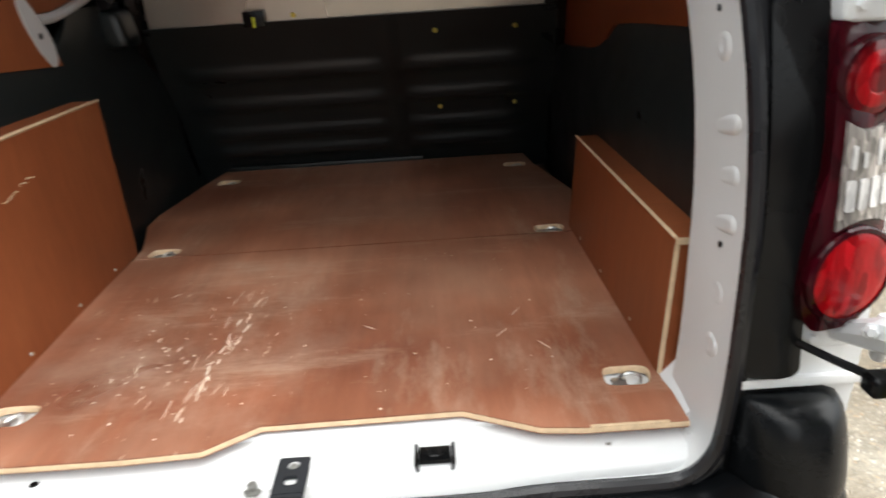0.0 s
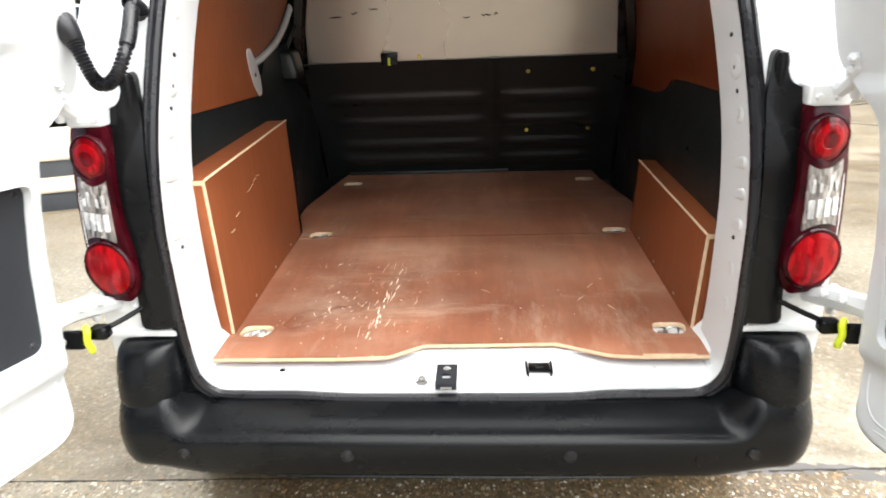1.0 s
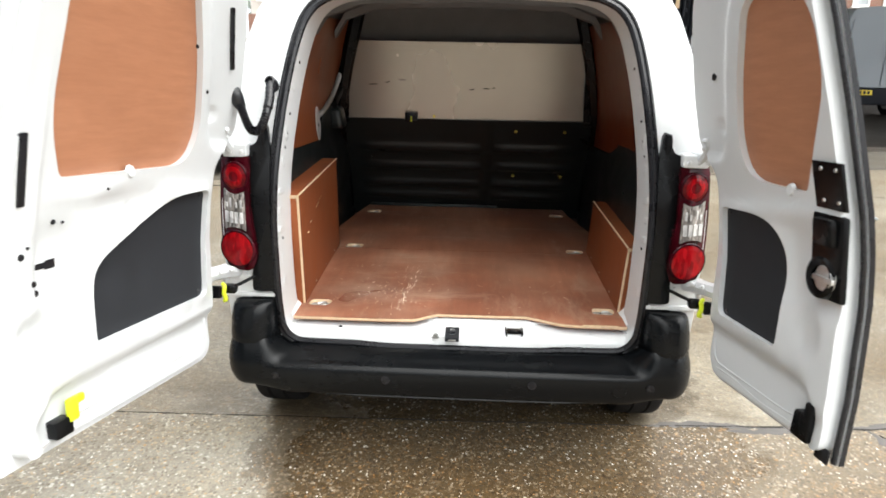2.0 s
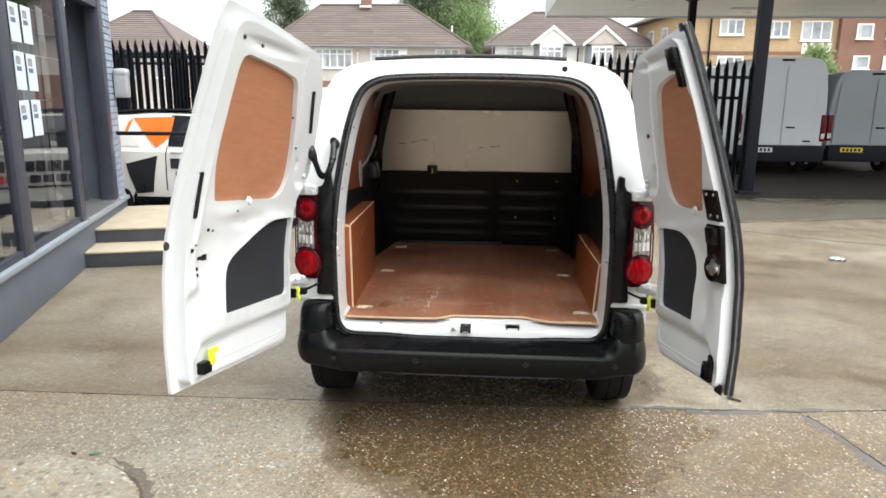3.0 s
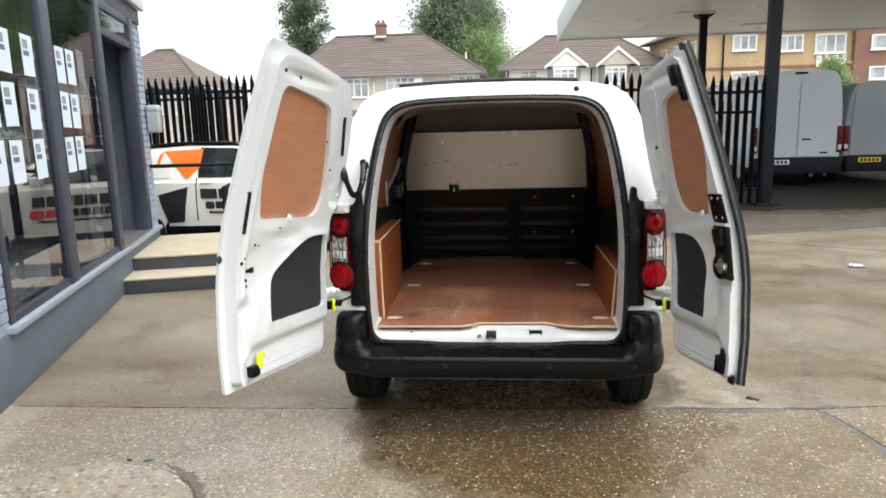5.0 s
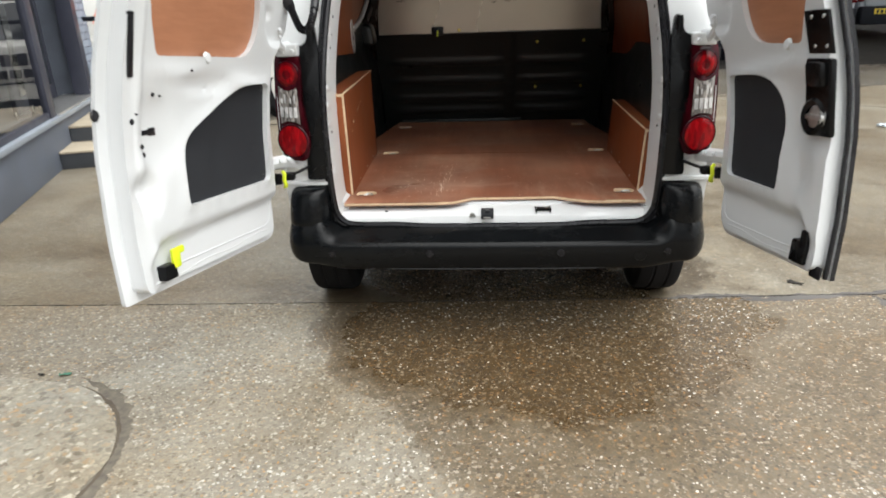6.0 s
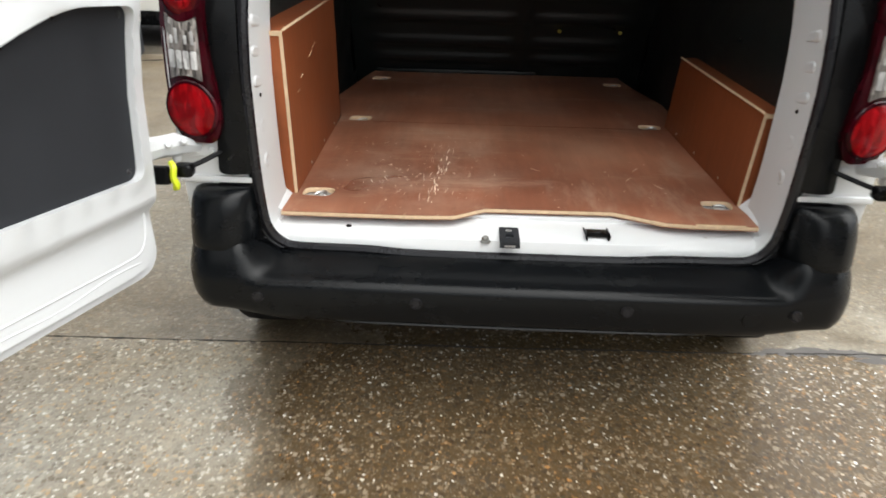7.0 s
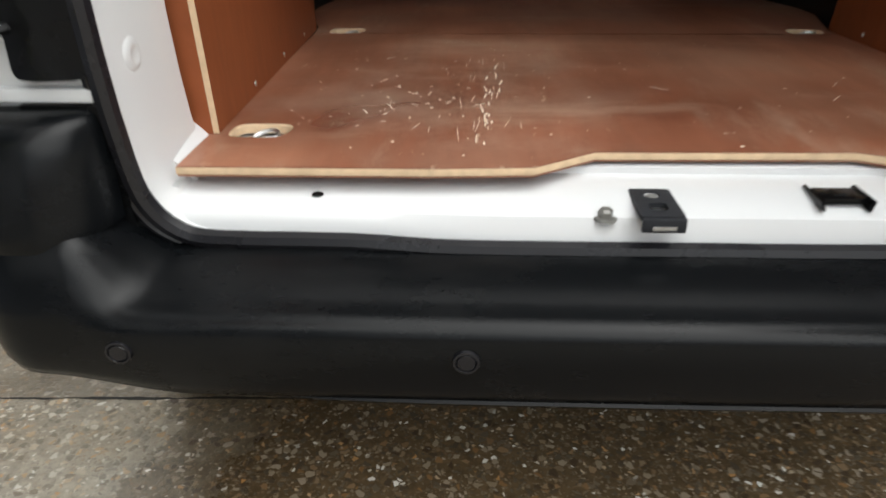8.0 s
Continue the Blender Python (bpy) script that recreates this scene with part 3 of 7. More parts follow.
def crack(points, width, name, seed, z=0.003, material=None, label="dark ragged joint in the concrete", fade=0.0):
    """A ragged joint lying in the paving: it wanders, widens and closes up."""
    rnd = random.Random(seed)
    pts = []
    for p, q in zip(points, points[1:]):
        run = math.hypot(q[0] - p[0], q[1] - p[1])
        k = max(2, min(160, int(run / 0.013)))
        pts += [Vector((p[0] + (q[0] - p[0]) * i / k, p[1] + (q[1] - p[1]) * i / k, 0)) for i in range(k)]
    pts.append(Vector((*points[-1], 0)))
    drift, breadth, rows = 0.0, 0.7, []
    for i, p in enumerate(pts):
        d = (pts[min(i + 3, len(pts) - 1)] - pts[max(i - 3, 0)]).normalized()
        sd = Vector((-d.y, d.x, 0))
        drift = drift * 0.94 + rnd.gauss(0, 0.30)
        breadth = min(1.35, max(0.22, breadth * 0.8 + 0.2 * 0.75 + rnd.gauss(0, 0.13)))
        end = min(1.0, fade + min(i, len(pts) - 1 - i) / 14) if fade else 1.0
        w, o = width * breadth * end, sd * width * 0.45 * drift
        left, right = w * rnd.uniform(0.75, 1.2), w * rnd.uniform(0.75, 1.2)
        rows.append([tuple(p + o - sd * left + Vector((0, 0, 0.0006))), tuple(p + o + Vector((0, 0, z))), tuple(p + o + sd * right + Vector((0, 0, 0.0006)))])
    ob = part(name, loft(rows), material or TAR)
    return tagged(ob, label, "paving joint", kind="structure")


crack(JOINT[1:6], 0.0052, "slab_joint", 3, 0.0012)
crack([(0.95, 0.292), (1.35, 0.308), (1.78, 0.325), (2.6, 0.43), (4.0, 0.60), (6.5, 0.95)], 0.008, "slab_joint", 4, 0.0026)
crack([(0.80, 0.280), (1.2, 0.296), (1.5, 0.306), (1.86, 0.338), (2.05, 0.362)], 0.026, "tar_smear", 12, 0.0016, SMEAR, "thin old tar smeared along the slab joint", 0.15)
crack([(1.16, 0.262), (1.30, 0.272), (1.46, 0.284)], 0.034, "tar_smear", 14, 0.0012, SMEAR, "thin old tar smeared along the slab joint", 0.1)
crack([(1.775, 0.335), (1.80, 0.26), (1.855, 0.06), (1.90, -0.17), (1.945, -0.39), (2.08, -0.80), (2.35, -1.45)], 0.034, "tar_smear", 5, 0.0016, SMEAR, "broad band of old grey tar across the slab", 0.3)
crack([(1.815, 0.28), (1.880, 0.06), (1.930, -0.17), (1.975, -0.39), (2.11, -0.80), (2.38, -1.45)], 0.007, "slab_joint", 15, 0.0030)
crack([(-3.9, 4.6), (0, 5.4), (3.2, 6.3), (5.0, 6.8), (9, 8.0)], 0.03, "slab_joint", 6)
crack([(3.3, 5.9), (4.4, 5.2), (6.0, 4.6), (9.0, 3.6)], 0.015, "slab_joint", 7)
# dark brown lines where the plinth meets the paving
crack([(-2.995, 0.06), (-3.35, 1.19), (-3.75, 2.46), (-3.93, 3.02)], 0.026, "plinth_foot_line", 16, 0.004, DARKLINE, "dark ragged line along the foot of the plinth", 0.2)
crack([(-2.86, -0.36), (-2.995, 0.06)], 0.018, "plinth_foot_line", 17, 0.004, DARKLINE, "dark ragged line along the foot of the plinth", 0.2)


def round_patch():
    """Rough coarse patch of concrete, a little proud of the slab, with damp and edge shadow painted dark on one side.
    """
    rnd = random.Random(8)
    k, bm = 90, bmesh.new()
    c = Vector((-1.86, -1.02, 0))
    ring, swell = [], 0.0
    for i in range(k):
        swell = swell * 0.7 + rnd.gauss(0, 0.006)
        ring.append((2 * math.pi * i / k, 0.555 + swell))
    rows = []
    for dr, z in ((0.0, 0.0006), (-0.010, 0.006), (-0.03, 0.009)):
        rows.append([(c.x + (r + dr) * math.cos(a) * 1.04, c.y + (r + dr) * math.sin(a), z + (rnd.uniform(-0.001, 0.001) if z > 0.001 else 0)) for a, r in ring])
    loft(rows, True, bm=bm)
    bm.verts.ensure_lookup_table()
    bm.faces.new([bm.verts[i] for i in range(2 * k, 3 * k)])
    ob = part("concrete_patch", bm, PATCH)
    tagged(ob, "pale round concrete patch let into the yard", "paving patch", kind="structure")
    arc = [radians(v) for v in range(-42, 74, 6)]
    # broad dark band: damp, with the raised edge's shadow put into its colour
    crack([(c.x + 0.585 * math.cos(a) * 1.04, c.y + 0.585 * math.sin(a)) for a in arc], 0.036, "rim_shadow", 9, 0.0012, RIM, "dark band of damp and painted shadow beside the concrete patch", 0.05)
    crack([(c.x + 0.568 * math.cos(a) * 1.04, c.y + 0.568 * math.sin(a)) for a in arc[2:-1]], 0.011, "slab_joint", 19, 0.0022, DARKLINE, "dark ragged joint in the concrete", 0.1)


round_patch()


def litter():
    rnd = random.Random(4)
    bm = bmesh.new()
    bmesh.ops.create_grid(bm, x_segments=8, y_segments=6, size=0.5)
    for v in bm.verts:
        v.co = Vector((v.co.x * 0.15 + rnd.uniform(-0.01, 0.01), v.co.y * 0.08 + rnd.uniform(-0.01, 0.01), 0.012 + 0.03 * abs(math.sin(v.co.x * 9 + v.co.y * 4)) * rnd.random()))
    ob = part("litter_sheet", bm, PAPER, at=pose(3.86, 4.12, 0, 0, 0, -20))
    ob.modifiers.new("thick", "SOLIDIFY").thickness = 0.002
    tagged(ob, "crumpled white paper lying on the concrete yard", "litter")


litter()


def scrap(x, y, turn, size, material, label, seed):
    rnd = random.Random(seed)
    bm = bmesh.new()
    bmesh.ops.create_grid(bm, x_segments=5, y_segments=3, size=0.5)
    for v in bm.verts:
        v.co = Vector((v.co.x * size * rnd.uniform(0.8, 1.15), v.co.y * size * 0.36 * rnd.uniform(0.6, 1.2), 0.003 + rnd.uniform(0, 0.008)))
    bmesh.ops.solidify(bm, geom=bm.faces[:], thickness=0.002)
    tagged(part("scrap", bm, material, at=pose(x, y, 0, 0, 0, turn)), label, "litter")


scrap(-1.735, -0.425, 15, 0.045, plain("green_scrap", (0.05, 0.17, 0.11), 0.5), "small green plastic scrap lying on the concrete", 41)
scrap(-1.83, -0.43, -20, 0.032, TAR, "small black scrap lying on the concrete", 42)
scrap(1.49, 0.45, -30, 0.075, TAR, "curled black strip lying beside the slab joint", 43)


# ---- the white van ----
VAN = thing("van", "white panel van with open rear doors and plywood-lined load bay", "van")


def skin(z):
    """How far the rear face stands forward at a height."""
    return float(np.interp(z, [0.45, 0.70, 0.93, 1.05, 1.16, 1.38, 1.57, 1.76, 1.85], [-0.118, -0.136, -0.134, -0.122, -0.100, -0.035, 0.027, 0.095, 0.135]))


def rear(z):
    return skin(z) + 0.105


OUT = [(0.835, 0.40), (0.846, 0.52), (0.850, 0.66), (0.851, 0.85), (0.850, 1.02), (0.842, 1.20), (0.822, 1.38), (0.780, 1.55), (0.735, 1.68), (0.690, 1.755), (0.62, 1.800), (0.50, 1.823), (0.30, 1.834), (0.0, 1.838)]
OPEN_HALF = [(0.0, 0.486), (0.20, 0.486), (0.30, 0.488), (0.40, 0.495), (0.56, 0.497), (0.612, 0.508), (0.645, 0.545), (0.657, 0.61), (0.662, 0.80), (0.662, 1.00), (0.650, 1.20), (0.622, 1.42), (0.588, 1.58), (0.553, 1.665), (0.50, 1.712), (0.41, 1.737), (0.20, 1.747), (0.0, 1.749)]


def both(half):
    """A closed loop from the right half of an outline that begins and ends on the middle line."""
    left = [(-x, z) for x, z in reversed(half) if x > 1e-6]
    return list(half) + left


def dense(loop, n=3):
    pts = [(x, z, 0) for x, z in loop]
    pts.append(pts[0])
    return [(p.x, p.y) for p in spline(pts, n)][:-1]


OPENING = dense(both(OPEN_HALF), 3)


def body_shell():
    # rear face round the opening
    half = [(0.0, 0.40)] + OUT
    outer = both(half)
    bm = plate(outer, [OPENING], 0.02, 0.09)
    moved(bm, lambda x, y, z: (x, rear(z) + y, z))
    part("rear_frame", bm, WHITE, VAN)
    # reveal inside the opening
    rows = []
    for inset, d in ((0.0, 0.0), (0.002, 0.008), (0.006, 0.05), (0.012, 0.115), (0.014, 0.165)):
        row = []
        for x, z in OPENING:
            k = 1 - inset / 0.66
            zz = 1.12 + (z - 1.12) * (1 - inset / 0.63) if z > 1.12 else z
            xx = x * k
            row.append((xx, rear(z) + d, zz + (0.03 * d / 0.13 if z < 0.53 else 0)))
        rows.append(row)
    part("door_jamb", loft(rows, True), WHITE, VAN)
    # sides, roof and nose
    ys = [0.30, 0.6, 1.2, 1.9, 2.3, 2.62, 2.9, 3.15, 3.35, 3.6, 3.95, 4.12, 4.18]
    top = [1.838, 1.842, 1.845, 1.845, 1.835, 1.79, 1.60, 1.36, 1.17, 1.11, 1.02, 0.90, 0.70]
    wide = [1.01, 1.03, 1.035, 1.035, 1.035, 1.03, 1.02, 1.01, 1.0, 0.98, 0.93, 0.86, 0.76]
    prof = OUT + [(-x, z) for x, z in reversed(OUT[:-1])]
    rows = [[(x, rear(z), z) for x, z in prof]]
    fine = sorted(set(ys + [round(c + d, 3) for c in (0.47, 3.20) for d in (-0.33, -0.30, -0.25, -0.18, -0.1, 0, 0.1, 0.18, 0.25, 0.30, 0.33, 0.345, 0.36) if c + d > 0.25]))
    top, wide = np.interp(fine, ys, top), np.interp(fine, ys, wide)
    for y, h, w in zip(fine, top, wide):
        low = 0.40
        for c in (0.47, 3.20):
            if abs(y - c) < 0.345:
                low = max(low, 0.30 + math.sqrt(0.345 ** 2 - (y - c) ** 2))
        row = []
        for x, z in prof:
            zz = low + (z - 0.40) * (0.72 - low) / 0.32 if z < 0.72 else 0.72 + (z - 0.72) * (h - 0.72) / (1.838 - 0.72)
            row.append((x * w, y + (0.0 if y > 0.4 else max(0, rear(z) - 0.05)), zz))
        rows.append(row)
    bm = loft(rows)
    part("outer_shell", bm, WHITE, VAN, angle=50)
    nose = [(x * 0.76, 4.18, z if z < 0.72 else 0.70) for x, z in prof]
    bm = bmesh.new()
    bm.faces.new([bm.verts.new(p) for p in nose])
    part("nose_panel", bm, BLACK, VAN)
    # windscreen and side glass
    rows = []
    for y, h, w in ((2.66, 1.765, 0.60), (2.92, 1.61, 0.66), (3.14, 1.40, 0.70), (3.33, 1.215, 0.73)):
        rows.append([(w * s, y - 0.06 * s * s + 0.02, h + 0.02 - 0.03 * s * s) for s in (-1, -0.6, -0.2, 0.2, 0.6, 1)])
    part("windscreen", loft(rows), CARGLASS, VAN)
    for s in (-1, 1):
        bm = plate(rounded([(1.95, 1.06), (3.05, 1.06), (2.62, 1.60), (1.98, 1.62)], 0.06), (), 0.006, 0.1)
        moved(bm, lambda x, y, z: (s * (float(np.interp(z, [1.0, 1.2, 1.38, 1.55, 1.7], [0.908, 0.892, 0.856, 0.812, 0.76])) + 0.004 + y), x, z))
        part("side_window", bm, CARGLASS, VAN)
    # floor pan, inner roof
    part("floor_pan", box(-0.85, 0.85, 0.06, 4.1, 0.345, 0.415, 0.01), BLACK, VAN)
    rows = [[(x * 0.93, y, z - 0.045) for x, z in ((-0.72, 1.66), (-0.66, 1.745), (-0.5, 1.795), (0, 1.81), (0.5, 1.795), (0.66, 1.745), (0.72, 1.66))] for y in (0.36, 0.9, 1.5, 2.2)]
    bm = loft(rows)
    bmesh.ops.solidify(bm, geom=bm.faces[:], thickness=0.012)
    part("roof_lining", bm, HEADLINE, VAN)
    for y in (0.62, 1.08):
        rows = [[(x * 0.92, y + dy, z - 0.062 - dz) for x, z in ((-0.7, 1.66), (-0.64, 1.745), (-0.48, 1.795), (0, 1.81), (0.48, 1.795), (0.64, 1.745), (0.7, 1.66))] for dy, dz in ((-0.04, -0.02), (-0.03, 0.012), (0.03, 0.012), (0.04, -0.02))]
        part("roof_bow", loft(rows), HEADLINE, VAN)
    # black strip on the roof above the doors, standing for the roof lip's shadow
    bm = tube(spline([(-0.50, rear(1.80) + 0.040, 1.834), (-0.25, rear(1.80) + 0.040, 1.847), (0, rear(1.80) + 0.040, 1.851), (0.25, rear(1.80) + 0.040, 1.847), (0.44, rear(1.80) + 0.040, 1.838)], 4), 0.0095, 8)
    part("roof_shadow_strip", bm, RUBBER, VAN)
    part("roof_plug", lathe([(0, 0), (0.013, 0), (0.014, 0.004), (0.009, 0.007), (0, 0.007)], 14, pose(0.43, rear(1.79) - 0.001, 1.790, 90, 0, 0)), RUBBER, VAN)


def seal():
    bm = bmesh.new()
    loop = [(x, rear(z) - 0.010, z) for x, z in OPENING]
    grow = [(x * 1.012, rear(z) - 0.001, z + (0.004 if z > 1.2 else -0.004 if z < 0.6 else 0)) for x, z in OPENING]
    tube(loop, 0.0125, 8, True, bm)
    ob = part("door_seal", bm, RUBBER, VAN, "black rubber seal round the rear opening")
    part("seal_carrier", tube(grow, 0.0115, 6, True), RUBBER, ob)
    lip = [(x * 1.026, rear(z) - 0.004, z + (0.014 if z > 1.2 else -0.012 if z < 0.6 else 0)) for x, z in OPENING]
    part("seal_lip", tube(lip, 0.0065, 6, True), RUBBER, ob)


def sill():
    """White loading sill with its latch plate, clip, bolt and drain holes."""
    rows = []
    for y, z in ((-0.006, 0.496), (-0.004, 0.512), (0.003, 0.523), (0.020, 0.534), (0.06, 0.541), (0.16, 0.547)):
        row = []
        for i in range(-16, 17):
            x = i / 16 * 0.645
            dip = -0.012 * (1 / (1 + math.exp((abs(x - 0.03) - 0.33) * 30)))
            row.append((x, y + (dip * 0.8 if y < 0.02 else 0), z + (dip if y < 0.0 else 0)))
        rows.append(row)
    ob = part("loading_sill", loft(rows), WHITE, VAN, "white painted steel sill")
    # latch plate
    bm = plate(rounded([(-0.026, -0.028), (0.026, -0.028), (0.026, 0.052), (-0.026, 0.052)], 0.004), [[(0.010 * math.cos(a), 0.034 + 0.010 * math.sin(a)) for a in [i * math.pi / 6 for i in range(12)]], rounded([(-0.011, -0.010), (0.011, -0.010), (0.011, 0.010), (-0.011, 0.010)], 0.006)], 0.007)
    moved(bm, lambda x, y, z: (x - 0.0205, z * 1.05 - 0.008, 0.5395 - y))
    latch = part("latch_plate", bm, GREY, ob, "black latch striker plate")
    part("latch_lip", box(-0.0465, 0.0055, -0.045, -0.0375, 0.521, 0.5390, 0.002), GREY, latch)
    part("latch_catch", box(-0.0345, -0.0065, -0.0475, -0.0445, 0.525, 0.530, 0.001), STEEL, latch)
    part("latch_bolt", lathe([(0, 0.006), (0.006, 0.006), (0.0085, 0.003), (0.0095, 0)], 12, pose(-0.0205, 0.0275, 0.5325)), DULL, ob)
    # winged clip
    bm = box(0.186, 0.238, 0.010, 0.046, 0.536, 0.544, 0.002)
    for x, tilt in ((0.1845, -0.004), (0.2395, 0.004)):
        wing = box(x - 0.0025, x + 0.0025, -0.002, 0.054, 0.530, 0.547, 0.002, seg=1)
        moved(wing, lambda a, b2, c: (a + tilt * (c - 0.530) / 0.017, b2, c - 0.004 * (1 - ((b2 - 0.026) / 0.032) ** 2) * (1 if c > 0.541 else 0)))
        joined = bpy.data.meshes.new("wing")
        wing.to_mesh(joined)
        wing.free()
        bm.from_mesh(joined)
        bpy.data.meshes.remove(joined)
    box(0.202, 0.222, 0.018, 0.040, 0.540, 0.546, 0.003, bm, 1)
    part("door_clip", bm, BLACK, ob, "black winged clip")
    bm = lathe([(0, 0.014), (0.007, 0.014), (0.0095, 0.011), (0.0095, 0.004), (0.016, 0.003), (0.017, 0.0), (0, 0)], 6, pose(-0.083, -0.004, 0.520))
    part("bolt", bm, DULL, ob)
    for x, y in ((-0.448, 0.027), (0.50, 0.030)):
        part("drain_plug", lathe([(0, 0.001), (0.007 if x < 0 else 0.004, 0.001), (0.008 if x < 0 else 0.005, 0)], 12, pose(x, y, 0.5362)), BLACK if x < 0 else STEEL, ob)
    # pressed dimples and small holes up both jambs
    for s in (-1, 1):
        rows = [[(s * 0.664, y, 0.54), (s * 0.655, y, 0.60 - 0.02 * q), (s * 0.640, y, 0.585 - 0.02 * q), (s * 0.626, y, 0.57 - 0.012 * q), (s * 0.615, y, 0.54)] for y, q in ((0.06, 1.0), (0.10, 0.4), (0.15, 0.0), (0.175, 0.0))]
        part("jamb_foot", loft(rows, False, True), WHITE, ob, angle=50)
        for z, kind in ((0.712, "dome"), (0.802, "dome"), (0.879, "hole"), (0.912, "slot"), (0.983, "slot"), (1.053, "slot"), (1.159, "dome"), (1.206, "hole"), (1.261, "pad"), (1.255, "hole"), (1.323, "hole"), (1.42, "dome"), (1.50, "hole")):
            half = float(np.interp(z, [p[1] for p in OPEN_HALF[6:13]], [p[0] for p in OPEN_HALF[6:13]])) - 0.0065
            m = pose(s * half, rear(z) + 0.066, z, 0, -s * 90, 0)
            if kind == "hole":
                part("jamb_hole", lathe([(0, 0.0025), (0.005, 0.0025), (0.0055, -0.002)], 10, m), RUBBER, ob)
                continue
            a, b, h, dish = {"dome": (0.021, 0.021, 0.0020, 0.0018), "slot": (0.0135, 0.034, 0.0022, 0.0), "pad": (0.029, 0.027, 0.0022, 0.0010)}[kind]
            rows = []
            for q, up in ((1.18, -0.0035), (1.0, -0.0004), (0.86, 0.35 * h), (0.70, 0.8 * h), (0.55, h), (0.40, h - 0.4 * dish), (0.25, h - dish), (0.02, h - dish)):
                ring = []
                for k in range(24):
                    c, sn = math.cos(k * math.pi / 12), math.sin(k * math.pi / 12)
                    r = min(a, b)
                    ring.append((((a - r) * math.copysign(1, c) if a > b else 0) + (r * q) * c, ((b - r) * math.copysign(1, sn) if b > a and abs(sn) > 1e-6 else 0) + (r * q) * sn, up))
                rows.append(ring)
            bm = loft(rows, True, True)
            bmesh.ops.transform(bm, matrix=m @ pose(0, 0, 0, 0, 0, 12 * s if kind == "slot" else 0), verts=bm.verts)
            part("jamb_ridge" if kind == "slot" else "jamb_dimple", bm, WHITE, ob, angle=80)


def bumper():
    middle = [(0.0, 0.494), (-0.006, 0.4935), (-0.012, 0.493), (-0.020, 0.491), (-0.030, 0.489), (-0.042, 0.486), (-0.055, 0.483), (-0.068, 0.480), (-0.082, 0.476), (-0.096, 0.472), (-0.110, 0.468), (-0.125, 0.463), (-0.138, 0.4590), (-0.152, 0.4562), (-0.165, 0.4535), (-0.176, 0.4478), (-0.1850, 0.436), (-0.178, 0.395), (-0.175, 0.365), (-0.168, 0.346), (-0.155, 0.338), (-0.10, 0.330), (-0.02, 0.325)]
    corner = [(0.06, 0.540), (0.0, 0.541), (-0.030, 0.543), (-0.050, 0.544), (-0.070, 0.545), (-0.088, 0.545), (-0.104, 0.544), (-0.118, 0.541), (-0.130, 0.536), (-0.140, 0.529), (-0.149, 0.518), (-0.157, 0.504), (-0.164, 0.489), (-0.170, 0.473), (-0.175, 0.459), (-0.178, 0.446), (-0.179, 0.432), (-0.178, 0.395), (-0.175, 0.365), (-0.168, 0.346), (-0.155, 0.338), (-0.10, 0.330), (-0.02, 0.325)]

    def ease(v):
        v = max(0.0, min(1.0, v))
        return v * v * (3 - 2 * v)

    def section(x, turn):
        q = ease((abs(x) - 0.625) / 0.090)
        dip = -0.008 * ease((0.42 - abs(x)) / 0.14)
        lift = 0.030 * ease((abs(x) - 0.58) / 0.19) + 0.040 * math.sin(turn) ** 2
        out = []
        for i, ((a, b2), (c, d)) in enumerate(zip(middle, corner)):
            o, z = a + (c - a) * q, b2 + (d - b2) * q
            if i < 9:
                z += dip * (1 - i / 9)
            if z < 0.43:
                z = 0.43 - (0.43 - z) * (1 - lift / 0.105)
            o -= 0.010 * (1 - (x / 0.765) ** 2) * (1 if o < -0.03 else 0)
            out.append((o * 0.79 if o < 0 else o, z + 0.004 * min(1, i / 13) * (1 if z > 0.43 else 0)))
        return out
    rows = []
    bend = [radians(v) for v in range(0, 91, 9)]
    for y in (0.14, 0.06):
        rows.append([(-0.765 - 0.098 * min(1, max(0, -o) / 0.141), y, z) for o, z in section(0.765, radians(90))])
    for a in reversed(bend[1:]):
        rows.append([(-0.765 - 0.098 * max(0, -o) / 0.141 * math.sin(a), -0.006 + (o * math.cos(a) if o < 0 else o), z) for o, z in section(0.765, a)])
    for x in np.linspace(-0.765, 0.765, 165):
        rows.append([(x, o - 0.006, z) for o, z in section(x, 0.0)])
    for a in bend[1:]:
        rows.append([(0.765 + 0.098 * max(0, -o) / 0.141 * math.sin(a), -0.006 + (o * math.cos(a) if o < 0 else o), z) for o, z in section(0.765, a)])
    for y in (0.06, 0.14):
        rows.append([(0.765 + 0.098 * min(1, max(0, -o) / 0.141), y, z) for o, z in section(0.765, radians(90))])
    part_b = part("rear_bumper", loft(rows), BUMPER, VAN, "black textured plastic rear bumper with raised corners", angle=42)
    # raised block on each corner, parted from the bumper below by a fine groove
    block = [(-0.143, 0.515), (-0.1470, 0.5205), (-0.1485, 0.530), (-0.147, 0.545), (-0.143, 0.57), (-0.137, 0.60), (-0.129, 0.625), (-0.119, 0.645), (-0.102, 0.659), (-0.07, 0.667), (0.06, 0.668)]
    for s in (-1, 1):
        rows = []
        for x in np.linspace(0.670, 0.765, 16):
            e = math.sqrt(max(0.0, 1 - ((0.742 - min(x, 0.742)) / 0.075) ** 2))
            rise = 0.016 * (1 - ease((x - 0.67) / 0.08))
            rows.append([(s * x, (o * 0.79 * e if o < 0 else o) - 0.006, z + rise * max(0.0, (0.56 - z) / 0.04)) for o, z in block])
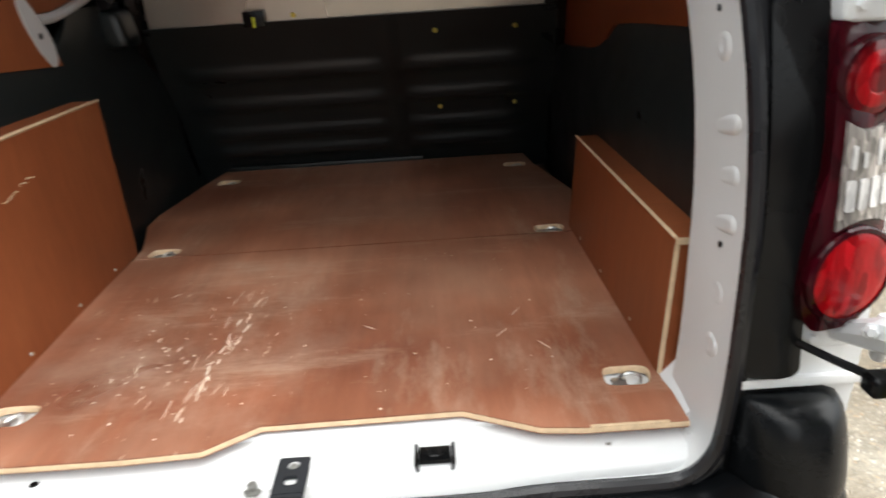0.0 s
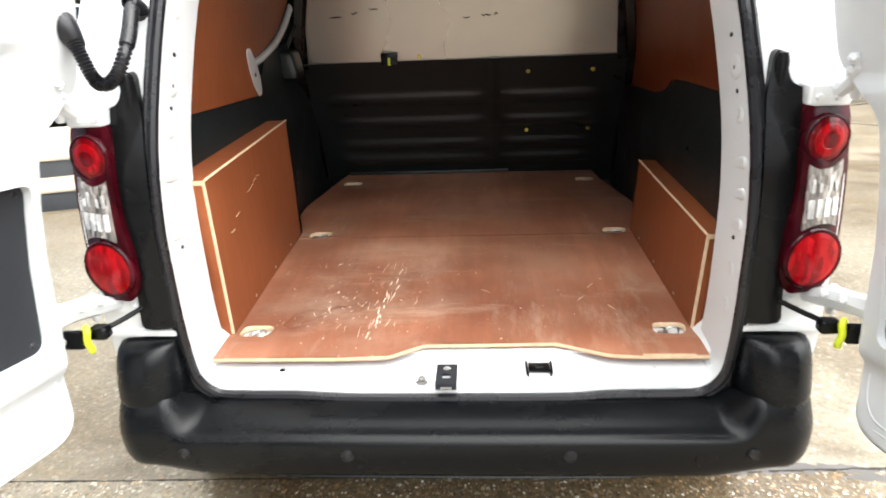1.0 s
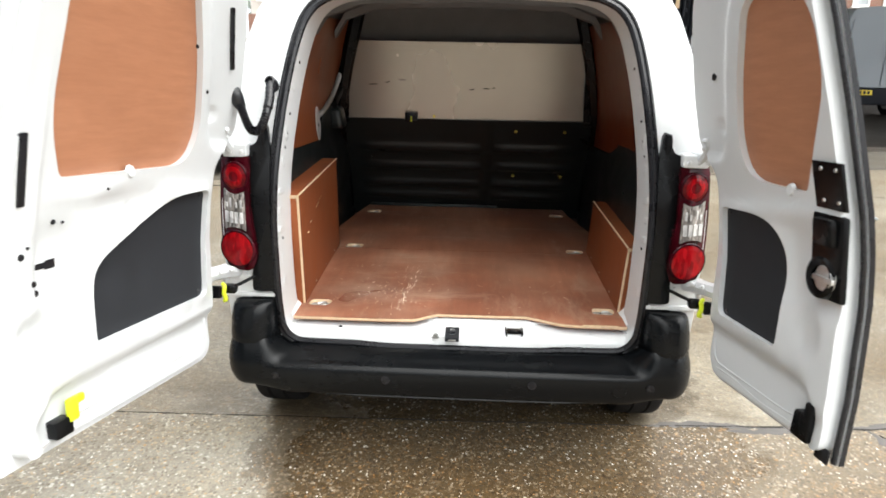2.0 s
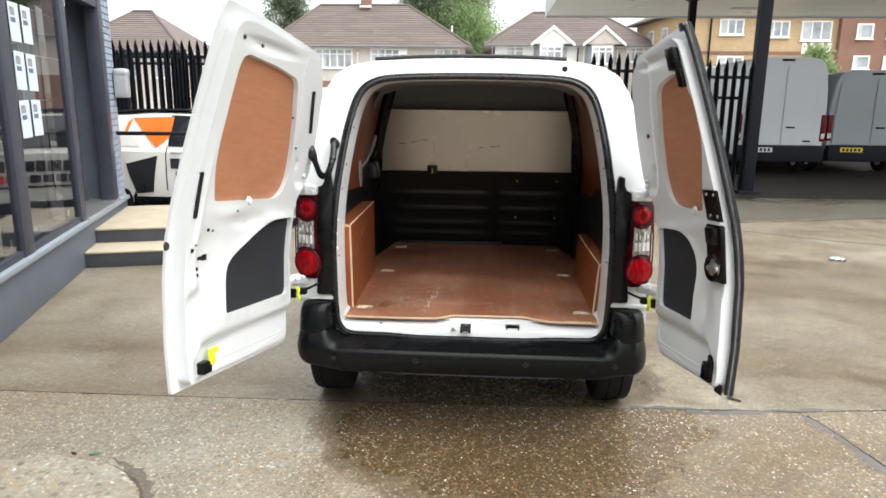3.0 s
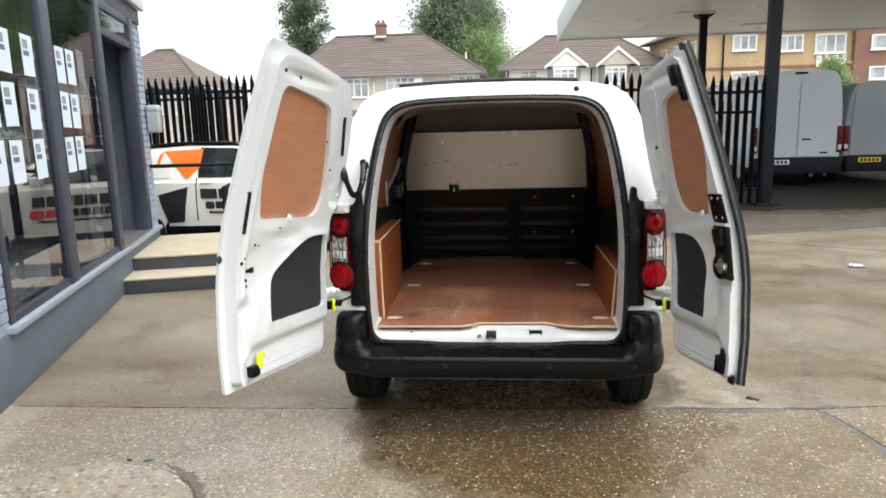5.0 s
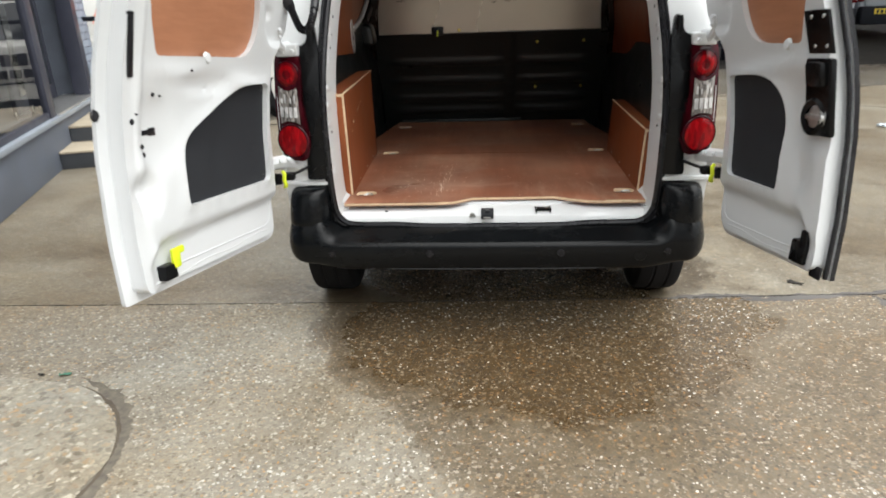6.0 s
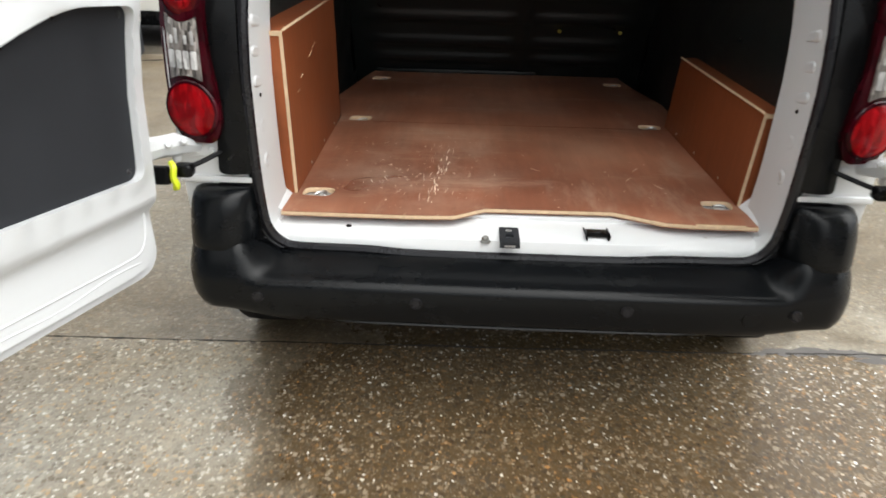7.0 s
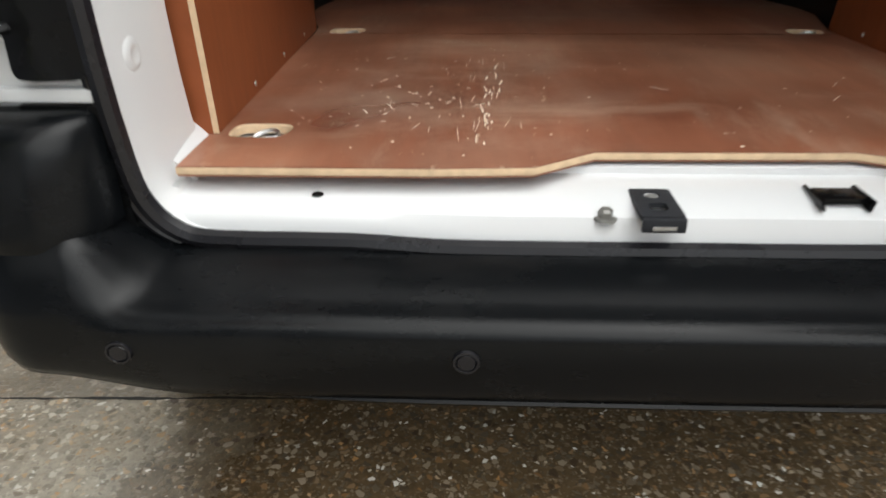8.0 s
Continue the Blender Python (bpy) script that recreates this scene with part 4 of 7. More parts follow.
        for a in bend[1:]:
            rows.append([(s * (0.765 + 0.102 * max(0, -o) / 0.178 * math.sin(a)), -0.006 + (o * 0.79 * math.cos(a) if o < 0 else o), z) for o, z in block])
        for y in (0.06, 0.14):
            rows.append([(s * (0.765 + 0.102 * min(1, max(0, -o) / 0.178)), y, z) for o, z in block])
        part("bumper_corner", loft(rows), BUMPER, part_b, angle=60)
    rows = [[(x, y + 0.043 + 0.006 * (x / 0.64) ** 2 + 0.03 * (abs(x) / 0.64) ** 8, z + 0.012 + 0.022 * (abs(x) / 0.64) ** 6) for y, z in ((-0.155, 0.343), (-0.178, 0.3365), (-0.1875, 0.3335), (-0.191, 0.329), (-0.188, 0.3245), (-0.176, 0.323), (-0.12, 0.326), (0.02, 0.330))] for x in np.linspace(-0.64, 0.64, 33)]
    part("lower_valance", loft(rows), BLACK, part_b)
    for x in (-0.655, -0.254, 0.272, 0.69):
        part("parking_sensor", lathe([(0.0, 0.004), (0.010, 0.004), (0.0115, 0.002), (0.0125, 0.0045), (0.015, 0.004), (0.016, 0.0)], 18, pose(x, -0.1585 + (0.0075 if abs(x) > 0.4 else 0), 0.414, 90, 0, 0)), RUBBER, part_b)
    part("tow_eye_cover", lathe([(0.0, 0.003), (0.024, 0.003), (0.026, 0.0)], 20, pose(0.585, -0.1500, 0.402, 90, 0, 3)), BLACK, part_b)
    return part_b


def lamp(s):
    """Tall tail lamp with two round red lenses and a clear one between, in a black surround."""
    out = rounded([(0.720, 0.835), (0.738, 0.785), (0.826, 0.783), (0.854, 0.83), (0.854, 1.00), (0.848, 1.17), (0.832, 1.205), (0.742, 1.194), (0.738, 1.0), (0.724, 0.91)], 0.02, 5)
    bm = plate(out, (), 0.05, 0.03)
    def curve(x, y, z):
        # bulges backwards and wraps round the corner
        q = (x - 0.724) / 0.134
        return (s * (x + 0.006 * q), skin(z) + 0.082 - 0.020 * (1 - q * q) + 0.035 * max(0, q) ** 2 + y, z)
    moved(bm, curve)
    body = part("tail_lamp", bm, DARKRED, VAN, "tall red tail lamp with a clear middle lens", angle=45)
    for name, cz, r, mt, cx in (("brake_lens", 0.864, 0.066, RED, 0.790), ("indicator_lens", 1.120, 0.050, MIDRED, 0.792)):
        m = pose(s * cx, skin(cz) + 0.071, cz, 90, 0, s * 14)
        bm = lathe([(0, 0.0095), (0.30 * r, 0.0092), (0.36 * r, 0.0086), (0.66 * r, 0.0074), (0.72 * r, 0.0064), (0.92 * r, 0.0035), (r, 0.0), (r, -0.012)], 36, m)
        part(name, bm, mt, body)
        if name == "indicator_lens":
            part("inner_ring", lathe([(0.34 * r, 0.0082), (0.38 * r, 0.0096), (0.66 * r, 0.0084), (0.72 * r, 0.0062)], 28, m), RED, body)
        part("lens_ring", lathe([(0.94 * r, 0.0045), (1.02 * r, 0.0035), (1.06 * r, 0.0), (1.06 * r, -0.012)], 28, m), DARKRED, body)
    low = [(x, 0.864 + math.sqrt(0.079 ** 2 - (x - 0.790) ** 2)) for x in np.linspace(0.751, 0.833, 9)]
    high = [(x, 1.120 - math.sqrt(0.061 ** 2 - (x - 0.792) ** 2)) for x in np.linspace(0.833, 0.754, 9)]
    bm = plate([*low, *high], (), 0.02, 0.02)
    moved(bm, curve)
    moved(bm, lambda x, y, z: (x, y - 0.006, z))
    clear = part("reversing_lens", bm, SMOKED, body, "clear ribbed lens")
    for x0 in (0.758, 0.777, 0.796, 0.815):
        bm = plate(rounded([(x0, 0.958), (x0 + 0.014, 0.958), (x0 + 0.014, 0.998), (x0, 0.998)], 0.004), (), 0.004, 0.02)
        moved(bm, curve)
        moved(bm, lambda x, y, z: (x, y - 0.0085, z))
        part("reflector_facet", bm, CLEAR, clear)
    for x0, h in ((0.762, 0.030), (0.779, 0.020), (0.802, 0.034), (0.816, 0.018)):
        bm = plate(rounded([(x0, 1.012), (x0 + 0.007, 1.012), (x0 + 0.007, 1.012 + h), (x0, 1.012 + h)], 0.003), (), 0.003, 0.02)
        moved(bm, curve)
        moved(bm, lambda x, y, z: (x, y - 0.008, z))
        part("reflector_facet", bm, CLEAR, clear)
    # black trim between lamp and opening
    bm = plate(rounded([(0.668, 0.702), (0.752, 0.702), (0.744, 0.80), (0.754, 1.0), (0.762, 1.215), (0.720, 1.232), (0.700, 1.30), (0.684, 1.29), (0.672, 1.2), (0.674, 0.95)], 0.014), (), 0.03, 0.05)
    moved(bm, lambda x, y, z: (s * x, skin(z) + 0.092 - 0.014 * math.sin(max(0, min(1, (x - 0.66) / 0.1)) * math.pi) + y, z))
    part("lamp_surround", bm, BLACK, body)
    part("surround_cap", lathe([(0, 0.02), (0.011, 0.017), (0.015, 0.0), (0.014, -0.09)], 12, pose(s * 0.700, skin(1.26) + 0.085, 1.275)), BLACK, body)
    # pale ledge below the lamp
    part("lamp_ledge", box(s * 0.674, s * 0.856, -0.040, 0.02, 0.674, 0.690, 0.003), WHITE, VAN)
    bm = plate([(0.664, 0.50), (0.76, 0.50), (0.76, 0.671), (0.668, 0.671)], (), 0.01, 0.05)
    moved(bm, lambda x, y, z: (s * x, rear(z) - 0.012 + y, z))
    part("sill_flank", bm, BLACK, VAN)


def wheels():
    for s in (-1, 1):
        for y in (0.47, 3.20):
            m = pose(s * 0.768, y, 0.308, 0, 90, 0)
            hub = part("wheel", lathe([(0.0, 0.03), (0.05, 0.03), (0.06, 0.02), (0.16, 0.01), (0.19, 0.07), (0.2, 0.075), (0.2, -0.075), (0.19, -0.07), (0.0, -0.03)], 32, m), ALLOY, VAN)
            bm = lathe([(0.195, 0.078), (0.23, 0.098), (0.275, 0.100), (0.298, 0.090), (0.306, 0.075), (0.308, 0.04), (0.302, 0.035), (0.302, 0.028), (0.308, 0.024), (0.308, -0.024), (0.302, -0.028), (0.302, -0.035), (0.308, -0.04), (0.306, -0.075), (0.298, -0.090), (0.275, -0.100), (0.23, -0.098), (0.195, -0.078)], 48, m)
            part("tyre", bm, TYRE, hub)
    part("underbody", box(-0.60, 0.60, 0.10, 3.9, 0.25, 0.40, 0.03), RUBBER, VAN)
    for s in (-1, 1):
        part("side_sill", box(s * 0.62, s * 0.835, 0.85, 3.3, 0.21, 0.42, 0.03), BLACK, VAN)
    # unseen underside parts, added to keep light off the ground below
    part("unseen_rear_axle", tube([(-0.72, 0.47, 0.28), (0.72, 0.47, 0.28)], 0.035, 10), BLACK, VAN)
    part("unseen_exhaust_box", box(0.18, 0.52, 0.22, 0.46, 0.20, 0.30, 0.04, seg=3), BLACK, VAN)
    part("unseen_spare_wheel", lathe([(0, 0.05), (0.26, 0.06), (0.3, 0.03), (0.3, -0.05), (0, -0.06)], 28, pose(-0.08, 1.0, 0.24)), TYRE, VAN)


body_shell()
seal()
sill()
bumper()
for s in (-1, 1):
    lamp(s)
wheels()


# ---- load bay lining ----
FLOOR_Z = 0.572


def load_bay():
    top = FLOOR_Z
    def socket(x, y):
        return rounded([(x - 0.043, y - 0.026), (x + 0.036, y - 0.031), (x + 0.050, y + 0.012), (x + 0.040, y + 0.033), (x - 0.038, y + 0.033)], 0.019, 3)
    near = [(-0.628, 0.030), (-0.30, 0.030), (-0.17, 0.037), (-0.085, 0.094), (0.262, 0.100), (0.389, 0.040), (0.46, 0.032), (0.632, 0.032)]
    front = [*near, (0.634, 0.913), (-0.630, 0.913)]
    bm = plate(front, [socket(-0.560, 0.172), socket(0.566, 0.170)], 0.014)
    moved(bm, lambda x, y, z: (x, z, top - y))
    f1 = part("floor_board", bm, FLOORPLY, VAN, "scuffed red-brown plywood floor board")
    back = [(-0.630, 0.9185), (0.634, 0.9185), (0.640, 1.00), (0.700, 1.20), (0.702, 1.31), (0.630, 1.66), (0.612, 1.835), (-0.612, 1.845), (-0.634, 1.74), (-0.700, 1.32), (-0.698, 1.20), (-0.636, 1.00)]
    bm = plate(back, [socket(-0.556, 0.948), socket(0.561, 0.946), socket(-0.560, 1.668), socket(0.553, 1.666)], 0.014)
    moved(bm, lambda x, y, z: (x, z, top - y))
    f2 = part("floor_board", bm, FLOORPLY, VAN, "scuffed red-brown plywood floor board")
    # pale sawn edge along the mouth and a splinter
    rows = [[(x, y - 0.0025, top - 0.0005) for x, y in near], [(x, y - 0.0035, top - 0.004) for x, y in near], [(x, y - 0.003, top - 0.010) for x, y in near]]
    part("sawn_edge", loft(rows), EDGE, f1)
    part("splinter", box(0.47, 0.60, 0.030, 0.036, top - 0.001, top + 0.0012, 0.0005), EDGE, f1)
    rnd = random.Random(31)
    bm = bmesh.new()

    def fleck(x, y, lx, ly, turn):
        c, sn = math.cos(turn), math.sin(turn)
        ring = []
        for k in range(7):
            a = 2 * math.pi * k / 7
            r = rnd.uniform(0.55, 1.0)
            u, v = lx * r * math.cos(a), ly * r * math.sin(a)
            ring.append((x + u * c - v * sn, y + u * sn + v * c))
        low = [bm.verts.new((a, b2, top - 0.001)) for a, b2 in ring]
        high = [bm.verts.new((x + (a - x) * 0.8, y + (b2 - y) * 0.8, top + 0.0004)) for a, b2 in ring]
        for k in range(7):
            bm.faces.new((low[k], low[(k + 1) % 7], high[(k + 1) % 7], high[k]))
        bm.faces.new(high)
    for k in range(26):
        q = rnd.random()
        fleck(-0.240 + 0.05 * q + rnd.gauss(0, 0.010), 0.12 + 0.52 * q, rnd.uniform(0.0011, 0.0034), rnd.uniform(0.008, 0.034), rnd.gauss(0, 0.08))
    for k in range(26):
        fleck(-0.355 + rnd.gauss(0, 0.06), 0.34 + rnd.gauss(0, 0.09), rnd.uniform(0.0015, 0.0042), rnd.uniform(0.002, 0.007), rnd.uniform(0, 3.1))
    for k in range(12):
        fleck(-0.30 + rnd.gauss(0, 0.07), 0.40 + rnd.gauss(0, 0.12), rnd.uniform(0.001, 0.002), rnd.uniform(0.008, 0.02), rnd.gauss(0.3, 0.4))
    for x, y in ((-0.135, 0.165), (-0.05, 0.36), (0.30, 0.42), (0.44, 0.50), (-0.28, 0.62), (0.18, 0.30), (0.12, 0.12), (0.05, 0.56), (-0.42, 0.20), (-0.36, 0.13)):
        fleck(x, y, 0.003, 0.005, rnd.uniform(0, 3))
    for k in range(26):
        q = rnd.random()
        fleck(-0.26 + 0.07 * q + rnd.gauss(0, 0.05), 0.14 + 0.55 * q, rnd.uniform(0.0005, 0.0011), rnd.uniform(0.012, 0.05), rnd.gauss(-0.08, 0.12))
    for k in range(60):
        fleck(rnd.uniform(-0.55, 0.5), rnd.uniform(0.1, 0.85), rnd.uniform(0.0007, 0.002), rnd.uniform(0.0015, 0.005), rnd.uniform(0, 3.1))
    for x, y, t in ((0.36, 0.36, -0.7), (0.40, 0.45, -0.6), (0.44, 0.30, 0.5), (-0.38, 0.30, 0.4), (0.08, 0.42, 0.9)):
        fleck(x, y, 0.0012, 0.03, t)
    tagged(part("scuff", bm, SCUFF, f1, "pale scuffs worn through to the wood"), kind="stuff")
    part("steel_floor", box(-0.62, 0.62, 0.09, 1.80, 0.50, 0.553, 0.004), WHITE, VAN)
    part("floor_liner", box(-0.76, 0.76, 0.15, 1.95, 0.45, 0.498), LINER, VAN)
    for f, x, y in ((f1, -0.560, 0.172), (f1, 0.566, 0.170), (f2, -0.556, 0.948), (f2, 0.561, 0.946), (f2, -0.560, 1.668), (f2, 0.553, 1.666)):
        rim = socket(x, y)
        rows = [[(a, b2, top + 0.0004) for a, b2 in rim], [(x + (a - x) * 0.955, y + (b2 - y) * 0.955, top - 0.002) for a, b2 in rim], [(x + (a - x) * 0.955, y + (b2 - y) * 0.955, top - 0.014) for a, b2 in rim]]
        part("socket_rim", loft(rows, True), EDGE, f)
        bm = tube([(x + 0.020 * math.cos(a) + 0.008, y + 0.016 * math.sin(a), top - 0.009 + 0.006 * math.sin(a + 0.8)) for a in [i * math.pi / 8 for i in range(16)]], 0.0032, 6, True)
        ring = part("lashing_ring", bm, STEEL, f, "bright steel lashing ring")
        part("ring_plate", box(x - 0.024, x + 0.004, y - 0.016, y + 0.016, 0.553, 0.560, 0.003), STEEL, ring)
    # wheel-arch boxes
    for s, x0, y0, y1, h, lean, out, flare in ((-1, 0.613, 0.138, 0.955, 1.005, 0.018, 0.004, 0.020), (1, 0.624, 0.176, 0.955, 0.824, -0.006, 0.018, 0.0)):
        w, t = 0.100, 0.012

        def set_in(x, y, z):
            """The box leans outwards as it rises and flares a little towards the bulkhead."""
            return (x + s * (out * (z - top) / (h - top) + flare * (y - y0) / (y1 - y0)), y, z)

        bm = plate([(y0 + lean, top + 0.001), (y1 + 0.005, top + 0.001), (y1, h), (y0, h)], (), t)
        moved(bm, lambda u, y, z: (s * (x0 + y), u, z))
        bx = part("wheel_arch_box", moved(bm, set_in), PLY, VAN, "tall red-brown plywood box over the wheel arch" if s < 0 else "low red-brown plywood box over the wheel arch")
        bm = plate([(x0 - 0.001, y0 - 0.001), (x0 + w, y0 - 0.001), (x0 + w, y1), (x0 - 0.001, y1)], (), t)
        moved(bm, lambda u, y, z: (s * u, z, h + 0.012 - y))
        part("top_board", moved(bm, set_in), PLY, bx)
        bm = plate([(x0 + 0.0075, top + 0.001), (x0 + w, top + 0.001), (x0 + w, h - 0.001), (x0 + 0.0075, h - 0.001)], (), t)
        moved(bm, lambda u, y, z: (s * u, y0 + lean * (h - z) / (h - top) - 0.001 + y, z))
        part("end_board", moved(bm, set_in), PLY, bx)
        # pale edges of the boards
        bm = tube([(s * (x0 - 0.001), y0 - 0.001, h + 0.0125), (s * (x0 - 0.001), y1, h + 0.0125)], 0.0042, 4)
        part("top_edge", moved(bm, set_in), EDGE, bx)
        bm = bmesh.new()
        q = 0.0015
        loft([[(s * (x0 - q), y0 + lean - q, top + 0.002), (s * (x0 + 0.0075), y0 + lean - q, top + 0.002)], [(s * (x0 - q), y0 - q, h), (s * (x0 + 0.0075), y0 - q, h)]], bm=bm)
        part("front_edge", moved(bm, set_in), EDGE, bx)
        part("top_front_edge", moved(box(s * (x0 - 0.001), s * (x0 + w), y0 - 0.004, y0 - 0.002, h, h + 0.012), set_in), EDGE, bx)
        # screws and scratches along the foot
        rnd = random.Random(20 + s)
        for y in (0.36, 0.58, 0.80):
            part("screw", lathe([(0, 0.002), (0.004, 0.0015), (0.005, 0)], 8, pose(*set_in(s * (x0 - 0.001), y + rnd.uniform(-0.02, 0.02), top + 0.02), 0, -s * 90, 0)), STEEL, bx)
        if s < 0:
            for y, z in ((0.27, 0.835), (0.33, 0.865), (0.45, 0.90), (0.48, 0.905), (0.52, 0.915), (0.55, 0.92)):
                pts = [set_in(-x0 + 0.0006, y + 0.009 * k, z + 0.0022 * math.sin(k * 1.3 + y * 40)) for k in range(-2, 3)]
                part("scratch", tube(pts, [0.0005, 0.0014, 0.001, 0.0016, 0.0005], 4), EDGE, bx)
    # lower black mouldings on both sides
    def moulding(s, edge):
        bm = bmesh.new()
        rows = []
        ys = np.linspace(0.135, 1.86, 36)
        for y in ys:
            hi = float(np.interp(y, [p[0] for p in edge], [p[1] for p in edge]))
            row = []
            for k in range(13):
                q = k / 12
                z = 0.47 + (hi - 0.47) * q
                x = float(np.interp(z, [0.70, 0.84, 0.95, 1.02, 1.12], [0.712, 0.698, 0.696, 0.708, 0.722])) - 0.006 * math.exp(-((z - 0.985) / 0.03) ** 2)
                row.append((s * x, y, z))
            row.append((s * 0.735, y, hi + 0.004))
            rows.append(row)
        loft(rows, bm=bm)
        part("side_moulding", bm, LINER, VAN, "black moulded side lining", angle=60)
    moulding(-1, [(0.13, 1.165), (0.34, 1.15), (0.94, 1.12), (1.0, 1.16), (1.09, 1.24), (1.3, 1.25), (1.9, 1.25)])
    moulding(1, [(0.13, 1.165), (0.33, 1.16), (0.70, 1.145), (0.88, 1.135), (1.0, 1.07), (1.12, 1.05), (1.55, 1.02), (1.9, 1.0)])
    # upper side plywood
    def wall_x(z):
        return float(np.interp(z, [0.95, 1.15, 1.35, 1.55, 1.72], [0.728, 0.712, 0.688, 0.650, 0.600]))
    hole = rounded([(0.785, 1.43), (0.80, 1.43), (0.80, 1.50), (0.785, 1.50)], 0.006)
    for s, outl, holes in ((-1, rounded([(0.14, 1.162), (0.34, 1.148), (0.985, 1.108), (0.93, 1.19), (0.86, 1.29), (0.84, 1.36), (0.90, 1.66), (0.20, 1.68)], [0.01, 0.01, 0.01, 0.05, 0.05, 0.05, 0.05, 0.02]), [hole]), (1, rounded([(0.14, 1.162), (0.33, 1.160), (0.70, 1.145), (0.88, 1.13), (1.0, 1.068), (1.12, 1.046), (1.55, 1.016), (1.62, 1.016), (1.70, 1.66), (0.20, 1.68)], 0.02), [])):
        bm = plate(outl, holes, 0.008, 0.08)
        moved(bm, lambda u, y, z: (s * (wall_x(z) + y), u, z))
        part("side_board", bm, PLY if s < 0 else DARKENED_PLY, VAN, "red-brown plywood side lining board" if s < 0 else "darker red plywood side lining board")
    # sliding door board and its pale pressed frame
    bm = plate(rounded([(0.88, 1.24), (1.02, 1.245), (1.22, 1.30), (1.36, 1.40), (1.42, 1.55), (1.43, 1.68), (0.86, 1.68), (0.84, 1.36)], 0.05), (), 0.008, 0.08)
    moved(bm, lambda u, y, z: (-(wall_x(z) + 0.018 + y), u, z))
    part("sliding_door_board", bm, PLY, VAN, "darker plywood board on the sliding door")
    bm = tube(spline([(-(wall_x(z) + 0.014), u, z) for u, z in ((0.92, 1.225), (1.03, 1.235), (1.24, 1.29), (1.40, 1.40), (1.47, 1.55), (1.49, 1.68))], 6), 0.013, 8)
    part("aperture_flange", bm, WHITE, VAN)
    bm = tube(spline([(-(wall_x(z) + 0.004), u + 0.05, z) for u, z in ((1.22, 1.25), (1.42, 1.37), (1.50, 1.55), (1.52, 1.70))], 6), 0.02, 8)
    part("aperture_seal", bm, RUBBER, VAN)
    bm = plate(rounded([(0.80, 1.275), (0.83, 1.285), (0.90, 1.225), (0.945, 1.17), (0.955, 1.12), (0.93, 1.105), (0.87, 1.16), (0.825, 1.22)], 0.025), (), 0.004, 0.05)
    moved(bm, lambda u, y, z: (-(wall_x(z) - 0.006 + y), u, z))
    tear = part("bare_panel", bm, WHITE, VAN, "bare white body metal beside the board")
    part("panel_hole", lathe([(0, 0.002), (0.008, 0.002), (0.009, 0)], 12, pose(-wall_x(1.19) + 0.005, 0.885, 1.19, 0, 90, 0)), RUBBER, tear)
    for s in (-1, 1):
        part("side_inner_skin", box(s * 0.80, s * 0.79, 0.2, 2.2, 0.5, 1.55), LINER, VAN)
        bm = bmesh.new()
        loft([[(s * 0.79, 0.2, 1.50), (s * 0.79, 2.2, 1.50)], [(s * 0.70, 0.3, 1.70), (s * 0.70, 2.2, 1.70)], [(s * 0.60, 0.36, 1.78), (s * 0.60, 2.2, 1.78)]], bm=bm)
        part("upper_inner_skin", bm, LINER, VAN)
        # black pillar trim beside the bulkhead
        bm = tube(spline([(s * 0.725, 1.80, 0.58), (s * 0.722, 1.62, 0.95), (s * 0.705, 1.46, 1.20), (s * 0.665, 1.42, 1.45), (s * 0.60, 1.40, 1.72)], 5), [0.022 + 0.028 * k / 20 for k in range(21)], 8)
        part("pillar_trim", bm, BLACK, VAN)
    bm = box(-0.735, -0.655, 1.27, 1.40, 1.12, 1.235, 0.03, seg=4)
    moved(bm, lambda x, y, z: (x - 0.02 * (z - 1.12) / 0.11, y + 0.03 * (z - 1.18), z))
    part("pillar_boss", bm, LINER, VAN, "rounded black pillar moulding")
    # bulkhead: ribbed lower liner that leans back, pale sheet above, dim cloth at the top
    def lean_y(z):
        return 1.86 - (z - 0.57) * 0.675
    rows = []
    for z in np.linspace(0.50, 1.162, 120):
        row = []
        for x in np.linspace(-0.745, 0.745, 96):
            d = 0.0
            for cz in (0.655, 0.745, 0.865, 0.985):
                for x0, x1 in ((-0.60, 0.075), (0.175, 0.585)):
                    inside = 1 / (1 + math.exp(-(x - x0) * 55)) / (1 + math.exp((x - x1) * 55))
                    d += 0.020 * inside * (1 / (1 + math.exp(-(z - cz + 0.022) * 260))) * (1 / (1 + math.exp((z - cz - 0.022) * 130)))
            d += 0.012 * math.exp(-((x - 0.118) / 0.022) ** 4)
            row.append((x, lean_y(z) - d, z))
        rows.append(row)
    rows.append([(x, lean_y(1.162) + 0.04, 1.166) for x in np.linspace(-0.745, 0.745, 96)])
    bulk = part("bulkhead_liner", loft(rows), LINER, VAN, "black ribbed bulkhead lining", angle=70)
    for x, z in ((0.275, 1.10), (0.548, 1.10), (0.282, 0.81), (0.566, 0.81)):
        part("bulkhead_screw", lathe([(0, 0.006), (0.007, 0.005), (0.010, 0.0)], 10, pose(x, lean_y(z) - 0.006, z, 56, 0, 0)), BRASS, bulk)
    part("foot_rail", box(-0.60, 0.20, 1.83, 1.85, 0.572, 0.588, 0.004), LINER, bulk)
    bm = plate([(-0.662, 1.150), (0.640, 1.150), (0.615, 1.575), (-0.640, 1.575)], (), 0.003, 0.12)
    moved(bm, lambda x, y, z: (x, 1.475 - (z - 1.15) * 0.14 + 0.004 * math.sin(x * 3.1) + y, z))
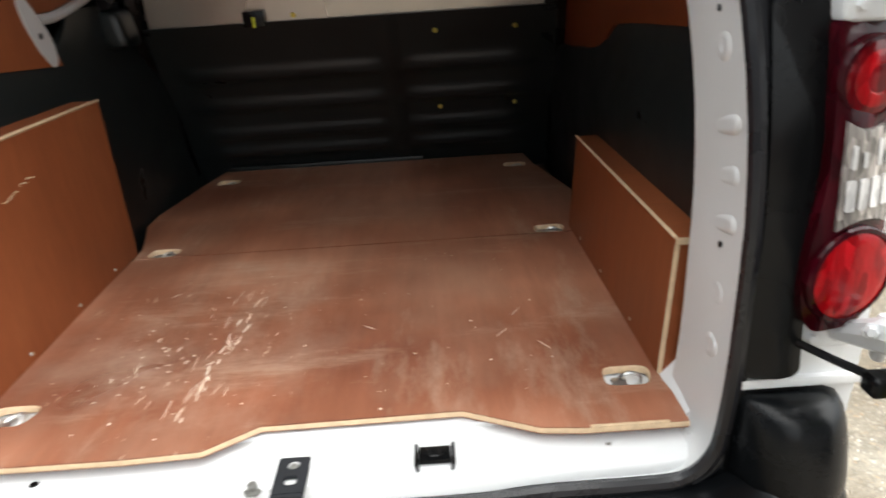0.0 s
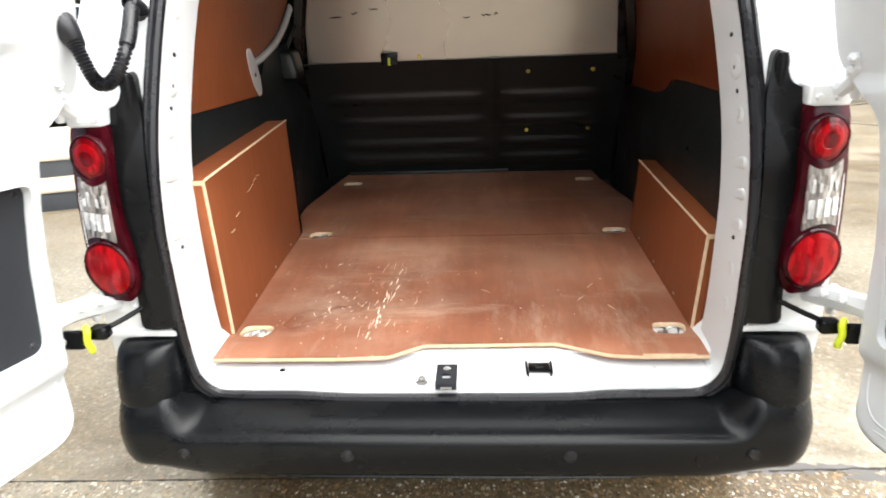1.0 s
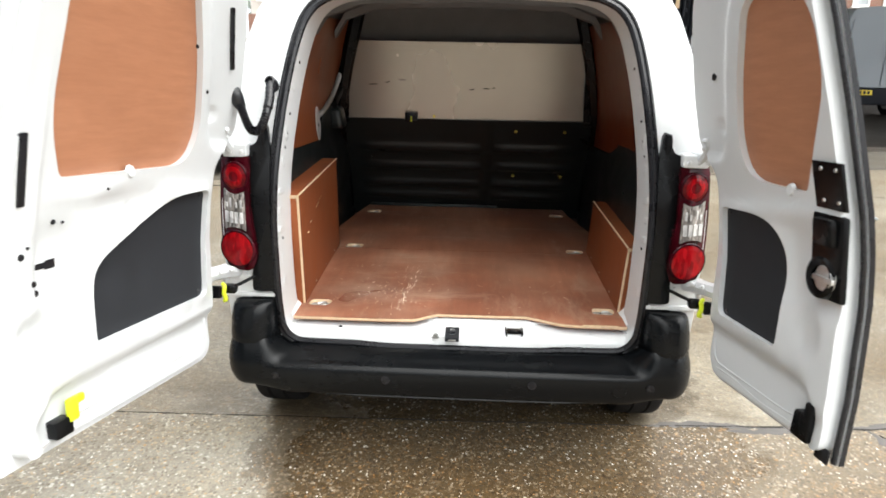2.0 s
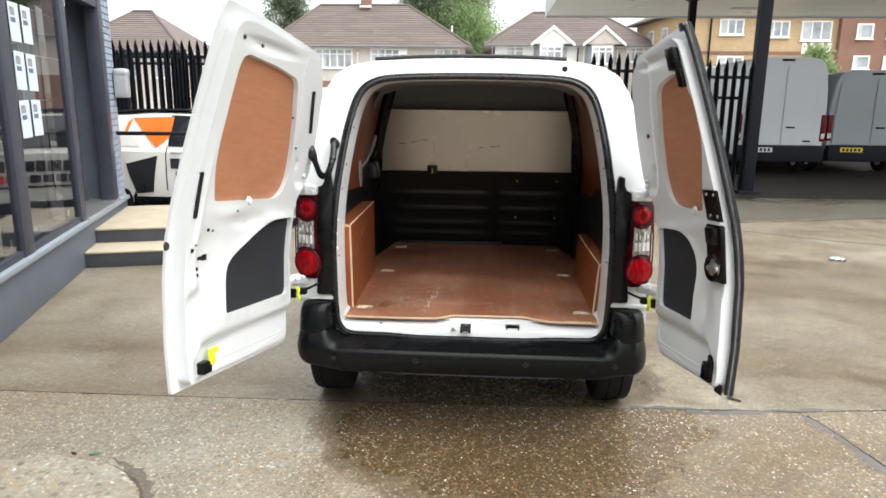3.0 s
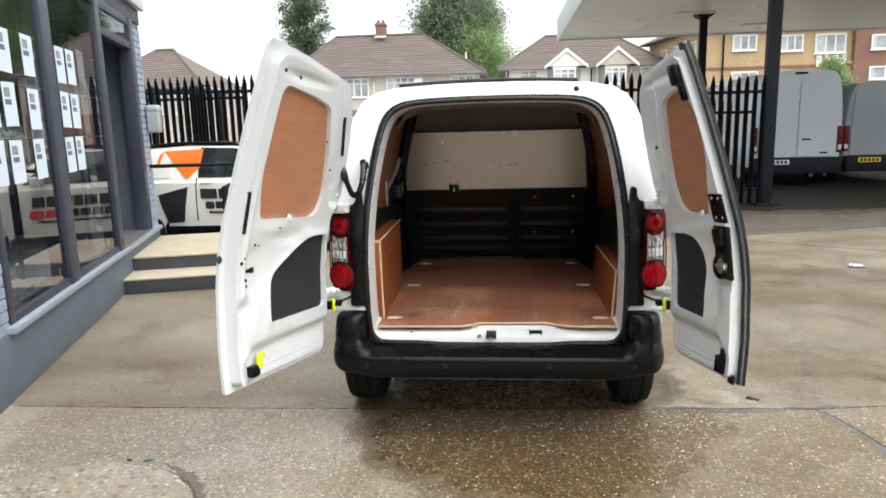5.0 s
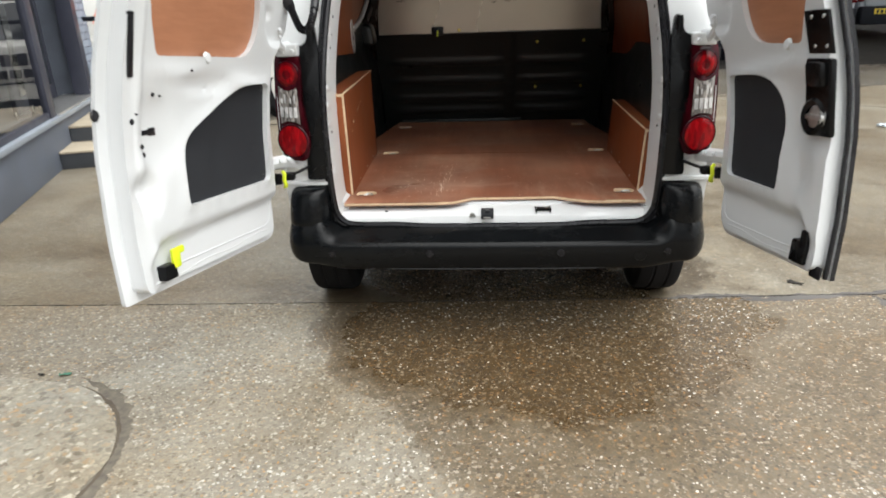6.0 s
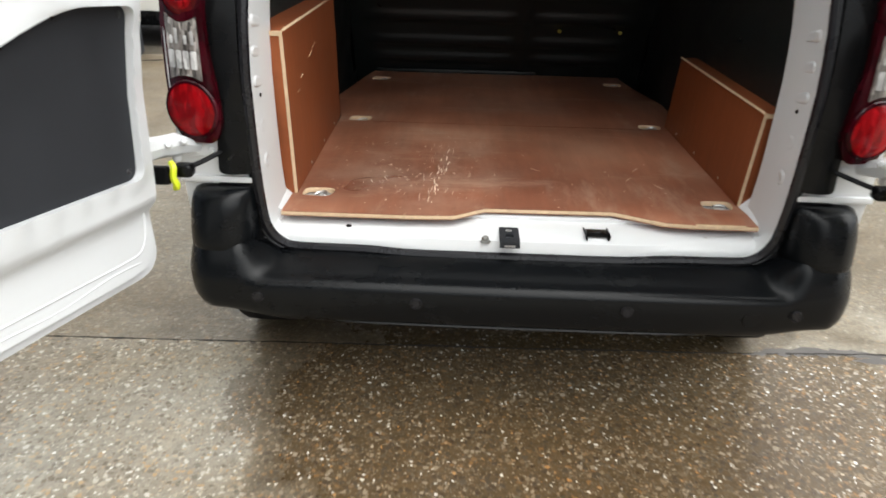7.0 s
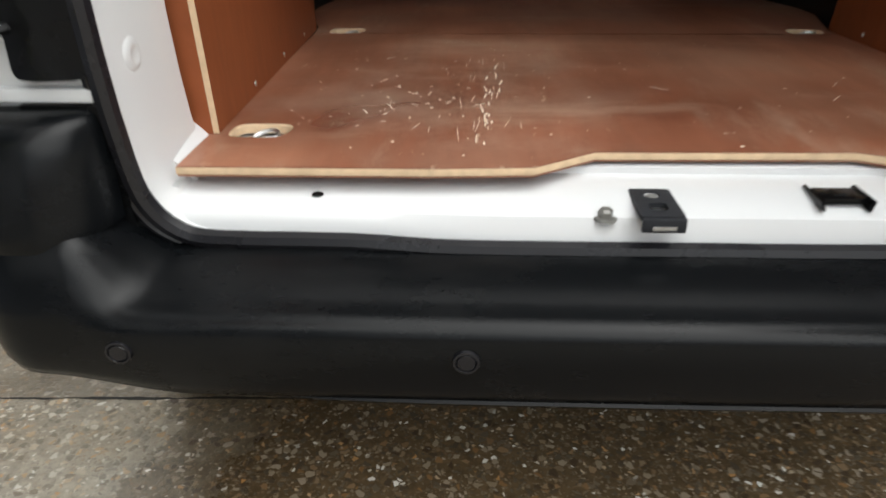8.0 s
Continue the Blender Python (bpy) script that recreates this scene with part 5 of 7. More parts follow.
    sheet = part("bulkhead_sheet", bm, PLATE, VAN, "scratched off-white painted steel bulkhead sheet")
    part("upper_bulkhead", plate([(-0.70, 1.15), (0.70, 1.15), (0.62, 1.80), (-0.62, 1.80)], (), 0.01, 0.2), HEADLINE, VAN, "grey cloth-covered upper bulkhead", at=pose(0, 1.485, 0))
    for side in (-1, 1):
        w = 0.642 if side > 0 else 0.664
        bm = plate([(side * w, 1.14), (side * 0.76, 1.14), (side * 0.71, 1.66), (side * (w - 0.026), 1.66)], (), 0.010, 0.1)
        moved(bm, lambda x, y, z: (x, 1.467 - (z - 1.15) * 0.14 + y, z))
        part("sheet_trim", bm, BLACK, sheet)
    part("sheet_bracket", box(-0.345, -0.275, 1.442, 1.458, 1.150, 1.198, 0.003), BLACK, sheet)
    part("sheet_strap", box(-0.315, -0.305, 1.437, 1.444, 1.148, 1.180, 0.002), YELLOW, sheet)
    part("sheet_screw", lathe([(0, 0.004), (0.007, 0.003), (0.009, 0)], 10, pose(-0.185, 1.466, 1.178, 90, 0, 0)), BRASS, sheet)
    rnd = random.Random(5)
    for x, z, w in ((-0.52, 1.345, 0.055), (-0.44, 1.36, 0.03), (-0.36, 1.375, 0.04), (0.02, 1.33, 0.03), (0.10, 1.335, 0.04), (0.14, 1.34, 0.02)):
        pts = [(x + w * (k / 4 - 0.5), 1.475 - (z - 1.15) * 0.14 + 0.004 * math.sin(x * 3.1) - 0.0015, z + rnd.uniform(-0.004, 0.004)) for k in range(5)]
        part("scuff_mark", tube(pts, [0.0008, 0.0025, 0.003, 0.0025, 0.0008], 4), TAR, sheet)


load_bay()


# ---- rear doors ----
FREE = 0.119


def rear_door(s, turn, hinge, axis, low_edge, top_edge):
    """A rear door, drawn shut, then swung open about its leaning hinge line. s = -1: the wide one."""
    wide = s < 0
    free = FREE if wide else -FREE
    f = -s

    def put(x, y, z):
        return (f * x, y, z)
    def edge_x(z):
        return low_edge + (top_edge - low_edge) * (z - 0.503) / 1.347
    p = Vector((f * hinge[0], hinge[1], 0.9))
    a = Vector((f * axis[0], axis[1], 1.0)).normalized()
    m = Matrix.Translation(p) @ Matrix.Rotation(radians(-turn * f), 4, a) @ Matrix.Translation(-p)
    outline = rounded([(low_edge, 0.526), (-0.690, 0.510), (-0.728, 0.545), (-0.730, 0.70), (-0.735, 1.20), (-0.850, 1.262), (-0.848, 1.40), (-0.802, 1.58), (-0.742, 1.72), (-0.660, 1.800), (-0.45, 1.818), (min(-0.2, free - 0.05), 1.838), (top_edge, 1.850)], [0.012, 0.05, 0.03, 0.02, 0.04, 0.03, 0.05, 0.05, 0.05, 0.05, 0.02, 0.02, 0.02], 4)
    bm = plate(outline, (), 0.012, 0.06)
    moved(bm, lambda x, y, z: put(x, skin(z) + y, z))
    door = part("rear_door", bm, DOORWHITE, VAN, "wide white rear door standing open" if wide else "narrow white rear door standing open", at=m)
    e = top_edge - (0.040 if wide else 0.022)
    inner = rounded([(e + low_edge - top_edge, 0.550), (-0.655, 0.534), (-0.700, 0.58), (-0.705, 0.72), (-0.708, 1.19), (-0.835, 1.272), (-0.828, 1.40), (-0.780, 1.57), (-0.718, 1.70), (-0.64, 1.765), (-0.40, 1.778), (e - 0.06, 1.803), (e, 1.785)], [0.03, 0.06, 0.05, 0.02, 0.05, 0.03, 0.05, 0.05, 0.05, 0.05, 0.02, 0.04, 0.03], 4)
    if wide:
        win = rounded([(0.010, 1.32), (-0.038, 1.190), (-0.535, 1.186), (-0.582, 1.29), (-0.520, 1.50), (-0.432, 1.668), (-0.25, 1.690), (0.010, 1.702)], [0.08, 0.02, 0.07, 0.08, 0.2, 0.04, 0.05, 0.06], 5)
        card = rounded([(-0.680, 1.097), (-0.500, 1.095), (-0.415, 1.068), (-0.175, 0.963), (-0.148, 0.905), (-0.146, 0.750), (-0.663, 0.746)], [0.03, 0.04, 0.06, 0.05, 0.05, 0.025, 0.03], 4)
    else:
        win = rounded([(-0.195, 1.33), (-0.250, 1.186), (-0.515, 1.190), (-0.555, 1.30), (-0.515, 1.47), (-0.430, 1.655), (-0.30, 1.682), (-0.215, 1.685), (-0.150, 1.60), (-0.145, 1.45)], [0.05, 0.02, 0.08, 0.07, 0.15, 0.05, 0.04, 0.06, 0.06, 0.05], 5)
        card = rounded([(-0.682, 1.085), (-0.46, 1.094), (-0.375, 1.06), (-0.336, 0.99), (-0.338, 0.738), (-0.655, 0.740)], [0.03, 0.06, 0.05, 0.07, 0.025, 0.03], 4)
    T = 0.050
    bm = plate(inner, [win, card], T, 0.018)
    rim_line = [(a[0] + (b2[0] - a[0]) * k / 6, a[1] + (b2[1] - a[1]) * k / 6) for a, b2 in zip(card, card[1:] + card[:1]) for k in range(6)]

    def relief(x, z):
        # pressed hollows of the inner panel
        g = lambda cx, cz, rx, rz: math.exp(-(((x - cx) / rx) ** 2 + ((z - cz) / rz) ** 2) ** 2)
        zc, xf = (0.674, 0.050) if wide else (0.690, -0.145)
        zc -= 0.05 / (1 + math.exp((xf - 0.03 - x) * 70))
        d = -0.022 / (1 + math.exp((z - zc) * 170)) / (1 + math.exp((x - xf) * 110))
        near = min((x - q[0]) ** 2 + (z - q[1]) ** 2 for q in rim_line)
        d += 0.006 * math.exp(-near / 0.022 ** 2)
        if wide:
            d += -0.010 * g(0.035, 0.838, 0.05, 0.03)
        else:
            d += 0.008 / (1 + math.exp((-0.232 - x) * 130)) / (1 + math.exp((z - 0.892) * 130)) / (1 + math.exp((zc - z) * 130))
        d += -0.010 * g(free - 0.16, 0.98, 0.085, 0.11)
        d += 0.006 * g(-0.30, 1.140 + 0.10 * (x + 0.15), 0.30, 0.026)
        d += -0.012 * g(-0.30, 1.115, 0.13, 0.03) if wide else 0
        rim = float(np.interp(z, [1.20, 1.29, 1.48, 1.60, 1.68], [-0.70, -0.640, -0.592, -0.545, -0.49]))
        d += -0.021 / (1 + math.exp((x - rim) * 150)) / (1 + math.exp((1.235 - z) * 120))
        d += -0.010 * g(-0.665, 1.335, 0.028, 0.022)
        d += -0.012 * g(free - 0.10, 0.82, 0.05, 0.06)
        d += -0.010 * g(free - 0.30, 1.745, 0.18, 0.018)
        d += 0.005 * g(free - 0.085, 1.0, 0.018, 0.42) if wide else 0
        return d * (1.35 if wide else 1.0)
    moved(bm, lambda x, y, z: put(x, skin(z) + 0.010 + y + (relief(x, z) if y > 0.04 else 0), z))
    body = part("inner_panel", bm, DOORWHITE, door, angle=40)
    bv = body.modifiers.new("soft_edge", "BEVEL")
    bv.width, bv.segments, bv.limit_method, bv.angle_limit = 0.011, 3, "ANGLE", radians(50)

    def level(x, z, up=0.0):
        return skin(z) + 0.010 + T + relief(x, z) + up
    for nm, loop, mt, depth, lab in (("window_board", win, DOORPLY, 0.020, "tan plywood panel filling the window"), ("door_card", card, GREY, 0.012, "charcoal fabric-grained door card")):
        cx, cz = sum(q[0] for q in loop) / len(loop), sum(q[1] for q in loop) / len(loop)
        big = [(cx + (x - cx) * 1.012, cz + (z - cz) * 1.012) for x, z in loop]
        bm = plate(big, (), 0.006, 0.06)
        moved(bm, lambda x, y, z: put(x, skin(z) + 0.010 + T - depth - 0.006 + y, z))
        pan = part(nm, bm, mt, door, lab)
        if nm == "door_card":
            for i in range(2, len(loop), 6):
                x, z = loop[i]
                x, z = cx + (x - cx) * 0.94, cz + (z - cz) * 0.94
                part("card_stud", lathe([(0, 0.003), (0.006, 0.002), (0.008, 0)], 10, pose(*put(x, skin(z) + 0.010 + T - depth, z), -90, 0, 0)), RUBBER, pan)
        else:
            bm = lathe([(0, 0.010), (0.014, 0.008), (0.019, 0.0)], 12)
            zz = min(q[1] for q in loop)
            bmesh.ops.transform(bm, matrix=pose(*put(cx, level(cx, zz - 0.002, -0.006), zz - 0.002), -90, 0, 0), verts=bm.verts)
            part("panel_nub", bm, DOORWHITE, pan)

    def plug(x, z, r, mt=RUBBER, nm="plug", up=0.0):
        part(nm, lathe([(0, 0.0035), (r * 0.8, 0.0035), (r, 0.0)], 14, pose(*put(x, level(x, z, up), z), -90, 0, 0)), mt, door)

    def block(x0, x1, z0, z1, d, mt, nm, r=0.004, up=0.0, label=""):
        bm = box(x0, x1, -0.004, d, z0, z1, r)
        xm, zm = (x0 + x1) / 2, (z0 + z1) / 2
        slope = (skin(zm + 0.03) - skin(zm - 0.03)) / 0.06
        moved(bm, lambda x, y, z: put(x, y + level(xm, zm, up) + slope * (z - zm), z))
        return part(nm, bm, mt, door, label)
    # cast hinge arms between body and door, each with bolt heads
    inv = m.inverted()
    for line, bolts in (
        (((0.790, 0.010, 1.222, 0.020), (0.804, -0.040, 1.222, 0.017), (0.812, -0.070, 1.250, 0.022), (0.800, -0.092, 1.284, 0.016)), ((0.806, -0.070, 1.262), (0.798, -0.088, 1.288))),
        (((0.780, 0.000, 0.766, 0.020), (0.806, -0.050, 0.770, 0.018), (0.826, -0.095, 0.788, 0.028), (0.852, -0.150, 0.796, 0.026), (0.885, -0.195, 0.796, 0.034)), ((0.816, -0.098, 0.800), (0.838, -0.135, 0.802))),
    ):
        rows = []
        for x, y, z, w in line:
            rows.append([inv @ Vector((s * (x + w * 0.75 * math.cos(k * math.pi / 4)), y, z + w * math.sin(k * math.pi / 4))) for k in range(8)])
        arm = part("hinge_arm", loft(rows, True, True), DOORWHITE, door, angle=25)
        x, y, z, w = line[2]
        pin = lathe([(0, 0.034), (0.008, 0.034), (0.011, 0.028), (0.011, -0.028), (0.008, -0.034), (0, -0.034)], 12, inv @ pose(s * (x + 0.010), y + 0.012, z - 0.012))
        part("hinge_pin", pin, DOORWHITE, arm)
        for x, y, z in bolts:
            part("hinge_bolt", lathe([(0, 0.011), (0.006, 0.011), (0.008, 0.008), (0.0085, 0.0), (0.012, -0.001), (0.012, -0.006)], 6, inv @ pose(s * (x - 0.012), y - 0.006, z, 75, 0, -s * 30)), DOORWHITE, arm)
    if wide:
        plug(free + 0.018, 1.045, 0.0165, up=-0.048)
        plug(free - 0.060, 1.022, 0.009)
        plug(0.026, 0.952, 0.008)
        plug(0.018, 0.928, 0.0085)
        plug(0.045, 1.040, 0.004)
        plug(0.028, 1.747, 0.010)
        plug(-0.116, 1.743, 0.010)
        plug(-0.475, 1.52, 0.006, up=0.0)
        plug(-0.575, 1.40, 0.006, up=0.0)
        plug(-0.035, 1.088, 0.007)
        plug(-0.065, 1.083, 0.004)
        plug(-0.20, 1.148, 0.004)
        block(-0.045, 0.015, 0.980, 0.994, 0.002, RUBBER, "latch_slot", 0.001)
        block(-0.050, -0.020, 0.976, 0.998, 0.002, RUBBER, "latch_slot", 0.001)
        for x0, z0, x1, z1, w in ((free - 0.053, 1.135, free - 0.039, 1.296, 0.010), (-0.730, 1.472, -0.648, 1.648, 0.008)):
            dz = z1 - z0
            bm = box(-w, w, -0.004, 0.008, z0, z1, 0.004)
            moved(bm, lambda x, y, z: put(x + x0 + (x1 - x0) * (z - z0) / dz, y + skin(z) + 0.010 + (T - 0.003 if x0 > -0.3 else T - 0.026), z))
            part("rubber_buffer", bm, RUBBER, door, "black rubber buffer strip")
        block(-0.040, 0.016, 0.560, 0.604, 0.030, BLACK, "lower_latch", 0.006, label="black lower latch")
        bm = box(-0.072, -0.038, 0.018, 0.032, 0.587, 0.644, 0.006)
        box(-0.097, -0.038, 0.018, 0.030, 0.624, 0.646, 0.006, bm)
        moved(bm, lambda x, y, z: put(x + 0.01, y + level(-0.08, 0.59), z))
        part("latch_lever", bm, YELLOW, door, "lime yellow release lever")
    else:
        b1 = block(-0.212, -0.105, 1.158, 1.271, 0.006, BLACK, "lock_bracket", 0.003, label="black bracket with four bright screws")
        for x, z in ((-0.178, 1.254), (-0.125, 1.254), (-0.178, 1.178), (-0.125, 1.178)):
            part("bracket_screw", lathe([(0, 0.003), (0.005, 0.002), (0.006, 0)], 8, pose(*put(x, level(x, z, 0.007 + (skin(z) - skin(1.2145)) * 0.02), z), -90, 0, 0)), STEEL, b1)
        lk = block(-0.222, -0.105, 0.933, 1.147, 0.016, BLACK, "lock_plate", 0.010, label="black lock plate with round handle well")
        part("handle_well", lathe([(0.028, 0.010), (0.044, 0.014), (0.054, 0.008), (0.057, -0.004)], 24, pose(*put(-0.176, level(-0.176, 0.988, 0.012), 0.988), -90, 0, 0)), BLACK, lk)
        part("handle_disc", lathe([(0, 0.012), (0.030, 0.010), (0.039, 0.002)], 20, pose(*put(-0.158, level(-0.158, 0.988, 0.014), 0.988), -90, 0, 0)), STEEL, lk, "bright metal release handle")
        bm = box(-0.186, -0.112, 0.024, 0.034, 0.981, 0.995, 0.004)
        moved(bm, lambda x, y, z: put(x, y + level(-0.143, 0.988), z))
        part("release_handle", bm, STEEL, lk)
        block(-0.200, -0.125, 1.068, 1.136, 0.030, BLACK, "lock_body", 0.012)
        block(-0.200, -0.130, 0.556, 0.625, 0.030, BLACK, "lower_latch", 0.008, label="black lower latch")
        block(-0.165, -0.132, 0.600, 0.660, 0.022, BLACK, "lower_latch", 0.008)
        block(-0.235, -0.165, 1.690, 1.765, 0.024, BLACK, "upper_latch", 0.006, label="black upper latch")
        block(-0.205, -0.165, 1.630, 1.710, 0.016, BLACK, "upper_latch", 0.006)
        plug(-0.670, 1.480, 0.013, up=0.0)
        bm = tube([put(edge_x(z) - 0.004, skin(z) + 0.024, z) for z in np.linspace(0.532, 1.835, 40)], 0.007, 8)
        part("edge_seal", bm, RUBBER, door, "black rubber seal along the free edge")
        bm = bmesh.new()
        loft([[put(edge_x(z) + 0.002, skin(z) - 0.002, z), put(edge_x(z) + 0.002, skin(z) + 0.013, z)] for z in np.linspace(0.528, 1.846, 30)], bm=bm)
        part("dark_edge", bm, RUBBER, door)
        block(low_edge - 0.055, low_edge - 0.004, 0.528, 0.565, -0.01, RUBBER, "corner_pad", 0.004, up=-0.012)
        block(top_edge - 0.035, top_edge - 0.004, 1.815, 1.842, -0.012, RUBBER, "corner_pad", 0.004, up=-0.022)
    # seam bead along the foot of the door
    bm = tube([put(x, level(x, 0.560, -0.002), 0.557 + 0.004 * math.sin(x * 20)) for x in np.linspace(-0.64, e - 0.03, 16)], 0.0035, 6)
    part("seam_bead", bm, DOORWHITE, door)
    bm = tube(spline([put(x, level(x, z, -0.001), z) for x, z in ((-0.685, 0.66), (-0.676, 0.612), (-0.650, 0.580), (-0.60, 0.574), (-0.45, 0.577), (-0.30, 0.580), (e - 0.06, 0.588))], 6), 0.003, 6)
    part("seam_bead", bm, DOORWHITE, door)
    return door


rear_door(-1, 99.8, (-0.8237, -0.0842), (0.0352, 0.0611), 0.146, 0.118)
rear_door(1, 98.5, (-0.8219, -0.0659), (0.0247, 0.0578), -0.072, -0.132)


def body_fittings():
    for s in (-1, 1):
        # check strap with its lime clip, hinge leaf on the body
        o = 0.010 if s < 0 else 0.0
        st = part("check_strap", tube(spline([(s * 0.700, 0.02, 0.764), (s * 0.740, -0.05, 0.757), (s * (0.790 - o), -0.11, 0.746), (s * (0.838 - o), -0.160, 0.740)], 5), 0.006, 6), BLACK, VAN, "black door check strap with lime clip")
        part("strap_clip", tube(spline([(s * (0.828 - o), -0.158, 0.764), (s * (0.818 - o), -0.170, 0.758), (s * (0.820 - o), -0.174, 0.736), (s * (0.816 - o), -0.170, 0.712), (s * (0.826 - o), -0.160, 0.704)], 4), 0.0075, 6), YELLOW, st, "lime yellow clip")
        part("strap_block", box(s * (0.786 - o), s * (0.828 - o), -0.156, -0.122, 0.726, 0.757, 0.010, seg=3), BLACK, st)
        part("strap_bracket", box(s * (0.830 - o), s * 0.884, -0.178, -0.162, 0.716, 0.760, 0.005), BLACK, st)
        part("strap_bolt", lathe([(0, 0.006), (0.008, 0.005), (0.010, 0)], 8, pose(s * 0.864, -0.180, 0.738, 90, 0, 0)), STEEL, st)
        for z in (0.772, 1.220):
            leaf = part("hinge_leaf", box(s * 0.745, s * 0.832, -0.040 if z < 1 else -0.030, 0.03, z - 0.034, z + 0.012, 0.010, seg=3), WHITE, VAN)
            for x in (0.764, 0.802):
                part("leaf_bolt", lathe([(0, 0.008), (0.006, 0.008), (0.0075, 0.006), (0.008, 0.0), (0.011, -0.001), (0.011, -0.004)], 6, pose(s * x, -0.041 if z < 1 else -0.031, z - 0.014, 90, 0, 0)), WHITE, leaf)
    pts = [(-0.672, 0.075, 1.435), (-0.670, 0.045, 1.425), (-0.666, -0.005, 1.365), (-0.676, -0.060, 1.300), (-0.692, -0.088, 1.284), (-0.712, -0.088, 1.300), (-0.732, -0.082, 1.350), (-0.750, -0.075, 1.392), (-0.764, -0.070, 1.408)]
    line = spline(pts, 16)
    r = [0.0120 + (0.0036 if i % 2 and 22 < i < 104 else 0) for i in range(len(line))]
    cd = part("cable_conduit", tube(line, r, 10), RUBBER, VAN, "ribbed black cable conduit between body and door", angle=60)
    part("conduit_sleeve", tube(spline(pts[:4], 6)[:14], 0.0165, 12), RUBBER, cd)
    part("conduit_boot", lathe([(0.012, 0.03), (0.018, 0.026), (0.022, 0.0), (0.022, -0.03), (0, -0.03)], 12, pose(-0.672, 0.066, 1.430, 60, 0, 0)), RUBBER, cd)
    part("conduit_boot", lathe([(0, 0.034), (0.018, 0.030), (0.026, 0.010), (0.025, -0.01), (0.017, -0.045), (0.013, -0.05)], 14, pose(-0.757, -0.072, 1.400, 0, -25, 0)), RUBBER, cd)


body_fittings()


# ---- shop building ----
SHOP = pose(-2.94, 0.12, 0, 0, 0, math.degrees(math.atan2(0.954, -0.301)))  # x runs along the wall, y points into the shop


def sheet(x0, x1, y, z0, z1):
    bm = bmesh.new()
    bm.faces.new([bm.verts.new(p) for p in ((x0, y, z0), (x1, y, z0), (x1, y, z1), (x0, y, z1))])
    return bm


def shop():
    wall = thing("shop_building", "blue-grey shop front with large windows and brick piers", "shop", SHOP)
    # plinth, sill ledge
    part("plinth", box(-6.0, 5.03, 0.0, 0.35, 0, 0.41, 0.008), PLINTH, wall)
    part("sill_ledge", box(0.22, 5.0, -0.045, 0.30, 0.41, 0.455, 0.008), LIT_LEDGE, wall, "grey ledge under the shop windows")
    part("head_beam", box(-6.0, 5.03, 0.0, 0.36, 2.95, 3.25, 0.01), SLATE, wall)
    part("roof_slab", box(-6.0, 5.03, 0.0, 5.0, 3.25, 3.40), PLINTH, wall)
    part("roof_fascia", box(-6.2, 5.045, -0.07, -0.001, 3.12, 3.40, 0.01), FASCIA, wall)
    part("back_wall", box(-6.0, 5.03, 4.8, 5.0, 0, 3.25), SHADEIN, wall)
    part("shop_floor", box(-6.0, 5.03, 0.36, 4.8, 0.38, 0.42), SHADEIN, wall)
    part("end_wall", box(4.90, 5.03, 0.5, 4.8, 0, 3.25), PLINTH, wall)
    part("end_wall", box(-6.0, -5.85, 0.36, 4.8, 0, 3.25), PLINTH, wall)
    part("display_rail", box(0.45, 3.1, 1.4, 1.45, 1.2, 1.26), SHADEIN, wall)
    part("display_board", box(0.5, 2.9, 1.45, 1.5, 0.45, 1.9), PLINTH, wall)
    # posts and frames
    for x0, x1 in ((1.45, 1.66), (2.98, 3.14), (4.40, 4.56)):
        part("window_post", box(x0, x1, -0.012, 0.14, 0.455, 2.95, 0.008), SLATE, wall)
    part("window_frame", box(0.34, 2.98, 0.0, 0.10, 0.455, 0.51, 0.006), SLATE, wall)
    part("window_frame", box(0.34, 4.4, 0.0, 0.10, 2.86, 2.95, 0.006), SLATE, wall)
    part("window_frame", box(0.28, 0.36, 0.0, 0.10, 0.455, 2.95, 0.006), SLATE, wall)
    part("transom", box(3.14, 4.40, 0.0, 0.10, 2.60, 2.68, 0.006), SLATE, wall)
    for x0, x1, z0 in ((0.36, 1.45, 0.51), (1.66, 2.98, 0.51), (3.14, 4.40, 2.68)):
        pn = part("pane", sheet(x0, x1, 0.020, z0, 2.86), GLASS, wall, "clear reflecting shop window pane")
        pn.visible_shadow = False
    door = part("shop_door", box(3.16, 4.38, 0.30, 0.34, 0.47, 2.60, 0.004), SLATE, wall, "dark shop door set back in its recess")
    part("door_glass", box(3.30, 4.24, 0.285, 0.30, 0.62, 2.50, 0.004), CARGLASS, door)
    part("letter_plate", box(3.70, 3.85, 0.27, 0.285, 1.95, 1.98, 0.003), STEEL, door)
    part("threshold", box(3.14, 4.56, -0.035, 0.30, 0.455, 0.475, 0.004), STEEL, wall)
    lampb = part("wall_lamp", box(0, 0.15, -0.16, 0.0, 1.64, 1.93, 0.03, seg=4), LAMPBOX, wall, "silver rounded box on the wall corner", at=pose(4.86, -0.002, 0))
    part("lamp_hood", box(-0.008, 0.158, -0.17, 0.0, 1.88, 1.98, 0.045, seg=4), LAMPBOX, lampb)
    # adverts hung in the window
    rnd = random.Random(11)
    for z in (2.04, 1.68, 1.32):
        for x in (0.37, 0.66, 1.08, 1.77, 2.03):
            w, h = 0.21, 0.285
            tilt = rnd.uniform(-1.5, 1.5)
            sh = thing("advert", "white printed advert with a small photo stuck on the shop window", "poster", SHOP @ pose(x, 0, z + rnd.uniform(-0.01, 0.01), 0, tilt, 0), group="adverts in the shop window")
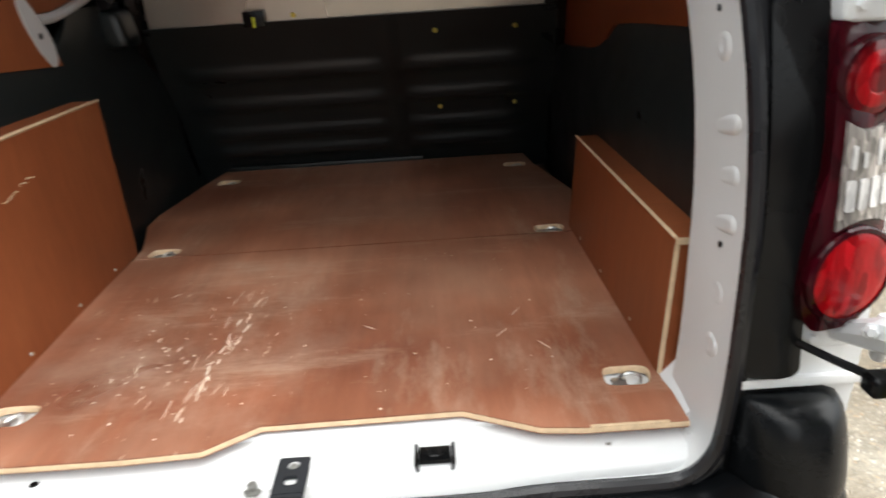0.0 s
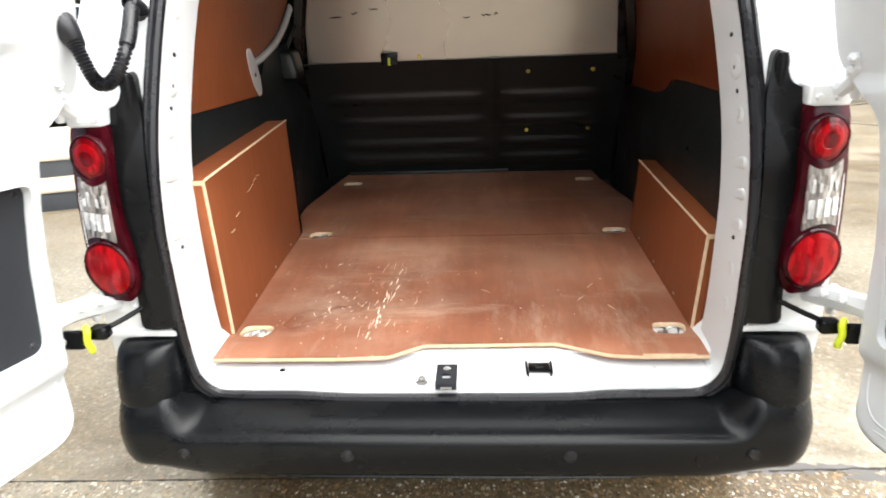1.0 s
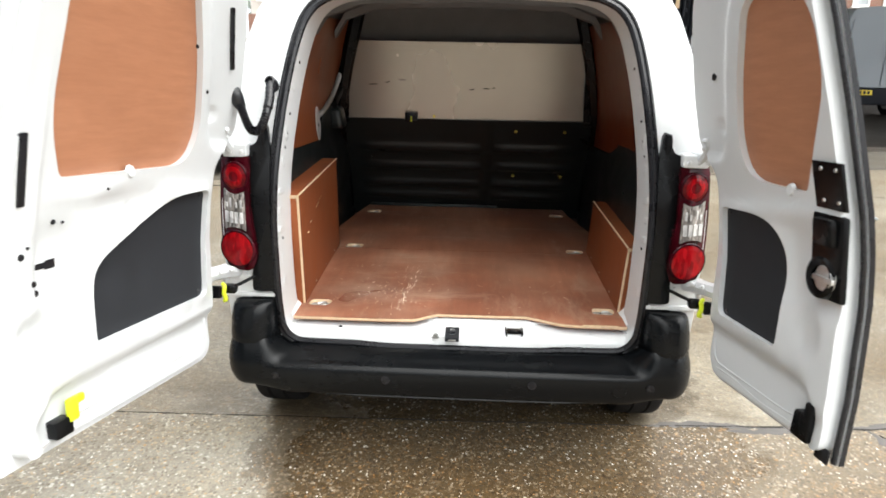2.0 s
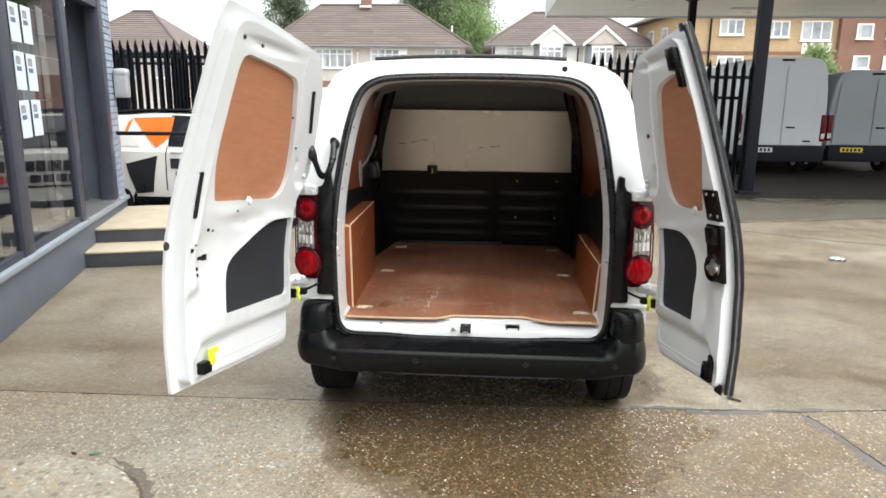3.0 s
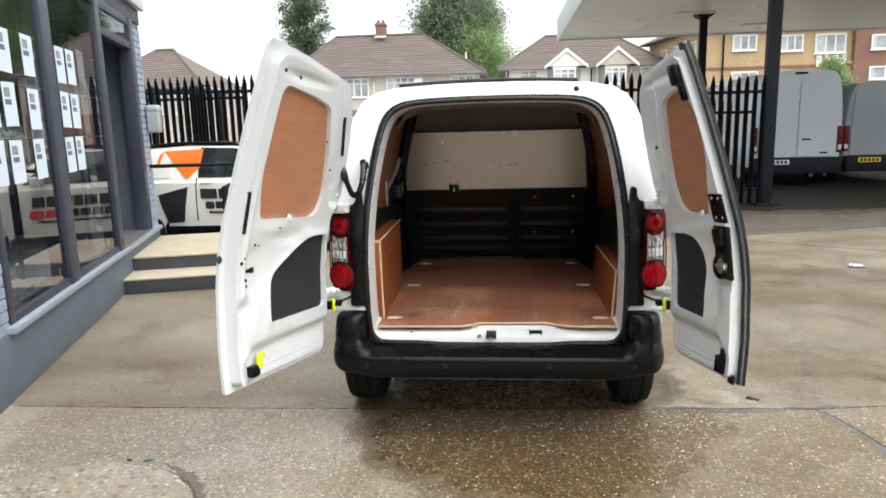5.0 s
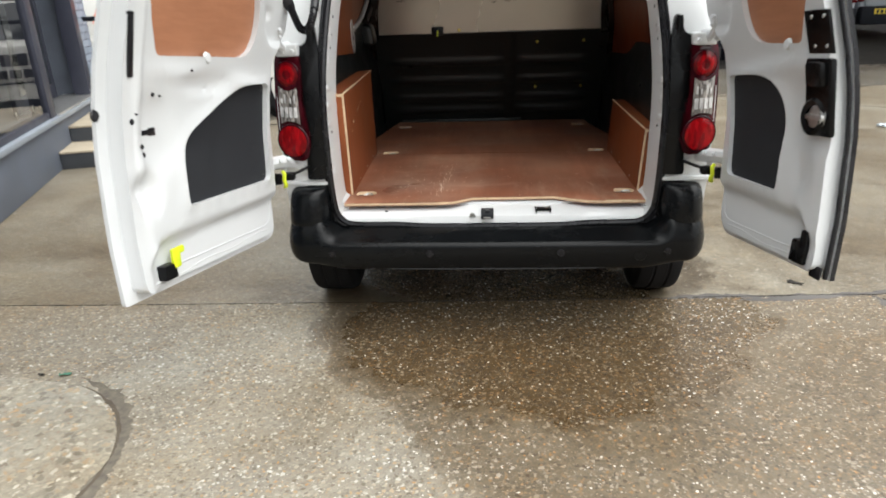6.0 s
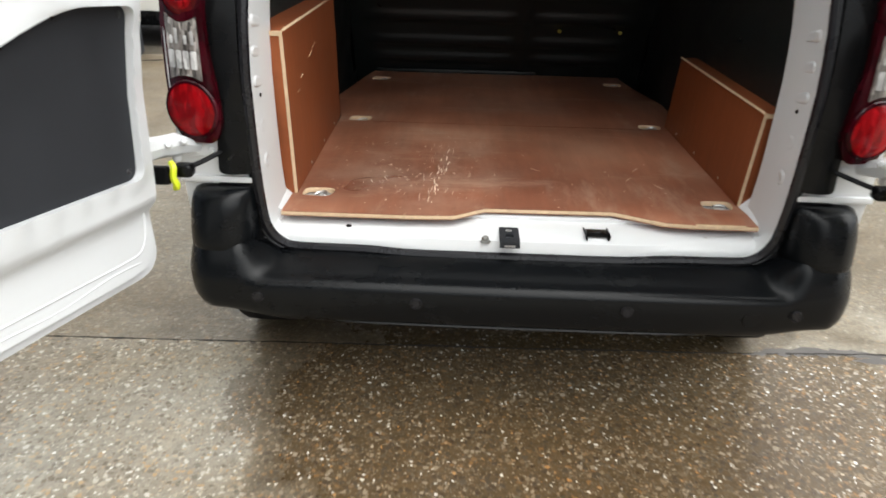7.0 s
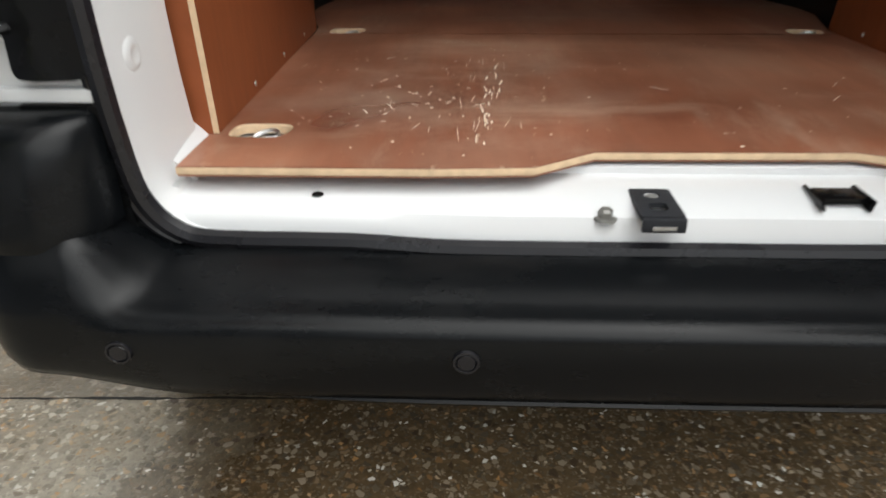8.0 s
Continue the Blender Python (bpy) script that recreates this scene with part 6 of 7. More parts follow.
            part("advert_sheet", box(0, w, 0.0135, 0.015, 0, h), PAPER, sh)
            part("advert_photo", box(0.03, 0.12, 0.0123, 0.0135, 0.19, 0.25), PHOTO, sh)
            part("advert_caption", box(0.03, 0.13, 0.0123, 0.0135, 0.14, 0.175), INK, sh)
        part("hanging_wire", tube([(0.36, 0.038, z + 0.29), (2.98, 0.038, z + 0.29)], 0.002, 4), STEEL, wall)
    for x in (0.5, 0.75, 1.0, 1.3, 1.9, 2.3, 2.7):
        part("window_clip", box(x, x + 0.02, 0.024, 0.032, 0.56, 0.62, 0.004), STEEL, wall)
    return wall


SHOPWALL = shop()


def handrail():
    ob = thing("handrail", "black steel tube handrail beside the steps", "handrail")
    r = 0.024
    rail = [(-4.55, 4.72, 1.22), (-4.3, 4.74, 1.22), (-2.98, 4.95, 1.22), (-2.93, 4.90, 1.21), (-2.94, 4.55, 1.15), (-2.98, 3.62, 1.02)]
    part("rail", tube(rail, r, 10), MAST, ob)
    part("post", tube([(-2.95, 4.93, 0.30), (-2.95, 4.93, 1.21)], r, 10), MAST, ob)
    part("post", tube([(-2.98, 3.62, 0.0), (-2.98, 3.62, 1.02)], r, 10), MAST, ob)
    part("wall_plate", lathe([(0, 0.02), (0.05, 0.02), (0.055, 0)], 14, pose(-4.53, 4.72, 1.22, 0, 90, 8)), MAST, ob)


def steps():
    ob = thing("steps", "two concrete steps and landing with dark painted risers", "steps", SHOP)
    for nm, y0, y1, z0, z1 in (("lower", 0.0, 0.55, 0.0, 0.16), ("upper", 0.45, 1.95, 0.0, 0.31)):
        base = 2.97 + y0
        part("riser", box(base, 3.0 + y1 + (0.0 if nm == "lower" else 0.05), -1.10, -0.002, 0, z1 - 0.02, 0.004), STEPFACE, ob)
        part("tread", box(base - 0.012, 3.0 + y1 + (0.0 if nm == "lower" else 0.05), -1.112, -0.002, z1 - 0.02, z1, 0.006), STEPCON, ob)


handrail()
steps()


# ---- liveried car beyond the steps ----
def small_car():
    """Parked side on; its near flank faces the camera."""
    car = thing("livery_car", "white hatchback with orange and black livery panels", "car", pose(-5.55, 5.42, 0))
    L = 3.9
    st = [(0.0, 0.55, 0.80), (0.10, 0.34, 1.02), (0.35, 0.28, 1.30), (0.60, 0.26, 1.44), (1.2, 0.25, 1.475), (1.9, 0.25, 1.46), (2.3, 0.25, 1.36), (2.75, 0.25, 1.03), (3.2, 0.26, 0.93), (3.6, 0.30, 0.82), (3.85, 0.36, 0.70), (3.9, 0.5, 0.6)]
    rows = []
    for x, lo, hi in st:
        belt = min(hi, 0.98)
        over = max(0.0, hi - belt)
        pinch = 0.10 if x in (0.0, 3.9) else 0.0
        half = [(0.00 + pinch, lo), (-0.03 + pinch, (lo + belt) * 0.5), (0.0 + pinch, belt * 0.97), (0.03 + pinch, belt), (0.03 + pinch + 0.22 * over, belt + over * 0.55), (0.06 + pinch + 0.36 * over, belt + over * 0.92), (0.30 + 0.2 * over, hi)]
        rows.append([(x, y, z) for y, z in half] + [(x, 1.7 - y, z) for y, z in reversed(half)])
    part("car_body", loft(rows, False, False), CARWHITE, car, angle=40)
    part("underbody", box(0.25, 3.7, 0.08, 1.62, 0.2, 0.32, 0.02), BLACK, car)
    part("side_skirt", box(0.95, 2.75, -0.035, 0.10, 0.22, 0.36, 0.02), BLACK, car)

    def flank(points, mt, nm, lift=0.006, label=""):
        bm = plate(points, (), 0.006, 0.12)
        def on(x, y, z):
            hi = float(np.interp(x, [q[0] for q in st], [q[2] for q in st]))
            lo = float(np.interp(x, [q[0] for q in st], [q[1] for q in st]))
            belt = min(hi, 0.98)
            over = max(0.0, hi - belt)
            mid = (lo + belt) * 0.5
            if z <= belt:
                yy = float(np.interp(z, [lo, mid, belt * 0.97, belt], [0, -0.03, 0.0, 0.03]))
            else:
                yy = float(np.interp(z, [belt, belt + over * 0.55, belt + over * 0.92], [0.03, 0.03 + 0.22 * over, 0.06 + 0.36 * over]))
            return (x, yy - lift + y * 0.5 - 0.006, z)
        moved(bm, on)
        return part(nm, bm, mt, car, label)
    flank([(1.02, 1.02), (2.55, 1.02), (2.25, 1.32), (1.9, 1.405), (1.42, 1.42), (1.42, 1.02)], CARGLASS, "side_glass", 0.004)
    flank([(0.36, 1.02), (1.02, 1.02), (1.02, 1.40), (0.64, 1.38), (0.50, 1.25)], CARWHITE, "rear_quarter", 0.004)
    flank([(0.90, 1.38), (1.46, 1.40), (1.44, 1.16), (1.26, 1.0)], ORANGE, "orange_panel", 0.010, "orange vinyl panel")
    flank([(0.84, 1.33), (0.90, 1.38), (0.86, 1.22), (0.80, 1.14)], ORANGE, "orange_panel", 0.010)
    flank([(0.86, 0.79), (1.29, 0.90), (1.21, 0.42), (0.98, 0.40)], CARBLACK, "black_panel", 0.010, "black vinyl panel")
    flank([(1.40, 0.44), (1.412, 0.44), (1.412, 1.02), (1.40, 1.02)], BLACK, "door_seam", 0.009)
    flank([(2.60, 0.44), (2.612, 0.44), (2.64, 1.0), (2.62, 1.0)], BLACK, "door_seam", 0.009)
    # lettering, kept as plain bars
    rnd = random.Random(3)
    for x, w in ((1.47, 0.235), (1.73, 0.15), (1.90, 0.10), (2.02, 0.14), (2.18, 0.13), (2.33, 0.14)):
        flank(rounded([(x, 0.735), (x + w, 0.735), (x + w - 0.01, 0.868), (x - 0.01, 0.868)], 0.012, 2), CARBLACK, "lettering_bar", 0.011)
    for i, (x, w) in enumerate(((1.54, 0.12), (1.68, 0.12), (1.82, 0.12), (1.96, 0.12), (2.11, 0.07), (2.21, 0.12), (2.35, 0.16))):
        flank(rounded([(x, 0.60), (x + w, 0.60), (x + w - 0.008, 0.695), (x - 0.008, 0.695)], 0.01, 2), CARBLACK if i < 4 else REDINK, "lettering_bar", 0.011)
    flank([(1.58, 0.535), (1.78, 0.535), (1.78, 0.56), (1.58, 0.56)], GREY, "lettering_bar", 0.011)
    flank([(1.80, 0.535), (2.42, 0.535), (2.42, 0.56), (1.80, 0.56)], GREY, "lettering_bar", 0.011)
    flank([(1.48, 0.925), (1.64, 0.925), (1.64, 0.95), (1.48, 0.95)], STEEL, "door_handle", 0.03)
    flank([(3.45, 0.66), (3.80, 0.62), (3.74, 0.76), (3.5, 0.80)], CLEAR, "headlight", 0.012)
    rows = [[(x, y, z + 0.012 - 0.03 * abs(y - 0.85) ** 2) for y in np.linspace(0.26, 1.44, 7)] for x, z in ((0.42, 1.36), (0.62, 1.45), (1.2, 1.482), (1.9, 1.468), (2.2, 1.40))]
    part("black_roof", loft(rows), CARBLACK, car)
    part("roof_rail", tube(spline([(0.5, 0.30, 1.455), (1.2, 0.28, 1.49), (1.9, 0.29, 1.475)], 5), 0.016, 6), MAST, car)
    part("wing_mirror", box(2.30, 2.46, -0.20, -0.02, 1.0, 1.13, 0.04, seg=3), CARWHITE, car)
    for x in (0.62, 3.12):
        for y in (0.02, 1.56):
            m = pose(x, y + 0.06, 0.30, 90, 0, 0)
            arch = part("wheel_arch", lathe([(0.30, 0.088), (0.36, 0.094), (0.365, 0.0), (0.30, 0.0)], 28, m), BLACK, car) if y < 0.5 else None
            w = part("wheel", lathe([(0, 0.06), (0.05, 0.07), (0.17, 0.055), (0.19, 0.085), (0.2, 0.08), (0.2, -0.08), (0, -0.05)], 24, m), ALLOY, car)
            part("tyre", lathe([(0.195, 0.082), (0.24, 0.10), (0.285, 0.095), (0.30, 0.07), (0.30, -0.07), (0.285, -0.095), (0.195, -0.08)], 32, m), TYRE, w)


small_car()


# ---- palisade fence ----
def pale_mesh(h):
    """One W-section pale with a three-pointed head."""
    bm = bmesh.new()
    prof = [(-0.043, 0.014), (-0.027, 0.0), (-0.010, 0.012), (0.010, 0.012), (0.027, 0.0), (0.043, 0.014)]
    tops = [h - 0.10, h - 0.02, h - 0.03, h - 0.03, h - 0.02, h - 0.10]
    low, high = [], []
    for (x, y), t in zip(prof, tops):
        low.append((x, y, 0.06))
        high.append((x, y, t))
    head = [(-0.038, 0.004, h - 0.06), (-0.022, 0.0, h + 0.01), (-0.007, 0.01, h + 0.07), (0.007, 0.01, h + 0.07), (0.022, 0.0, h + 0.01), (0.038, 0.004, h - 0.06)]
    loft([low, high, head], bm=bm)
    bmesh.ops.solidify(bm, geom=bm.faces[:], thickness=0.004)
    me = bpy.data.meshes.new("pale")
    bm.to_mesh(me)
    bm.free()
    me.materials.append(MAST)
    return me


def fence(x0, x1, y, h, label, pitch=0.152):
    ob = thing("palisade_fence", label, "fence", pose(x0, y, 0))
    me = pale_mesh(h)
    n = int((x1 - x0) / pitch)
    for i in range(n + 1):
        piece("pale", me, ob, pose(i * pitch, 0, 0))
    for z in (0.32, h - 0.24):
        part("rail", box(-0.05, n * pitch + 0.05, 0.018, 0.06, z - 0.03, z + 0.03, 0.004), MAST, ob)
    for i in range(0, n + 1, 17):
        part("post", box(i * pitch - 0.03, i * pitch + 0.03, 0.06, 0.16, 0, h - 0.1, 0.004), MAST, ob)
    return ob


fence(-9.6, -4.0, 9.75, 2.66, "tall black steel palisade fence with spiked pales")
fence(-11.5, -5.6, 11.4, 2.62, "second run of black palisade fence standing behind the first")
fence(1.98, 3.1, 9.75, 2.46, "short run of black palisade fence behind the van")
fence(3.30, 4.86, 9.70, 2.36, "black palisade gate standing beside the canopy column")
fence(3.2, 4.9, 10.3, 2.0, "second black palisade gate leaf folded behind")


# ---- canopy, columns ----
def canopy():
    ob = thing("forecourt_canopy", "flat grey forecourt canopy on black columns", "canopy", pose(2.15, 8.4, 4.82, 0, 0, 0))
    part("soffit", box(0, 24, 0, 15.0, 0.0, 0.06), CANOPY, ob, "grey panelled soffit")
    part("roof_deck", box(0.05, 23.9, 0.05, 14.9, 0.50, 0.56), FASCIA, ob)
    part("fascia", box(-0.06, 0.0, -0.06, 15.06, -0.06, 0.75, 0.01), FASCIA, ob)
    part("fascia", box(0.0, 24, -0.06, 0.0, -0.06, 0.75, 0.01), FASCIA, ob)
    part("fascia", box(0.0, 24, 15.0, 15.06, -0.06, 0.75, 0.01), FASCIA, ob)
    for y in np.arange(1.2, 15, 1.2):
        part("panel_seam", box(0.02, 23.9, y, y + 0.012, -0.003, -0.001), CANOPY, ob)
    for x, y in ((3.0, 4.5), (3.1, 9.6), (6.4, 7.2), (6.0, 12.6), (9.5, 10.4), (10.2, 5.8)):
        lt = part("soffit_light", box(x, x + 1.1, y, y + 0.34, -0.03, -0.003, 0.008), FASCIA, ob, "flush white light fitting, unlit")
        part("diffuser", box(x + 0.05, x + 1.05, y + 0.04, y + 0.30, -0.036, -0.03), UPVC, lt)
    for x, y in ((4.99, 9.86), (6.15, 18.6), (16.0, 9.9), (16.0, 18.6)):
        c = thing("canopy_column", "black steel column carrying the canopy", "column", pose(x, y, 0), group="canopy columns")
        part("shaft", box(-0.105, 0.105, -0.105, 0.105, 0, 4.70, 0.02), MAST, c)
        part("base", box(-0.20, 0.20, -0.20, 0.20, 0, 0.05, 0.006), MAST, c)
        bm = loft([[(-0.105, -0.105, 4.66), (0.105, -0.105, 4.66), (0.105, 0.105, 4.66), (-0.105, 0.105, 4.66)], [(-0.28, -0.28, 4.82), (0.28, -0.28, 4.82), (0.28, 0.28, 4.82), (-0.28, 0.28, 4.82)]], True, True)
        part("capital", bm, MAST, c)


canopy()


# ---- large vans under the canopy ----
def big_van(x, y, h, w, label, plate_mat, paint):
    van = thing("large_van", label, "van", pose(x, y, 0), group="vans under the canopy")
    prof = [(0.46, 0.0), (0.49, 0.15), (0.50, 0.5), (0.50, 1.0), (0.49, 1.3), (0.470, 1.6), (0.448, 1.80), (0.425, 1.90), (0.385, 1.965), (0.31, 1.998), (0.17, 2.015), (0.0, 2.02)]
    ring = [(u * w, 0.45 + v / 2.02 * (h - 0.45)) for u, v in prof]
    ring = ring + [(-a, b2) for a, b2 in reversed(ring[:-1])]
    rows = []
    for yy, k, drop in ((0.0, 0.965, 0.0), (0.02, 0.985, 0.0), (0.06, 1.0, 0.0), (2.2, 1.0, 0.0), (4.2, 1.0, 0.0), (4.6, 0.98, 0.35), (5.1, 0.97, 1.1), (5.6, 0.92, 1.35)):
        rows.append([(a * k, yy, min(b2, h - drop)) for a, b2 in ring])
    bm = loft(rows)
    bm.faces.new([bm.verts.new(p) for p in rows[0]])
    part("body", bm, paint, van, angle=40)
    hw = w * 0.5
    for s in (-1, 1):
        bm = plate(rounded([(s * 0.012, 0.72), (s * hw * 0.86, 0.72), (s * hw * 0.86, 1.35), (s * hw * 0.80, h - 0.28), (s * 0.012, h - 0.26)], 0.06), [rounded([(s * 0.10, 1.45), (s * hw * 0.74, 1.45), (s * hw * 0.70, h - 0.50), (s * 0.10, h - 0.48)], 0.07)], 0.012, 0.15)
        d = part("back_door", bm, paint, van, at=pose(0, -0.03, 0))
        bm = plate(rounded([(s * 0.10, 1.45), (s * hw * 0.74, 1.45), (s * hw * 0.70, h - 0.50), (s * 0.10, h - 0.48)], 0.07), (), 0.008, 0.15)
        moved(bm, lambda x2, y2, z2: (x2, y2 + 0.004, z2))
        part("blank_window", bm, paint, d)
        lt = part("tail_lamp", box(s * hw * 0.885, s * hw * 0.995, -0.03, 0.12, 0.80, 1.42, 0.02), MIDRED, van, "tall red tail lamp")
        part("reversing_lens", box(s * hw * 0.90, s * hw * 0.98, -0.036, -0.03, 0.86, 0.98, 0.004), CLEAR, lt)
        for yy in (1.0, 4.4):
            m = pose(s * hw * 0.86, yy, 0.34, 0, 90, 0)
            tw = part("wheel", lathe([(0, 0.04), (0.2, 0.07), (0.21, -0.07), (0, -0.04)], 20, m), ALLOY, van)
            part("tyre", lathe([(0.2, 0.08), (0.30, 0.10), (0.335, 0.08), (0.34, 0.0), (0.335, -0.08), (0.30, -0.10), (0.2, -0.08)], 28, m), TYRE, tw)
    part("door_handle", box(0.10, 0.30, -0.045, -0.012, 1.10, 1.14, 0.008), BLACK, van)
    part("brake_light", box(-0.14, 0.14, -0.03, 0.02, h - 0.10, h - 0.05, 0.01), BLACK, van)
    part("rear_bumper", box(-hw * 0.97, hw * 0.97, -0.14, 0.10, 0.31, 0.70, 0.05, seg=3), MAST, van)
    part("badge", box(0.52, 0.70, -0.038, -0.012, 0.78, 0.82, 0.008), BLACK, van)
    pl = part("number_plate", box(-0.72, -0.20, -0.156, -0.142, 0.54, 0.65, 0.003), plate_mat, van)
    for i in range(5):
        part("plate_bar", box(-0.68 + i * 0.092, -0.62 + i * 0.092, -0.159, -0.156, 0.56, 0.63), GREY, pl)
    part("underside", box(-hw * 0.9, hw * 0.9, 0.1, 5.4, 0.30, 0.46), BLACK, van)


big_van(7.02, 13.5, 2.74, 2.06, "silver-grey high-roof van seen from behind", FASCIA, SILVERVAN)
big_van(9.30, 13.9, 2.46, 2.06, "darker grey van with yellow plate seen from behind", NUMBER, GREYVAN)


# ---- houses across the road ----
def window(parent, x0, x1, z0, z1, y, cols, top_light=True):
    """A white casement set in the wall, frame proud of the dark glass."""
    fr = 0.10
    bm = plate([(x0, z0), (x1, z0), (x1, z1), (x0, z1)], [[(x0 + fr, z0 + fr), (x1 - fr, z0 + fr), (x1 - fr, z1 - fr), (x0 + fr, z1 - fr)]], 0.10)
    moved(bm, lambda x, d, z: (x, y - 0.06 + d, z))
    w = part("window", bm, UPVC, parent)
    for i in range(1, cols):
        x = x0 + (x1 - x0 - fr) * i / cols
        part("glazing_bar", box(x, x + fr, y - 0.055, y + 0.04, z0 + fr, z1 - fr, 0.01, seg=1), UPVC, w)
    if top_light:
        zt = z0 + (z1 - z0) * 0.68
        part("glazing_bar", box(x0 + fr, x1 - fr, y - 0.052, y + 0.04, zt, zt + fr * 0.8, 0.008, seg=1), UPVC, w)
    part("pane", box(x0 + 0.02, x1 - 0.02, y - 0.02, y + 0.02, z0 + 0.02, z1 - 0.02), PANE, w)
    part("curtain", box(x0 + 0.09, x0 + (x1 - x0) * 0.3, y - 0.026, y - 0.021, z0 + 0.08, z1 - 0.1), CURTAIN, w)
    part("sill", box(x0 - 0.06, x1 + 0.06, y - 0.12, y + 0.02, z0 - 0.07, z0, 0.01, seg=1), UPVC, w)


def roof_course(bm, x0, x1, y0, z0, xa, xb, y1, z1, n):
    """A pitched face of tile courses, each lapping the one below."""
    for i in range(n):
        a, b2 = i / n, (i + 1) / n
        l0, r0 = x0 + (xa - x0) * a, x1 + (xb - x1) * a
        l1, r1 = x0 + (xa - x0) * b2, x1 + (xb - x1) * b2
        ya, yb = y0 + (y1 - y0) * a, y0 + (y1 - y0) * b2
        za, zb = z0 + (z1 - z0) * a, z0 + (z1 - z0) * b2
        m = max(1, int((r0 - l0) / 1.1))
        for k in range(m):
            p, q = k / m, (k + 1) / m
            vs = [(l0 + (r0 - l0) * p, ya, za + 0.05), (l0 + (r0 - l0) * q, ya, za + 0.05), (l1 + (r1 - l1) * q, yb, zb + 0.012), (l1 + (r1 - l1) * p, yb, zb + 0.012)]
            bm.faces.new([bm.verts.new(v) for v in vs])
        lip = [(l0, ya, za), (r0, ya, za), (r0, ya, za + 0.05), (l0, ya, za + 0.05)]
        bm.faces.new([bm.verts.new(v) for v in lip])


def hip_roof(parent, x0, x1, y0, y1, ze, xa, xb, zr):
    ym = (y0 + y1) / 2
    bm = bmesh.new()
    roof_course(bm, x0, x1, y0, ze, xa, xb, ym, zr, 18)
    r = tagged(part("roof", bm, ROOFTILE, parent, "brown clay tiled hipped roof"), kind="stuff")
    for face in (((x0, y1, ze), (x0, y0, ze), (xa, ym, zr)), ((x1, y0, ze), (x1, y1, ze), (xb, ym, zr)), ((x1, y1, ze), (x0, y1, ze), (xa, ym, zr), (xb, ym, zr))):
        side = bmesh.new()
        side.faces.new([side.verts.new(v) for v in face])
        part("roof_slope", side, ROOFTILE, r)
    part("ridge", tube([(xa, ym, zr + 0.03), (xb, ym, zr + 0.03)], 0.12, 6), ROOFTILE, r)
    for p, q in (((x0, y0, ze + 0.05), (xa, ym, zr)), ((x1, y0, ze + 0.05), (xb, ym, zr))):
        part("hip_tiles", tube([p, q], 0.11, 6), ROOFTILE, r)
    part("gutter", tube([(x0, y0 - 0.05, ze), (x1, y0 - 0.05, ze)], 0.06, 6), PLINTH, parent)
    part("soffit", box(x0, x1, y0, y1, ze - 0.07, ze - 0.02), UPVC, parent)


def house_long():
    h = thing("house", "pinkish rendered semi-detached house with a brown hipped roof", "house", pose(-0.25, 48, 0))
    part("wall", box(-15.9, -1.5, 0, 8.0, 0, 5.48), PEBBLE, h)
    part("brick_band", box(-16.15, -1.65, -0.04, 0.0, 0.0, 3.1), REDBRICK, h, "red brick lower wall")
    hip_roof(h, -16.5, -1.0, -0.45, 8.4, 5.55, -13.2, -6.2, 9.0)
    for x0, x1, c in ((-12.75, -9.9, 5), (-8.55, -5.8, 5), (-3.72, -1.92, 3), (-15.4, -13.6, 3)):
        window(h, x0, x1, 4.02, 5.44, -0.02, c)
        window(h, x0, x1, 1.0, 2.6, -0.06, c)
    part("open_casement", box(0, 0.62, -0.03, 0.03, -0.40, 0.0, 0.01, seg=1), UPVC, h, at=pose(-6.42, -0.10, 5.35, -28, 0, 0))
    part("chimney", box(-9.85, -9.1, 3.4, 4.3, 8.4, 9.95, 0.02), REDBRICK, h, "red brick chimney stack")
    part("chimney_cap", box(-9.92, -9.03, 3.33, 4.37, 9.72, 9.84, 0.02), REDBRICK, h)
    part("chimney_flashing", box(-9.95, -9.0, 3.25, 3.42, 8.75, 8.92, 0.01), FASCIA, h)
    for x in (-9.67, -9.30):
        part("chimney_pot", lathe([(0.10, 0.0), (0.13, 0.05), (0.10, 0.18), (0.12, 0.22), (0, 0.22)], 10, pose(x, 3.85, 9.95)), ROOFTILE, h)
    part("downpipe", tube([(-9.5, -0.08, 0), (-9.5, -0.08, 5.2)], 0.05, 6), UPVC, h)
    part("vent_pipe", tube([(-2.6, 2.0, 6.3), (-2.6, 2.0, 7.3)], 0.07, 6), UPVC, h)


